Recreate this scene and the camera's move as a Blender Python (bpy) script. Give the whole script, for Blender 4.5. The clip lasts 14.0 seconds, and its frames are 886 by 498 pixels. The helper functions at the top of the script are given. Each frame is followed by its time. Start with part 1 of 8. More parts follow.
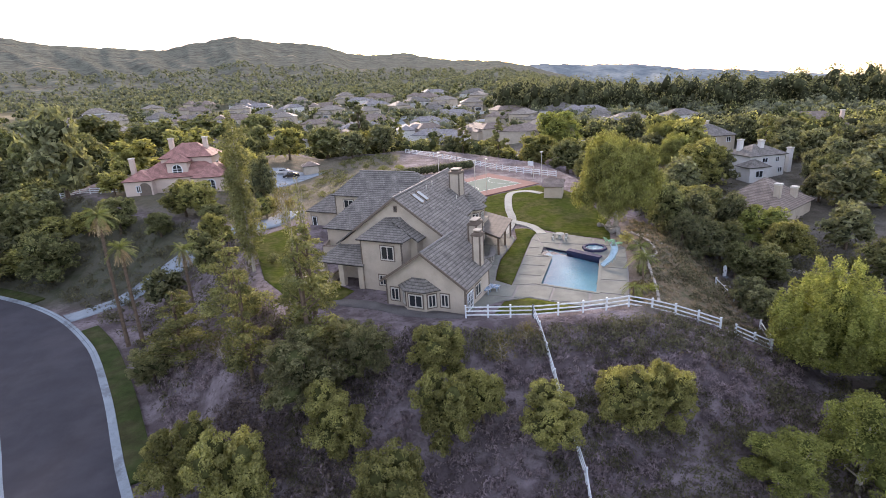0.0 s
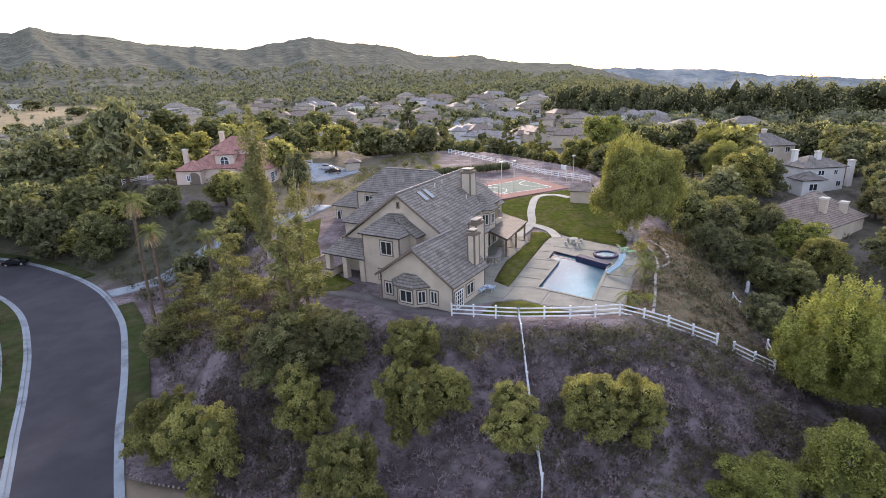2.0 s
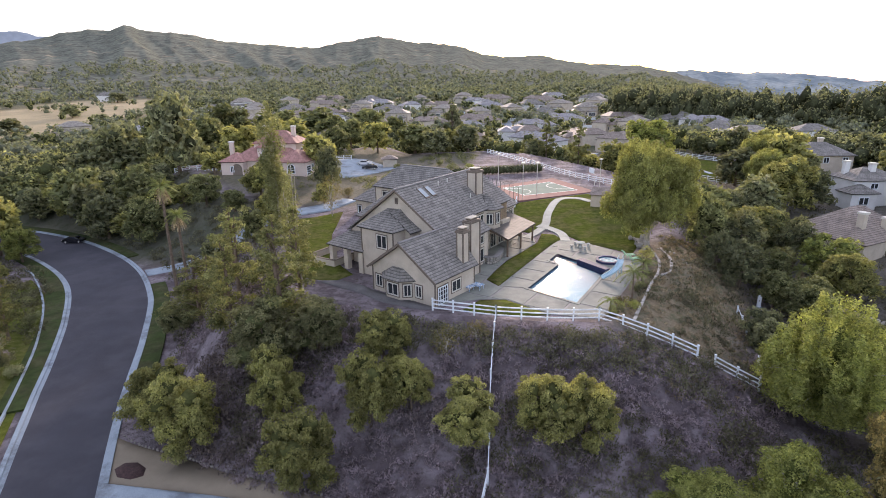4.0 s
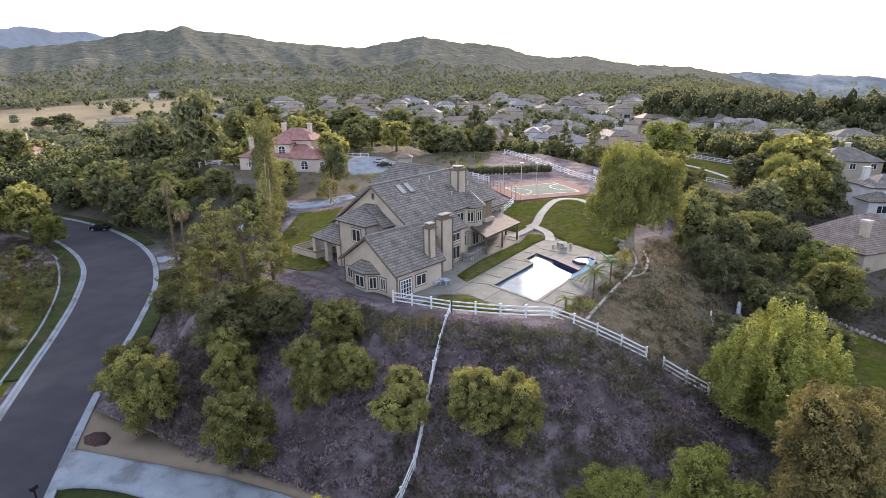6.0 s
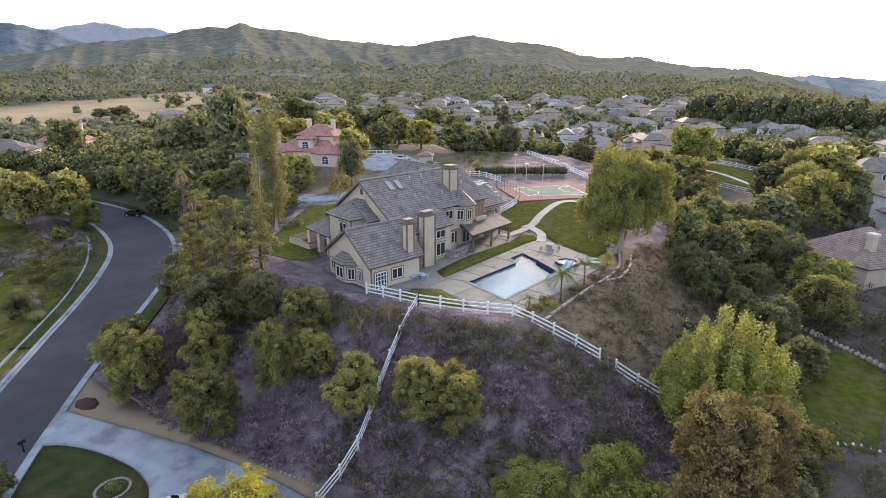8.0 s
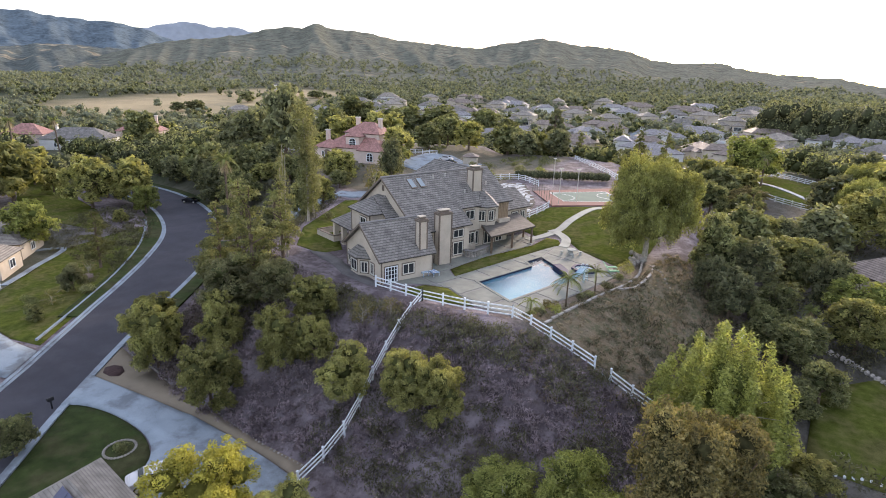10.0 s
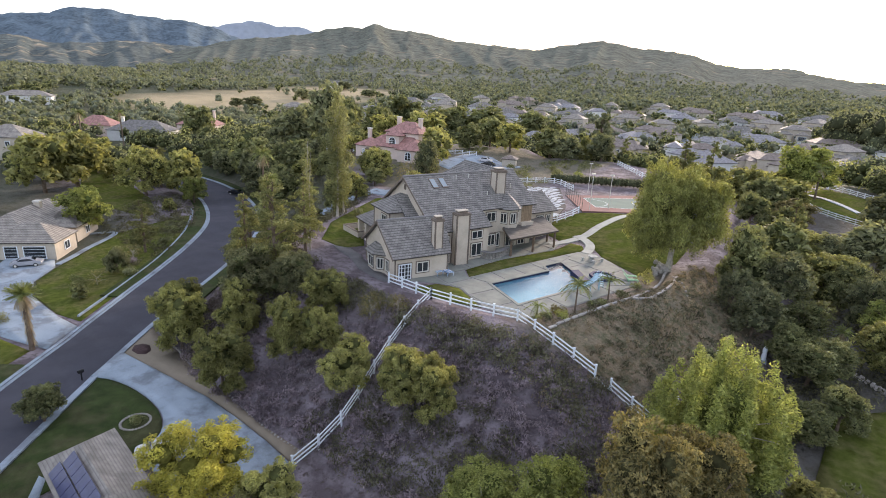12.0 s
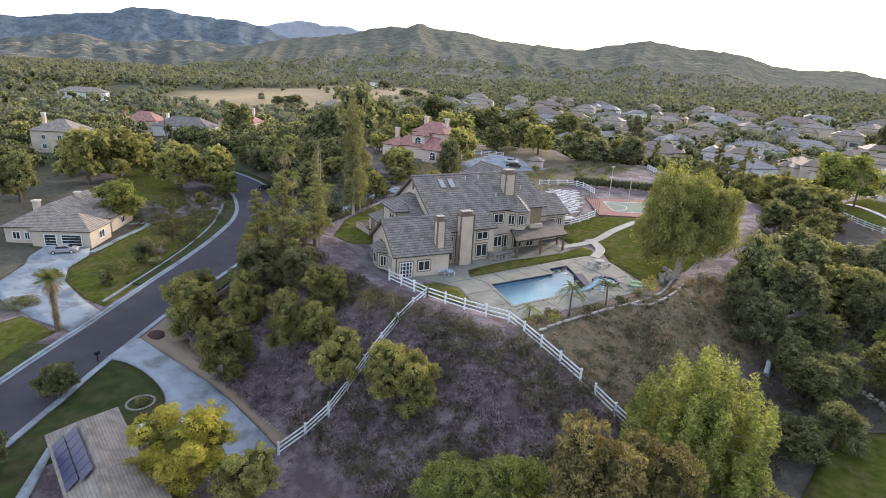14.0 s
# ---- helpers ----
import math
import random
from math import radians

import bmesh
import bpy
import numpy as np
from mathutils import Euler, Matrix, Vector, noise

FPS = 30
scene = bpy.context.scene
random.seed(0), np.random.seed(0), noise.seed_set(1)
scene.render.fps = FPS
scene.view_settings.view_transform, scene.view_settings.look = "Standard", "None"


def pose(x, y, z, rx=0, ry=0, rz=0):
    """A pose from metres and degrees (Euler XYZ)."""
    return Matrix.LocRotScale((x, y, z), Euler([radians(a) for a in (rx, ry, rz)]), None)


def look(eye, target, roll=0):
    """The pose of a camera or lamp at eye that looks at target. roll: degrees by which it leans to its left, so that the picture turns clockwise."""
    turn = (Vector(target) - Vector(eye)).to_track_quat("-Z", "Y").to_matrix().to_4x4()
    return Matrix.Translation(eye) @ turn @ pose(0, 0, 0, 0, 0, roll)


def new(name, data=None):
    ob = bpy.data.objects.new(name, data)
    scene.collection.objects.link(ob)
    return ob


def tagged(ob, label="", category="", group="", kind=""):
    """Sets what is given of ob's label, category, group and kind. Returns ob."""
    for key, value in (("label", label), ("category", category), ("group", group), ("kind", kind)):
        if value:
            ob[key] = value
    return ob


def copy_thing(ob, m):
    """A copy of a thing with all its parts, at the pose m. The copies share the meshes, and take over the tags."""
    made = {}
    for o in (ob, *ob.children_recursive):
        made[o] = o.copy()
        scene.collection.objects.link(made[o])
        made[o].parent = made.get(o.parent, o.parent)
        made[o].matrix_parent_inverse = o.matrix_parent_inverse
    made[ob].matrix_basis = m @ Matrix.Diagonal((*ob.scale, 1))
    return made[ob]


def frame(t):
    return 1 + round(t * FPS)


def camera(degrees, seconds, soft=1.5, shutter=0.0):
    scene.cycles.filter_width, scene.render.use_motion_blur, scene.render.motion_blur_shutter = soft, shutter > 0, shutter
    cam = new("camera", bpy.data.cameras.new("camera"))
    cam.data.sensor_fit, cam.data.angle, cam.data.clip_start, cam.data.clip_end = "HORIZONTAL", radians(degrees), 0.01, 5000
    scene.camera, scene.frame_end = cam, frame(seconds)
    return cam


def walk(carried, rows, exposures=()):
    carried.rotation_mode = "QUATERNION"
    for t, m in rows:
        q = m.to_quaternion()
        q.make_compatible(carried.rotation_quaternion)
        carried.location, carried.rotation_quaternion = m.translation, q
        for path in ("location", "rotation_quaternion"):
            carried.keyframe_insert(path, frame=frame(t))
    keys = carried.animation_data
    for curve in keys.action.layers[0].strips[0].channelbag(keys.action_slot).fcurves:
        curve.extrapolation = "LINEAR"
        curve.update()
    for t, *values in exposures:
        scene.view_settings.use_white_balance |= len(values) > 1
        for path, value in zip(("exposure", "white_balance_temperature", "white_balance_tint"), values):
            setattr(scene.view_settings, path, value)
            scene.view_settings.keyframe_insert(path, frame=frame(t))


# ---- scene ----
cam = camera(79.58, 14.0, soft=0.9)
PATH = [
    (0, (0.000, 0.000, 24.049), (-0.002, 57.129, 5.710), -3.08),
    (0.5, (1.731, -0.087, 23.852), (-0.120, 57.065, 5.680), -2.81),
    (1, (3.557, -0.148, 23.679), (0.038, 56.974, 5.661), -2.55),
    (1.5, (5.476, -0.240, 23.560), (0.395, 56.792, 5.627), -2.31),
    (2, (7.394, -0.325, 23.483), (0.609, 56.547, 5.607), -2.07),
    (2.5, (9.308, -0.392, 23.445), (0.797, 56.242, 5.553), -1.81),
    (3, (11.243, -0.419, 23.446), (1.041, 55.944, 5.581), -1.55),
    (5.5, (21.875, 0.184, 22.931), (5.208, 55.073, 5.343), -0.77),
    (6, (24.043, 0.458, 23.011), (6.406, 55.031, 5.382), -0.70),
    (6.5, (26.141, 0.690, 23.091), (6.998, 54.738, 5.417), -0.39),
    (7, (28.213, 0.898, 23.171), (7.613, 54.389, 5.441), -0.03),
    (7.5, (30.333, 1.025, 23.267), (9.015, 54.226, 5.512), 0.08),
    (10, (37.737, 2.993, 23.141), (9.651, 53.003, 5.530), 1.61),
    (10.5, (38.621, 3.353, 23.100), (9.063, 52.502, 5.473), 1.95),
    (11, (39.509, 3.779, 23.111), (8.693, 52.142, 5.464), 2.33),
    (11.5, (40.527, 4.252, 23.203), (8.725, 51.953, 5.503), 2.48),
    (12, (41.624, 4.749, 23.368), (8.918, 51.829, 5.654), 2.66),
    (12.5, (42.757, 5.252, 23.568), (9.395, 51.847, 5.796), 2.71),
    (13, (43.856, 5.785, 23.732), (9.733, 51.803, 5.898), 2.78),
    (13.5, (44.847, 6.347, 23.831), (9.785, 51.624, 5.925), 2.91),
    (14, (45.813, 6.874, 23.879), (9.712, 51.302, 5.909), 3.12),
]
walk(cam, [(t, look(eye, target, roll)) for t, eye, target, roll in PATH], exposures=[(0, 1.86, 6500, 28), (14, 1.86, 6500, 22)])

# ---- light ----
SUN_AZ, SUN_EL = -4.0, 9.0
world = bpy.data.worlds.new("sky")
scene.world = world
world.use_nodes = True
wn, wl = world.node_tree.nodes, world.node_tree.links
sky = wn.new("ShaderNodeTexSky")
sky.sky_type = "NISHITA"
sky.sun_disc = False
sky.sun_elevation = radians(SUN_EL)
sky.sun_rotation = radians(SUN_AZ)
sky.air_density, sky.dust_density, sky.ozone_density = 1.0, 0.8, 1.0
sky.altitude = 300
wn["Background"].inputs["Strength"].default_value = 0.15
cloud = wn.new("ShaderNodeMix")  # thin bright cloud in front of the blue
cloud.data_type = "RGBA"
tc = wn.new("ShaderNodeTexCoord")
dot = wn.new("ShaderNodeVectorMath")
dot.operation = "DOT_PRODUCT"
dot.inputs[1].default_value = (math.sin(radians(SUN_AZ)) * 0.97, math.cos(radians(SUN_AZ)) * 0.97, 0.24)
wl.new(tc.outputs["Generated"], dot.inputs[0])
near_sun = wn.new("ShaderNodeMapRange")
near_sun.interpolation_type = "SMOOTHSTEP"
near_sun.inputs["From Min"].default_value, near_sun.inputs["From Max"].default_value = 0.2, 1.0
wl.new(dot.outputs["Value"], near_sun.inputs["Value"])
veil = wn.new("ShaderNodeMix")  # the cloud is brightest round the sun
veil.data_type = "RGBA"
veil.inputs[6].default_value = (2.7, 2.95, 3.35, 1)
veil.inputs[7].default_value = (4.3, 4.15, 3.9, 1)
wl.new(near_sun.outputs[0], veil.inputs["Factor"])
squash = wn.new("ShaderNodeVectorMath")
squash.operation = "MULTIPLY"
squash.inputs[1].default_value = (1.0, 1.0, 5.0)
wl.new(tc.outputs["Generated"], squash.inputs[0])
tufts = wn.new("ShaderNodeTexNoise")
tufts.inputs["Scale"].default_value, tufts.inputs["Detail"].default_value = 2.2, 5
wl.new(squash.outputs[0], tufts.inputs["Vector"])
cover = wn.new("ShaderNodeMapRange")
cover.inputs["From Min"].default_value, cover.inputs["From Max"].default_value = 0.38, 0.62
cover.inputs["To Min"].default_value, cover.inputs["To Max"].default_value = 0.15, 0.85
wl.new(tufts.outputs["Fac"], cover.inputs["Value"])
wl.new(cover.outputs[0], cloud.inputs["Factor"])
wl.new(veil.outputs[2], cloud.inputs[7])
wl.new(sky.outputs[0], cloud.inputs[6])
wl.new(cloud.outputs[2], wn["Background"].inputs["Color"])
sun = new("sun", bpy.data.lights.new("sun", "SUN"))
sun.data.energy = 1.6
sun.data.angle = radians(6)
sun.data.color = (1.0, 0.86, 0.66)
_az, _el = radians(SUN_AZ), radians(SUN_EL + 4)
sun.matrix_world = look((0, 0, 0), (-math.sin(_az) * math.cos(_el), -math.cos(_az) * math.cos(_el), -math.sin(_el)))

# ---- materials ----


def mat(name, base, rough=0.85, var=0.15, scale=2.0, fine=20.0, bump=0.3, metal=0.0, spec=0.3, second=None, mix_scale=0.3, mix_lo=0.45, mix_hi=0.6, island=0.0, obj=0.0, sheen=0.0):
    """A principled surface whose colour varies at two scales, with a fine relief; second is a stain or wear colour in large patches."""
    m = bpy.data.materials.new(name)
    m.use_nodes = True
    n, l = m.node_tree.nodes, m.node_tree.links
    b = n["Principled BSDF"]
    b.inputs["Roughness"].default_value = rough
    b.inputs["Metallic"].default_value = metal
    b.inputs["Specular IOR Level"].default_value = spec
    if sheen:
        b.inputs["Sheen Weight"].default_value = sheen
        b.inputs["Sheen Roughness"].default_value = 0.6
    geo = n.new("ShaderNodeNewGeometry")
    big = n.new("ShaderNodeTexNoise")
    big.inputs["Scale"].default_value = scale
    big.inputs["Detail"].default_value = 4
    sm = n.new("ShaderNodeTexNoise")
    sm.inputs["Scale"].default_value = fine
    sm.inputs["Detail"].default_value = 3
    l.new(geo.outputs["Position"], big.inputs["Vector"])
    l.new(geo.outputs["Position"], sm.inputs["Vector"])
    ad = n.new("ShaderNodeMath")
    ad.operation = "ADD"
    l.new(big.outputs["Fac"], ad.inputs[0])
    l.new(sm.outputs["Fac"], ad.inputs[1])
    mr = n.new("ShaderNodeMapRange")
    mr.inputs["From Min"].default_value, mr.inputs["From Max"].default_value = 0.6, 1.4
    mr.inputs["To Min"].default_value, mr.inputs["To Max"].default_value = 1 - var * 2, 1 + var * 2
    l.new(ad.outputs[0], mr.inputs["Value"])
    val = mr.outputs[0]
    if island or obj:
        rnd = n.new("ShaderNodeMapRange")
        amt = island or obj
        rnd.inputs["To Min"].default_value, rnd.inputs["To Max"].default_value = 1 - amt, 1 + amt
        if island:
            l.new(geo.outputs["Random Per Island"], rnd.inputs["Value"])
        else:
            oi = n.new("ShaderNodeObjectInfo")
            l.new(oi.outputs["Random"], rnd.inputs["Value"])
        mu = n.new("ShaderNodeMath")
        mu.operation = "MULTIPLY"
        l.new(val, mu.inputs[0])
        l.new(rnd.outputs[0], mu.inputs[1])
        val = mu.outputs[0]
    col = n.new("ShaderNodeVectorMath")
    col.operation = "SCALE"
    l.new(val, col.inputs["Scale"])
    if second:
        mx = n.new("ShaderNodeMix")
        mx.data_type = "RGBA"
        pn = n.new("ShaderNodeTexNoise")
        pn.inputs["Scale"].default_value = mix_scale
        pn.inputs["Detail"].default_value = 5
        pn.inputs["Roughness"].default_value = 0.65
        l.new(geo.outputs["Position"], pn.inputs["Vector"])
        pr = n.new("ShaderNodeMapRange")
        pr.inputs["From Min"].default_value, pr.inputs["From Max"].default_value = mix_lo, mix_hi
        l.new(pn.outputs["Fac"], pr.inputs["Value"])
        l.new(pr.outputs[0], mx.inputs["Factor"])
        mx.inputs[6].default_value = (*base, 1)
        mx.inputs[7].default_value = (*second, 1)
        l.new(mx.outputs[2], col.inputs[0])
    else:
        col.inputs[0].default_value = base
    l.new(col.outputs[0], b.inputs["Base Color"])
    if bump:
        bp = n.new("ShaderNodeBump")
        bp.inputs["Strength"].default_value = bump
        bp.inputs["Distance"].default_value = 0.05
        l.new(sm.outputs["Fac"], bp.inputs["Height"])
        l.new(bp.outputs[0], b.inputs["Normal"])
    return m


def leaf_mat(name, base, tip, trans=0.35, island=0.45):
    """Leaves: each leaf varies, light shines through them."""
    m = bpy.data.materials.new(name)
    m.use_nodes = True
    n, l = m.node_tree.nodes, m.node_tree.links
    b = n["Principled BSDF"]
    b.inputs["Roughness"].default_value = 0.75
    b.inputs["Specular IOR Level"].default_value = 0.12
    geo = n.new("ShaderNodeNewGeometry")
    oi = n.new("ShaderNodeObjectInfo")
    mx = n.new("ShaderNodeMix")
    mx.data_type = "RGBA"
    mx.inputs[6].default_value = (*base, 1)
    mx.inputs[7].default_value = (*tip, 1)
    l.new(geo.outputs["Random Per Island"], mx.inputs["Factor"])
    mr = n.new("ShaderNodeMapRange")
    mr.inputs["To Min"].default_value, mr.inputs["To Max"].default_value = 1 - island * 0.6, 1 + island * 0.6
    l.new(oi.outputs["Random"], mr.inputs["Value"])
    noi = n.new("ShaderNodeTexNoise")
    noi.inputs["Scale"].default_value = 0.7
    noi.inputs["Detail"].default_value = 3
    l.new(geo.outputs["Position"], noi.inputs["Vector"])
    m2 = n.new("ShaderNodeMapRange")
    m2.inputs["From Min"].default_value, m2.inputs["From Max"].default_value = 0.3, 0.7
    m2.inputs["To Min"].default_value, m2.inputs["To Max"].default_value = 0.58, 1.42
    l.new(noi.outputs["Fac"], m2.inputs["Value"])
    mu = n.new("ShaderNodeMath")
    mu.operation = "MULTIPLY"
    l.new(mr.outputs[0], mu.inputs[0])
    l.new(m2.outputs[0], mu.inputs[1])
    sc = n.new("ShaderNodeVectorMath")
    sc.operation = "SCALE"
    l.new(mx.outputs[2], sc.inputs[0])
    l.new(mu.outputs[0], sc.inputs["Scale"])
    l.new(sc.outputs[0], b.inputs["Base Color"])
    tr = n.new("ShaderNodeBsdfTranslucent")
    warm = n.new("ShaderNodeVectorMath")
    warm.operation = "MULTIPLY"
    warm.inputs[1].default_value = (1.3, 1.28, 0.75)
    l.new(sc.outputs[0], warm.inputs[0])
    l.new(warm.outputs[0], tr.inputs["Color"])
    ms = n.new("ShaderNodeMixShader")
    ms.inputs[0].default_value = trans
    l.new(b.outputs[0], ms.inputs[1])
    l.new(tr.outputs[0], ms.inputs[2])
    l.new(ms.outputs[0], n["Material Output"].inputs["Surface"])
    return m


def tile_mat(name, base, dark, course=0.4, width=0.46, joint=0.45, lap_shade=0.5, relief=0.12):
    """Roof tiles: courses and joints along the roof's own axes (its UV map in metres), each tile its own shade."""
    m = bpy.data.materials.new(name)
    m.use_nodes = True
    n, l = m.node_tree.nodes, m.node_tree.links
    b = n["Principled BSDF"]
    b.inputs["Roughness"].default_value = 0.75
    b.inputs["Specular IOR Level"].default_value = 0.35
    uv = n.new("ShaderNodeUVMap")
    br = n.new("ShaderNodeTexBrick")
    br.inputs["Scale"].default_value = 1.0
    br.inputs["Brick Width"].default_value = width
    br.inputs["Row Height"].default_value = course
    br.inputs["Mortar Size"].default_value = 0.022
    br.inputs["Mortar Smooth"].default_value = 0.6
    br.inputs["Color1"].default_value = (*base, 1)
    br.inputs["Color2"].default_value = (*dark, 1)
    br.inputs["Mortar"].default_value = (dark[0] * joint, dark[1] * joint, dark[2] * joint, 1)
    l.new(uv.outputs[0], br.inputs["Vector"])
    noi = n.new("ShaderNodeTexNoise")
    noi.inputs["Scale"].default_value = 0.8
    noi.inputs["Detail"].default_value = 5
    l.new(uv.outputs[0], noi.inputs["Vector"])
    mr = n.new("ShaderNodeMapRange")
    mr.inputs["From Min"].default_value, mr.inputs["From Max"].default_value = 0.3, 0.7
    mr.inputs["To Min"].default_value, mr.inputs["To Max"].default_value = 0.72, 1.28
    l.new(noi.outputs["Fac"], mr.inputs["Value"])
    sc = n.new("ShaderNodeVectorMath")
    sc.operation = "SCALE"
    l.new(br.outputs["Color"], sc.inputs[0])
    l.new(mr.outputs[0], sc.inputs["Scale"])
    sp = n.new("ShaderNodeSeparateXYZ")
    l.new(uv.outputs[0], sp.inputs[0])
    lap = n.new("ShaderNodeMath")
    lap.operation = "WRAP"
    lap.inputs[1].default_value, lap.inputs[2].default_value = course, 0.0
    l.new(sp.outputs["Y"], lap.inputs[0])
    edge = n.new("ShaderNodeMapRange")  # shadow line painted along the lower edge of each course
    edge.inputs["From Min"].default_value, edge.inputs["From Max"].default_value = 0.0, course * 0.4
    edge.inputs["To Min"].default_value, edge.inputs["To Max"].default_value = lap_shade, 1.1
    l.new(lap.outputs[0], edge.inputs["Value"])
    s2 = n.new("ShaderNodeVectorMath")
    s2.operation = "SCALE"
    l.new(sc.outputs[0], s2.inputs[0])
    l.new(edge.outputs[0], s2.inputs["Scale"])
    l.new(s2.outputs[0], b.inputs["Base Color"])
    dv = n.new("ShaderNodeMath")
    dv.operation = "WRAP"
    dv.inputs[1].default_value, dv.inputs[2].default_value = course, 0.0
    l.new(sp.outputs["Y"], dv.inputs[0])
    bp = n.new("ShaderNodeBump")
    bp.inputs["Strength"].default_value = 1.0
    bp.inputs["Distance"].default_value = relief
    bp.invert = True
    l.new(dv.outputs[0], bp.inputs["Height"])
    l.new(bp.outputs[0], b.inputs["Normal"])
    return m


def glass_mat(name, tint=(0.03, 0.035, 0.04)):
    m = bpy.data.materials.new(name)
    m.use_nodes = True
    b = m.node_tree.nodes["Principled BSDF"]
    b.inputs["Base Color"].default_value = (*tint, 1)
    b.inputs["Roughness"].default_value = 0.06
    b.inputs["Specular IOR Level"].default_value = 0.6
    return m


M_ASPHALT = mat("asphalt", (0.039, 0.04, 0.05), 0.9, 0.12, 0.35, 30, 0.25, second=(0.05, 0.05, 0.06), mix_scale=0.12)
M_CONCRETE = mat("concrete", (0.24, 0.29, 0.328), 0.85, 0.12, 0.5, 12, 0.15, second=(0.155, 0.18, 0.202), mix_scale=0.3, mix_lo=0.5, mix_hi=0.62)
M_DECK = mat("deck concrete", (0.2, 0.212, 0.183), 0.85, 0.12, 0.6, 14, 0.12, second=(0.15, 0.162, 0.144), mix_scale=0.5, mix_lo=0.45, mix_hi=0.7, spec=0.25)
M_BAND = mat("aggregate band", (0.205, 0.2, 0.193), 0.8, 0.15, 1, 25, 0.3)
M_PATH = mat("pale path concrete", (0.33, 0.34, 0.3), 0.9, 0.08, 0.6, 12, 0.12, second=(0.25, 0.26, 0.232), mix_scale=0.4, mix_lo=0.5, mix_hi=0.7)
M_GRANITE = mat("decomposed granite", (0.205, 0.172, 0.125), 0.95, 0.1, 0.7, 30, 0.3)
M_LAWN = mat("lawn", (0.078, 0.094, 0.021), 1.0, 0.26, 1.2, 18, 0.6, second=(0.094, 0.093, 0.034), mix_scale=0.3, spec=0.0)
# darker copy of the lawn, with shade painted into its colour
M_LAWN_SHADED = mat("shade darkened lawn", (0.034, 0.05, 0.015), 0.95, 0.26, 0.8, 16, 0.6, second=(0.056, 0.058, 0.026), mix_scale=0.25, spec=0.1)
M_STUCCO = mat("cream stucco", (0.5, 0.44, 0.355), 0.9, 0.06, 0.7, 30, 0.25, second=(0.45, 0.395, 0.32), mix_scale=0.5)
M_WHITE = mat("white paint", (0.66, 0.71, 0.74), 0.6, 0.06, 1.5, 20, 0.1, second=(0.58, 0.57, 0.55), mix_scale=1.2, mix_lo=0.55, mix_hi=0.7)
M_TRIM = mat("brown trim", (0.155, 0.125, 0.1), 0.75, 0.1, 2, 20, 0.1)
M_LIGHTTRIM = mat("pale window frame", (0.55, 0.53, 0.47), 0.6, 0.05, 2, 20, 0.1)
M_GLASS = glass_mat("window glass")
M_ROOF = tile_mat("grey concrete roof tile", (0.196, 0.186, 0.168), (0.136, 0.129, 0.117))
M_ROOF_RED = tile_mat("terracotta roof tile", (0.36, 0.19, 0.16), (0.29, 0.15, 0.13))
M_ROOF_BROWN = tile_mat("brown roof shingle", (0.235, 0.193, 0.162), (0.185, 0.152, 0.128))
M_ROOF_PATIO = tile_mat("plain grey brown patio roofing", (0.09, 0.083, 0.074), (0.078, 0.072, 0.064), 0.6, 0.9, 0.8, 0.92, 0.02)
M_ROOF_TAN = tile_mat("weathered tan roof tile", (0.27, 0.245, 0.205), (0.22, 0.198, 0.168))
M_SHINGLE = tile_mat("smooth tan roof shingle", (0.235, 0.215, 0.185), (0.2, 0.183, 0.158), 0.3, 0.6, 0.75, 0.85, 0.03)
M_WOOD = mat("brown stained wood", (0.15, 0.108, 0.075), 0.75, 0.2, 1.5, 22, 0.3)
M_BOARD = mat("pale brown boarding", (0.27, 0.2, 0.13), 0.8, 0.2, 1.5, 22, 0.3)
M_ROCK = mat("grey boulder", (0.3, 0.28, 0.25), 0.9, 0.2, 1.5, 14, 0.8)
M_BARK = mat("bark", (0.14, 0.105, 0.075), 0.95, 0.25, 3, 22, 0.8)
M_PALE_BARK = mat("pale bark", (0.36, 0.33, 0.27), 0.9, 0.25, 3, 22, 0.6)
L_PEPPER = leaf_mat("pepper tree leaves", (0.16, 0.166, 0.066), (0.365, 0.355, 0.145), 0.47)
L_YELLOW = leaf_mat("yellow green leaves", (0.23, 0.225, 0.05), (0.43, 0.39, 0.09), 0.45)
L_DARK = leaf_mat("dark oak leaves", (0.108, 0.118, 0.07), (0.262, 0.268, 0.15), 0.4)
L_MID = leaf_mat("green leaves", (0.102, 0.114, 0.056), (0.25, 0.258, 0.122), 0.38)
L_OLIVE = leaf_mat("grey green leaves", (0.135, 0.14, 0.075), (0.3, 0.3, 0.165), 0.4)
L_PINE = leaf_mat("pine needles", (0.105, 0.116, 0.05), (0.25, 0.25, 0.11), 0.4)
L_BRIGHT = leaf_mat("fresh green leaves", (0.145, 0.172, 0.055), (0.37, 0.39, 0.13), 0.45)
L_WILLOW = leaf_mat("weeping leaves", (0.2, 0.215, 0.078), (0.4, 0.405, 0.155), 0.5)
L_RUST = leaf_mat("rust tinged leaves", (0.075, 0.074, 0.036), (0.24, 0.2, 0.085), 0.35)
L_PALM = leaf_mat("palm fronds", (0.093, 0.132, 0.0388), (0.232, 0.248, 0.093), 0.3)
L_DRY = leaf_mat("dry palm skirt", (0.25, 0.2, 0.13), (0.38, 0.31, 0.21), 0.2)
L_BRUSH = leaf_mat("dry grey brush", (0.185, 0.15, 0.163), (0.285, 0.235, 0.255), 0.15)
L_SCRUB = leaf_mat("dark scrub", (0.085, 0.083, 0.054), (0.175, 0.168, 0.1), 0.22)
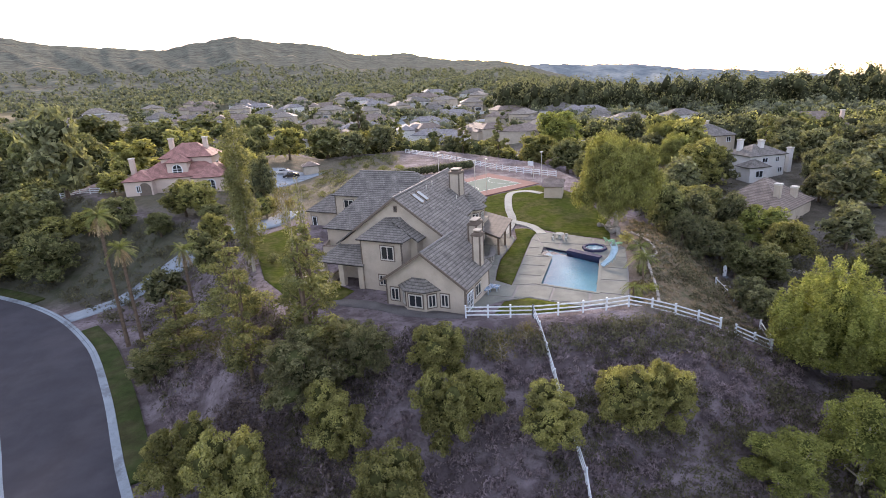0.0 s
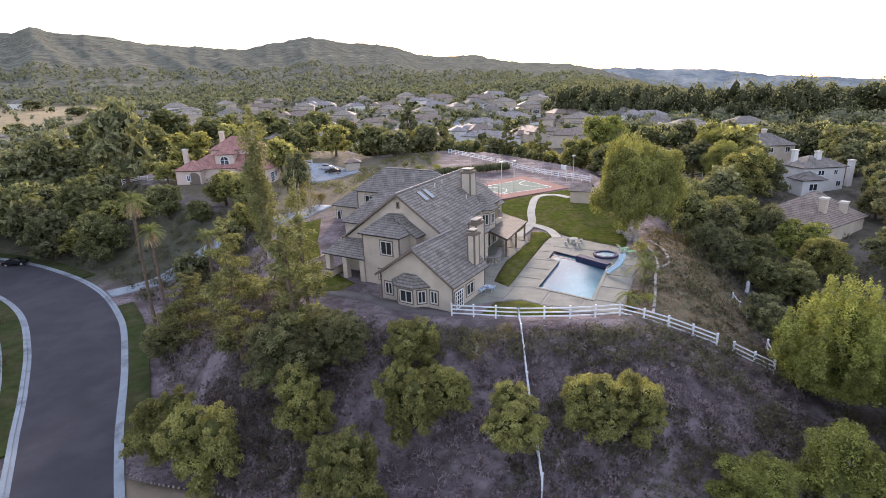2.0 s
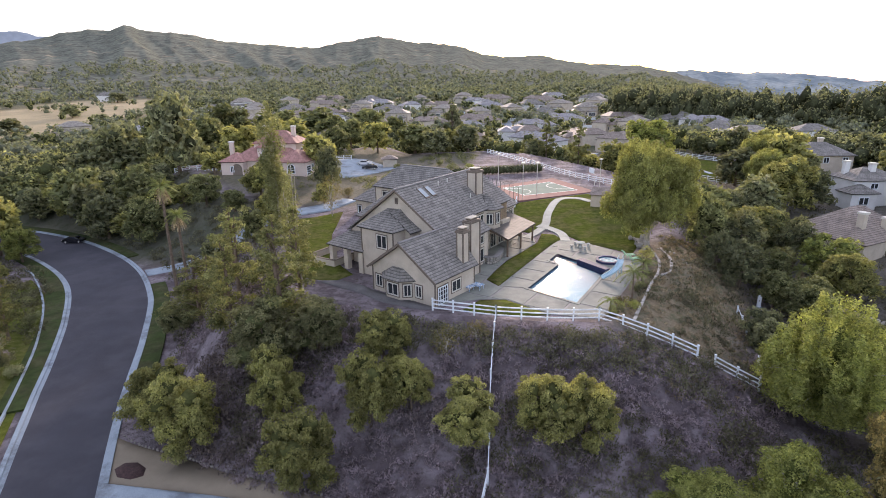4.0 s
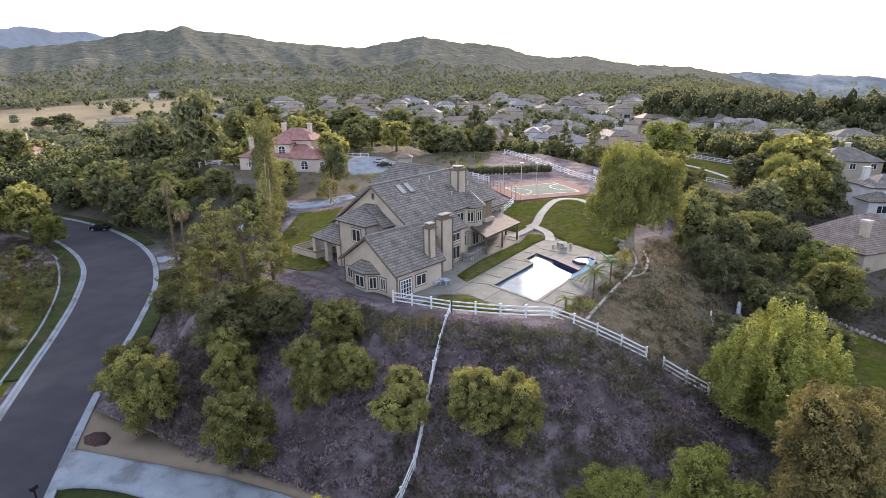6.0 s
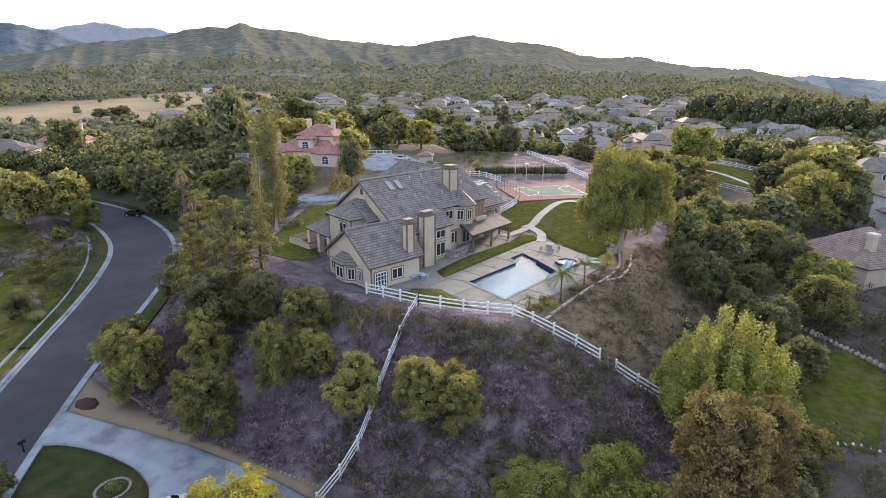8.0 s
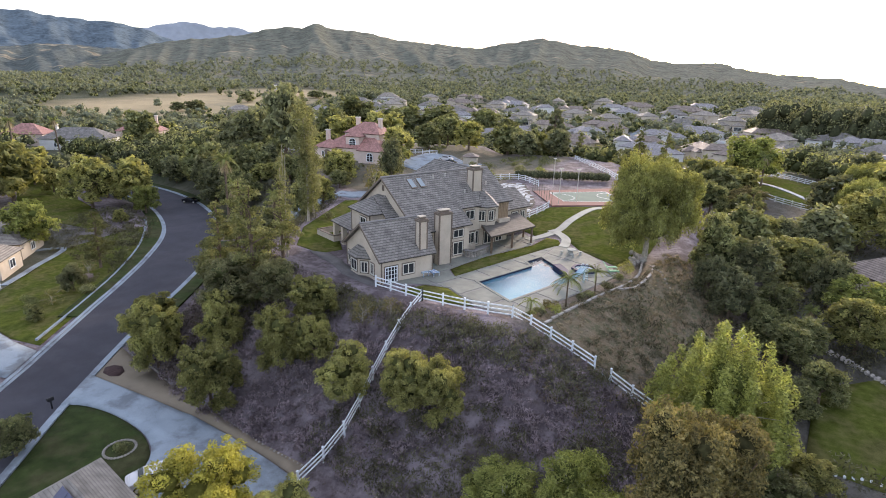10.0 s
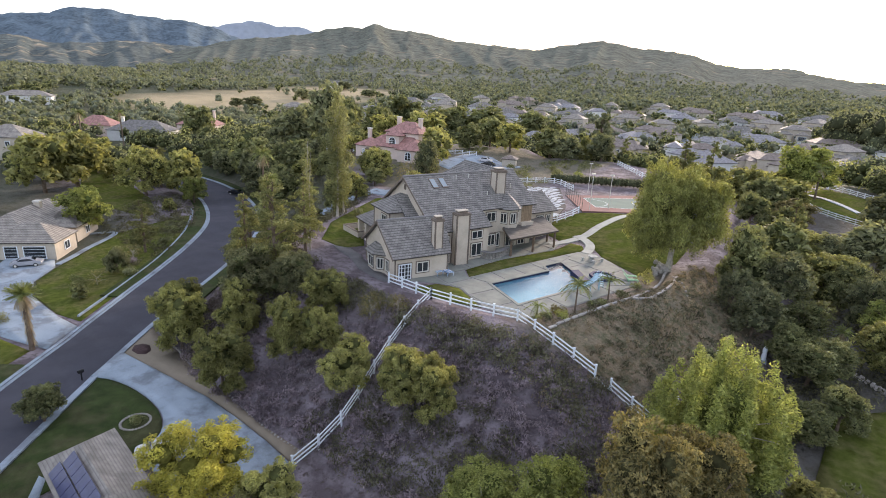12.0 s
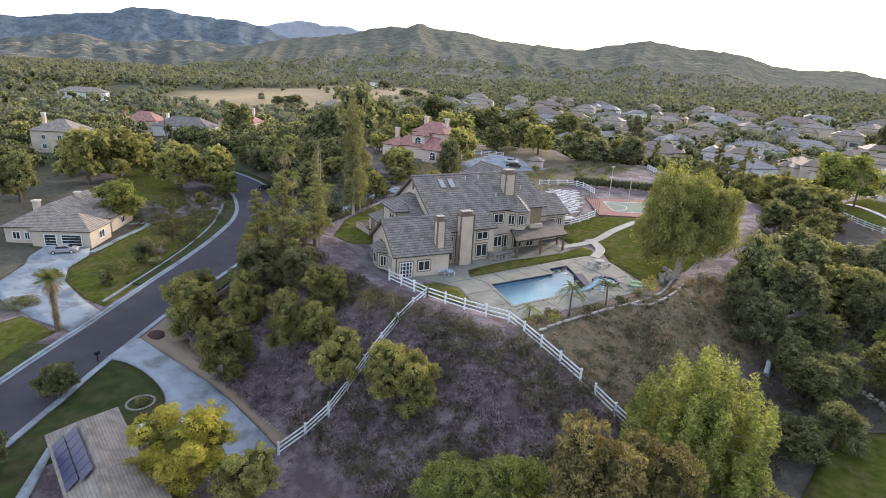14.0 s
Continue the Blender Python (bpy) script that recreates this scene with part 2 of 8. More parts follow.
L_BROWN = leaf_mat("brown thicket twigs", (0.09, 0.072, 0.064), (0.165, 0.135, 0.118), 0.15)
# both far leaf colours are lightened to paint in the valley haze
L_FAR = leaf_mat("haze paled far foliage", (0.125, 0.135, 0.085), (0.2, 0.208, 0.13), 0.3)
L_FAR_LIGHT = leaf_mat("haze paled light far foliage", (0.15, 0.162, 0.09), (0.225, 0.235, 0.13), 0.3)
M_ROOF_PALE = tile_mat("pale grey roof tile", (0.265, 0.258, 0.262), (0.22, 0.213, 0.217))
L_POPLAR = leaf_mat("thin poplar leaves", (0.16, 0.172, 0.08), (0.29, 0.295, 0.15), 0.45)
# the mass inside a crown, behind its leaves; shade is painted into its tone
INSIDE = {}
# the far and pale tones are lightened for haze instead
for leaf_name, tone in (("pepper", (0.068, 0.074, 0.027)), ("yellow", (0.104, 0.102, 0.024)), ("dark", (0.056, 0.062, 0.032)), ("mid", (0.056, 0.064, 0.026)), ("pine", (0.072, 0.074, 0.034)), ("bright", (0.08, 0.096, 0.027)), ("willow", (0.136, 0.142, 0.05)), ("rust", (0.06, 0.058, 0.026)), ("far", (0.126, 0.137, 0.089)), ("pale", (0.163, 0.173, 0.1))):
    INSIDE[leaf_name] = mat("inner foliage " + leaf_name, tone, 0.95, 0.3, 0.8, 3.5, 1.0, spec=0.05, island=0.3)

# ---- ground ----
YARD = [(-18, 53.5), (-12, 51.2), (-4, 49.2), (2, 49.2), (9, 48.6), (19.5, 49.6), (23, 53.5), (25.5, 60), (28.5, 68), (30.5, 76), (31, 84), (31, 98), (29, 118), (26, 140),
        (0, 175), (-50, 185), (-92, 160), (-88, 128), (-72, 112), (-52, 101), (-38, 92), (-32, 84), (-27, 74), (-23, 63)]
ROAD = [(18, -34), (6, -12), (-5, 3), (-14.5, 14.5), (-21.3, 22.5), (-29.5, 33), (-36.5, 42.5), (-44, 52.5), (-54, 64.5), (-66, 75.5), (-80, 84), (-97, 91), (-118, 95.5), (-145, 96), (-180, 92)]
LOW = -9.3
BASIN = [(11.9, 59.2), (17.0, 56.2), (20.4, 66.8), (17.3, 70.2), (14.8, 72.0), (14.4, 69.6)]


def smooth(t):
    t = np.clip(t, 0, 1)
    return t * t * (3 - 2 * t)


def poly_dist(x, y, pts, closed=True):
    """Distance to a line of points; negative inside where it is closed."""
    d = np.full(x.shape, 1e9)
    inside = np.zeros(x.shape, bool)
    n = len(pts)
    for i in range(n if closed else n - 1):
        (ax, ay), (bx, by) = pts[i], pts[(i + 1) % n]
        ex, ey = bx - ax, by - ay
        t = np.clip(((x - ax) * ex + (y - ay) * ey) / (ex * ex + ey * ey), 0, 1)
        d = np.minimum(d, np.hypot(x - ax - t * ex, y - ay - t * ey))
        if closed and by != ay:
            c = ((ay > y) != (by > y)) & (x < (bx - ax) * (y - ay) / (by - ay) + ax)
            inside ^= c
    return np.where(inside, -d, d) if closed else d


def waves(x, y, s, seed):
    r = np.random.RandomState(seed)
    out = np.zeros(x.shape)
    for k in range(7):
        a, f, p = r.uniform(0, 6.28), s * r.uniform(0.5, 2.2), r.uniform(0, 6.28)
        out += np.sin((x * math.cos(a) + y * math.sin(a)) * f + p) / (0.6 + f / s)
    return out / 4


def ground(x, y):
    """Height of the ground."""
    x, y = np.asarray(x, float), np.asarray(y, float)
    r = np.hypot(x + 10, y - 40)
    low = LOW + np.interp(r, [55, 100, 150, 250, 350, 450, 600, 900, 1500], [0, 1.5, 3.5, 5.5, 10.5, 17, 24, 29, 30])
    east = smooth((x - 20) / 25)
    low = low + east * np.clip(2.0 + (y - 60) * 0.055, -0.5, 6) * smooth((220 - r) / 60)
    az = np.degrees(np.arctan2(x, y))
    low = low + smooth((r - 170) / 60) * smooth((az - 8) / 12) * (2.5 - 0.052 * np.clip(r - 270, 0, 5200))
    top = 1.4 * smooth((y - 80) / 26) * smooth((x + 40) / 25) + 0.4 + 2.2 * smooth((-38 - x) / 12) * smooth((y - 106) / 14)
    d = poly_dist(x, y, YARD)
    front = smooth((66 - y) / 12)
    width = 19 * front + (1 - front) * (13 * east + (1 - east) * 17)
    k = np.clip(d / width, 0, 1)
    k = 0.55 * k + 0.45 * smooth(k)
    z = top * (1 - k) + low * k
    z = z + waves(x, y, 0.35, 3) * 0.35 * np.clip(d / 3, 0, 1) * np.clip((z - LOW) / 2, 0, 1)
    z = np.where(d < 0, top - 0.4 * smooth((-d) / 2.0), z)
    z = z + 0.25 * waves(x, y, 0.06, 5) * np.clip((r - 70) / 40, 0, 1) * 3
    z = z - 2.2 * smooth((0.9 - poly_dist(x, y, BASIN)) / 0.8)
    rd = poly_dist(x, y, ROAD, False)
    kr = smooth((rd - 7.0) / 7)
    return z * kr + (LOW - 0.12) * (1 - kr)


def gold_field(x, y):
    """Where the long dry field lies, from 0 to 1."""
    return np.exp(-(((x + 355 + 0.25 * (y - 330)) / 68) ** 4 + ((y - 330) / 165) ** 4))


def gz(x, y):
    return float(ground(np.array([x]), np.array([y]))[0])


def link_mesh(name, verts, faces, material, parent=None, label="", smooth_faces=False, uvs=None):
    """One mesh object from vertices and faces, with its material, under parent if given."""
    me = bpy.data.meshes.new(name)
    me.from_pydata([tuple(v) for v in verts], [], faces)
    me.materials.append(material)
    if uvs is not None:
        lay = me.uv_layers.new(name="UVMap")
        lay.data.foreach_set("uv", np.asarray(uvs, np.float32).ravel())
    if smooth_faces:
        me.polygons.foreach_set("use_smooth", [True] * len(me.polygons))
    me.update()
    ob = new(name, me)
    if parent:
        ob.parent = parent
    if label:
        ob["label"] = label
    return ob


def part(name, bm, material, parent, label=""):
    me = bpy.data.meshes.new(name)
    bmesh.ops.recalc_face_normals(bm, faces=bm.faces)
    bm.to_mesh(me)
    bm.free()
    me.materials.append(material)
    ob = new(name, me)
    ob.parent = parent
    if label:
        ob["label"] = label
    return ob


def box(bm, x0, x1, y0, y1, z0, z1, m=None):
    vs = [Vector((x, y, z)) for x in (x0, x1) for y in (y0, y1) for z in (z0, z1)]
    vs = [bm.verts.new(m @ v if m else v) for v in vs]
    for f in ((0, 1, 3, 2), (4, 6, 7, 5), (0, 4, 5, 1), (2, 3, 7, 6), (0, 2, 6, 4), (1, 5, 7, 3)):
        bm.faces.new([vs[i] for i in f])
    return vs


def tube(bm, pts, radii, sides=7):
    """A tapered tube through points."""
    rings = []
    for i, p in enumerate(pts):
        p = Vector(p)
        d = (Vector(pts[min(i + 1, len(pts) - 1)]) - Vector(pts[max(i - 1, 0)])).normalized()
        q = d.to_track_quat("Z", "Y")
        rings.append([bm.verts.new(p + q @ Vector((math.cos(2 * math.pi * k / sides), math.sin(2 * math.pi * k / sides), 0)) * radii[i]) for k in range(sides)])
    for a, b in zip(rings, rings[1:]):
        for k in range(sides):
            bm.faces.new((a[k], a[(k + 1) % sides], b[(k + 1) % sides], b[k]))
    bm.faces.new(rings[0][::-1])
    bm.faces.new(rings[-1])
    return rings


def thing(name, m, label, category, group="", kind=""):
    ob = new(name)
    ob.empty_display_size = 0.3
    ob.matrix_world = m
    return tagged(ob, label, category, group, kind)


def prism(bm, pts, z0, z1):
    """A flat polygon raised from z0 to z1."""
    a = [bm.verts.new((x, y, z0)) for x, y in pts]
    b = [bm.verts.new((x, y, z1)) for x, y in pts]
    n = len(pts)
    bm.faces.new(a[::-1])
    bm.faces.new(b)
    for i in range(n):
        bm.faces.new((a[i], a[(i + 1) % n], b[(i + 1) % n], b[i]))


# the sheet of ground: fine near the house, coarser with distance
def spread(lo, hi, step, far, grow):
    v = list(np.arange(lo, hi + step / 2, step))
    s, up = step, v[-1]
    while up < far:
        s *= grow
        up += s
        v.append(up)
    s, dn = step, v[0]
    while dn > -far:
        s *= grow
        dn -= s
        v.insert(0, dn)
    return np.array(v)


gx, gy = spread(-75, 55, 1.0, 4600, 1.075), spread(10, 135, 1.0, 4600, 1.075)
X, Y = np.meshgrid(gx, gy)
Zg = ground(X, Y)
nx, ny = len(gx), len(gy)
idx = np.arange(nx * ny).reshape(ny, nx)
quads = np.stack([idx[:-1, :-1], idx[:-1, 1:], idx[1:, 1:], idx[1:, :-1]], -1).reshape(-1, 4)
me = bpy.data.meshes.new("ground")
me.from_pydata(np.stack([X.ravel(), Y.ravel(), Zg.ravel()], 1).tolist(), [], quads.tolist())
me.polygons.foreach_set("use_smooth", [True] * len(me.polygons))
# how much of each cover lies where: scrub soil, dry grass, green cover
dY = poly_dist(X, Y, YARD)
w_dry = smooth((X - 17 + 0.25 * (52 - Y)) / 7) * smooth((Y - 48.8) / 2.0) * smooth((86 - Y) / 8) * smooth((12 - dY) / 5) * smooth((dY + 9) / 4)
fld = gold_field(X, Y)
w_gold = smooth(fld * 2.2 - 0.5)
plateau = smooth((-dY - 1) / 5) * smooth((Y - 92) / 8) * smooth((-8 - X) / 8)
bank = smooth((-36 - X) / 8) * smooth((Y - 78) / 10) * smooth((128 - Y) / 8) * smooth((dY + 2) / 4)
town = np.exp(-(((X + 20) / 105) ** 2 + ((Y - 365) / 90) ** 2))
w_dry = np.clip(w_dry + 0.8 * smooth(town * 2 - 0.4) + 0.35 * plateau, 0, 1)
w_green = np.clip(0.75 * plateau + 0.85 * bank + smooth((np.hypot(X, Y - 60) - 120) / 60) + smooth((-38 - X) / 8) * smooth((70 - Y) / 20) * 0.8 + smooth((X - 38) / 8) * 0.6, 0, 1)
cov = me.color_attributes.new("cover", "FLOAT_COLOR", "POINT")
cov.data.foreach_set("color", np.stack([w_dry.ravel(), w_green.ravel(), w_gold.ravel(), np.ones(nx * ny)], 1).astype(np.float32).ravel())


def ground_material():
    m = bpy.data.materials.new("hillside ground")
    m.use_nodes = True
    n, l = m.node_tree.nodes, m.node_tree.links
    b = n["Principled BSDF"]
    b.inputs["Roughness"].default_value = 0.95
    b.inputs["Specular IOR Level"].default_value = 0.15
    geo = n.new("ShaderNodeNewGeometry")

    def noise_fac(scale, lo, hi, detail=6, rough=0.65):
        t = n.new("ShaderNodeTexNoise")
        t.inputs["Scale"].default_value, t.inputs["Detail"].default_value, t.inputs["Roughness"].default_value = scale, detail, rough
        l.new(geo.outputs["Position"], t.inputs["Vector"])
        r = n.new("ShaderNodeMapRange")
        r.inputs["From Min"].default_value, r.inputs["From Max"].default_value = lo, hi
        l.new(t.outputs["Fac"], r.inputs["Value"])
        return r.outputs[0]

    def mixc(fac, a, c):
        x = n.new("ShaderNodeMix")
        x.data_type = "RGBA"
        l.new(fac, x.inputs["Factor"])
        for s, v in ((6, a), (7, c)):
            if isinstance(v, tuple):
                x.inputs[s].default_value = (*v, 1)
            else:
                l.new(v, x.inputs[s])
        return x.outputs[2]

    at = n.new("ShaderNodeAttribute")
    at.attribute_name = "cover"
    sep = n.new("ShaderNodeSeparateColor")
    l.new(at.outputs["Color"], sep.inputs[0])
    soil = mixc(noise_fac(0.22, 0.43, 0.6), (0.115, 0.095, 0.1), (0.255, 0.222, 0.238))
    soil = mixc(noise_fac(1.6, 0.52, 0.66), soil, (0.085, 0.07, 0.062))
    dry = mixc(noise_fac(0.25, 0.4, 0.62), (0.225, 0.172, 0.11), (0.165, 0.145, 0.1))
    dry = mixc(noise_fac(0.9, 0.47, 0.62), dry, (0.105, 0.108, 0.058))
    dry = mixc(noise_fac(4.0, 0.52, 0.66), dry, (0.27, 0.22, 0.15))
    green = mixc(noise_fac(0.05, 0.42, 0.6), (0.066, 0.074, 0.044), (0.1, 0.1, 0.064))
    green = mixc(noise_fac(0.6, 0.5, 0.66), green, (0.05, 0.065, 0.028))
    col = mixc(sep.outputs[1], soil, green)
    col = mixc(sep.outputs[0], col, dry)
    gold = mixc(noise_fac(0.03, 0.42, 0.6), (0.37, 0.3, 0.18), (0.28, 0.235, 0.14))
    col = mixc(sep.outputs[2], col, gold)
    l.new(col, b.inputs["Base Color"])
    bp = n.new("ShaderNodeBump")
    bp.inputs["Strength"].default_value, bp.inputs["Distance"].default_value = 0.9, 0.25
    l.new(noise_fac(3.0, 0.2, 0.8), bp.inputs["Height"])
    l.new(bp.outputs[0], b.inputs["Normal"])
    return m


me.materials.append(ground_material())
tagged(new("ground", me), "dry brown hillside ground with scrub and green cover", "ground", kind="structure")


def patch(name, poly, material, lift, label, category, step=1.0, kind="structure", skirt=0.25):
    """A thin sheet that follows the ground inside a polygon, with a side all round."""
    bm = bmesh.new()
    vs = [bm.verts.new((x, y, 0)) for x, y in poly]
    bm.faces.new(vs)
    xs, ys = [p[0] for p in poly], [p[1] for p in poly]
    for axis, lo, hi in ((0, min(xs), max(xs)), (1, min(ys), max(ys))):
        c = math.floor(lo / step) * step + step
        while c < hi:
            no = (1, 0, 0) if axis == 0 else (0, 1, 0)
            bmesh.ops.bisect_plane(bm, geom=bm.verts[:] + bm.edges[:] + bm.faces[:], plane_co=(c, 0, 0) if axis == 0 else (0, c, 0), plane_no=no)
            c += step
    bm.verts.ensure_lookup_table()
    pos = np.array([v.co[:] for v in bm.verts])
    z = ground(pos[:, 0], pos[:, 1])
    for v, h in zip(bm.verts, z):
        v.co.z = h + lift
    ext = bmesh.ops.extrude_edge_only(bm, edges=[e for e in bm.edges if e.is_boundary])
    for v in ext["geom"]:
        if isinstance(v, bmesh.types.BMVert):
            v.co.z -= skirt + lift
    for f in bm.faces:
        f.smooth = True
    bmesh.ops.recalc_face_normals(bm, faces=bm.faces)
    me = bpy.data.meshes.new(name)
    bm.to_mesh(me)
    bm.free()
    me.materials.append(material)
    return tagged(new(name, me), label, category, kind=kind)


def curve_line(pts, step=1.0):
    """A smooth line through points (Catmull-Rom)."""
    out = []
    p = [np.array(q, float) for q in pts]
    p = [2 * p[0] - p[1]] + p + [2 * p[-1] - p[-2]]
    for i in range(1, len(p) - 2):
        n = max(2, int(np.linalg.norm(p[i + 1] - p[i]) / step))
        for k in range(n):
            t = k / n
            out.append(0.5 * (2 * p[i] + (p[i + 1] - p[i - 1]) * t + (2 * p[i - 1] - 5 * p[i] + 4 * p[i + 1] - p[i + 2]) * t * t + (3 * p[i] - p[i - 1] - 3 * p[i + 1] + p[i + 2]) * t ** 3))
    out.append(p[-2])
    return np.array(out)


def ribbon(name, line, o0, o1, z0, z1, material, label, category, base=None, drop=0.3, parent=None):
    """A band along a line between two side offsets, top at height z0..z1 over base (a level, or the ground), with thickness."""
    d = np.gradient(line, axis=0)
    nrm = np.stack([d[:, 1], -d[:, 0]], 1) / np.linalg.norm(d, axis=1)[:, None]
    a, b = line + nrm * np.reshape(o0, (-1, 1)), line + nrm * np.reshape(o1, (-1, 1))
    za = (ground(a[:, 0], a[:, 1]) if base is None else np.full(len(a), base)) + z0
    zb = (ground(b[:, 0], b[:, 1]) if base is None else np.full(len(b), base)) + z1
    n = len(line)
    v = np.concatenate([np.c_[a, za], np.c_[b, zb], np.c_[a, za - drop], np.c_[b, zb - drop]])
    f = []
    for i in range(n - 1):
        f += [(i, i + 1, n + i + 1, n + i), (2 * n + i, 2 * n + i + 1, i + 1, i), (n + i, n + i + 1, 3 * n + i + 1, 3 * n + i)]
    f += [(0, n, 3 * n, 2 * n), (n - 1, 3 * n - 1, 4 * n - 1, 2 * n - 1)]
    ob = link_mesh(name, v, f, material, parent)
    return ob if parent else tagged(ob, label, category, kind="structure")


road_line = curve_line(ROAD, 1.5)


def road_half(line, side):
    """Half the asphalt's width to one side, widened with distance to fit the camera's view."""
    if side > 0:
        return np.interp(line[:, 1], [-40, 40, 52, 64], [3.25, 3.25, 3.9, 4.5])
    return np.interp(line[:, 1], [-40, 30, 44, 64], [4.15, 4.15, 5.2, 6.2])


ribbon("road", road_line, -road_half(road_line, -1), road_half(road_line, 1), 0, 0, M_ASPHALT, "smooth dark grey asphalt residential street curving uphill", "road", base=LOW)
MOUTHS = {1: [(-25.5, 27.8), (-29, 32), (-64, 74), (-68, 77), (-20, 21), (-16, 16.5), (-11, 10.5), (-6, 4.5), (-1, -2.5), (4, -10)], -1: [(-28, 31), (-31, 35)]}
for side, nm in ((1, "kerb"), (-1, "kerb")):
    w = road_half(road_line, side)
    ribbon(nm, road_line, side * w, side * (w + 0.42), 0.02, 0.02, M_CONCRETE, "pale concrete gutter and kerb along the street", "kerb", base=LOW)
    ribbon(nm, road_line, side * (w + 0.42), side * (w + 0.85), 0.15, 0.15, M_CONCRETE, "pale raised concrete kerb along the street", "kerb", base=LOW)
    run = []
    for q in list(road_line) + [None]:
        if q is not None and all(math.hypot(q[0] - mx, q[1] - my) > 6.2 for mx, my in MOUTHS[side]):
            run.append(q)
        else:
            if len(run) > 3:
                w = road_half(np.array(run), side)
                ribbon("verge", np.array(run), side * (w + 0.87), side * (w + (3.2 if side > 0 else 3.6)), 0.12, 0.16, M_LAWN_SHADED, "strip of mown grass beside the kerb", "lawn", base=LOW)
            run = []

# far hills round the valley, range by range: bearing from north and the height of each skyline in degrees
NEAR_HILLS = [(-66, 0.4), (-62, 1.3), (-57, 2.7), (-54.5, 3.3), (-51, 3.7), (-48, 4.2), (-46, 4.8), (-44, 5.05), (-43, 4.95), (-41.8, 5.5), (-40.3, 5.1), (-38, 4.9), (-36.5, 4.85), (-35, 4.45), (-32.5, 4.15),
              (-28.5, 3.9), (-25.5, 3.65), (-23, 4.13), (-19, 4.73), (-17.2, 4.38), (-15.5, 4.1), (-12.5, 3.9), (-10, 3.4), (-8.5, 2.8), (-5.5, 2.5), (-3, 2.65), (-1.5, 2.3), (1, 1.8), (3.5, 1.6), (6.5, 1.4), (9, 0.9), (12, 0.0), (16, -1.2), (20, -2.6)]
FOOTHILLS = [(-100, 0.6), (-84, 1.0), (-79, 1.2), (-75, 1.9), (-72.5, 2.4), (-70, 1.9), (-67, 2.1), (-64, 2.5), (-61, 2.4), (-58, 2.3), (-55, 2.0), (-50, 1.4)]
PALE_RIDGE = [(-64, 3.2), (-60, 3.7), (-57.4, 4.2), (-55.9, 4.5), (-53.8, 5.0), (-51.6, 4.65), (-49.5, 4.7), (-47.8, 4.4), (-46, 3.6), (-43, 2.6)]
BLUE_MOUNTAIN = [(-120, 3.0), (-100, 3.0), (-78, 3.2), (-75.6, 3.3), (-73.2, 3.8), (-70, 4.2), (-68, 4.85), (-65.6, 4.9), (-63.3, 4.6), (-59.4, 4.5), (-57.4, 4.2), (-55.9, 3.6), (-53, 2.8), (-49, 1.6)]
EAST_RIDGE = [(2, 0.2), (6, 0.55), (11, 0.85), (15.4, 0.5), (18, 0.45), (21, 0.2), (24, -0.3), (30, -0.75), (35, -1.3), (39, -1.8), (50, -2.2), (70, -2.4), (100, -2.4)]


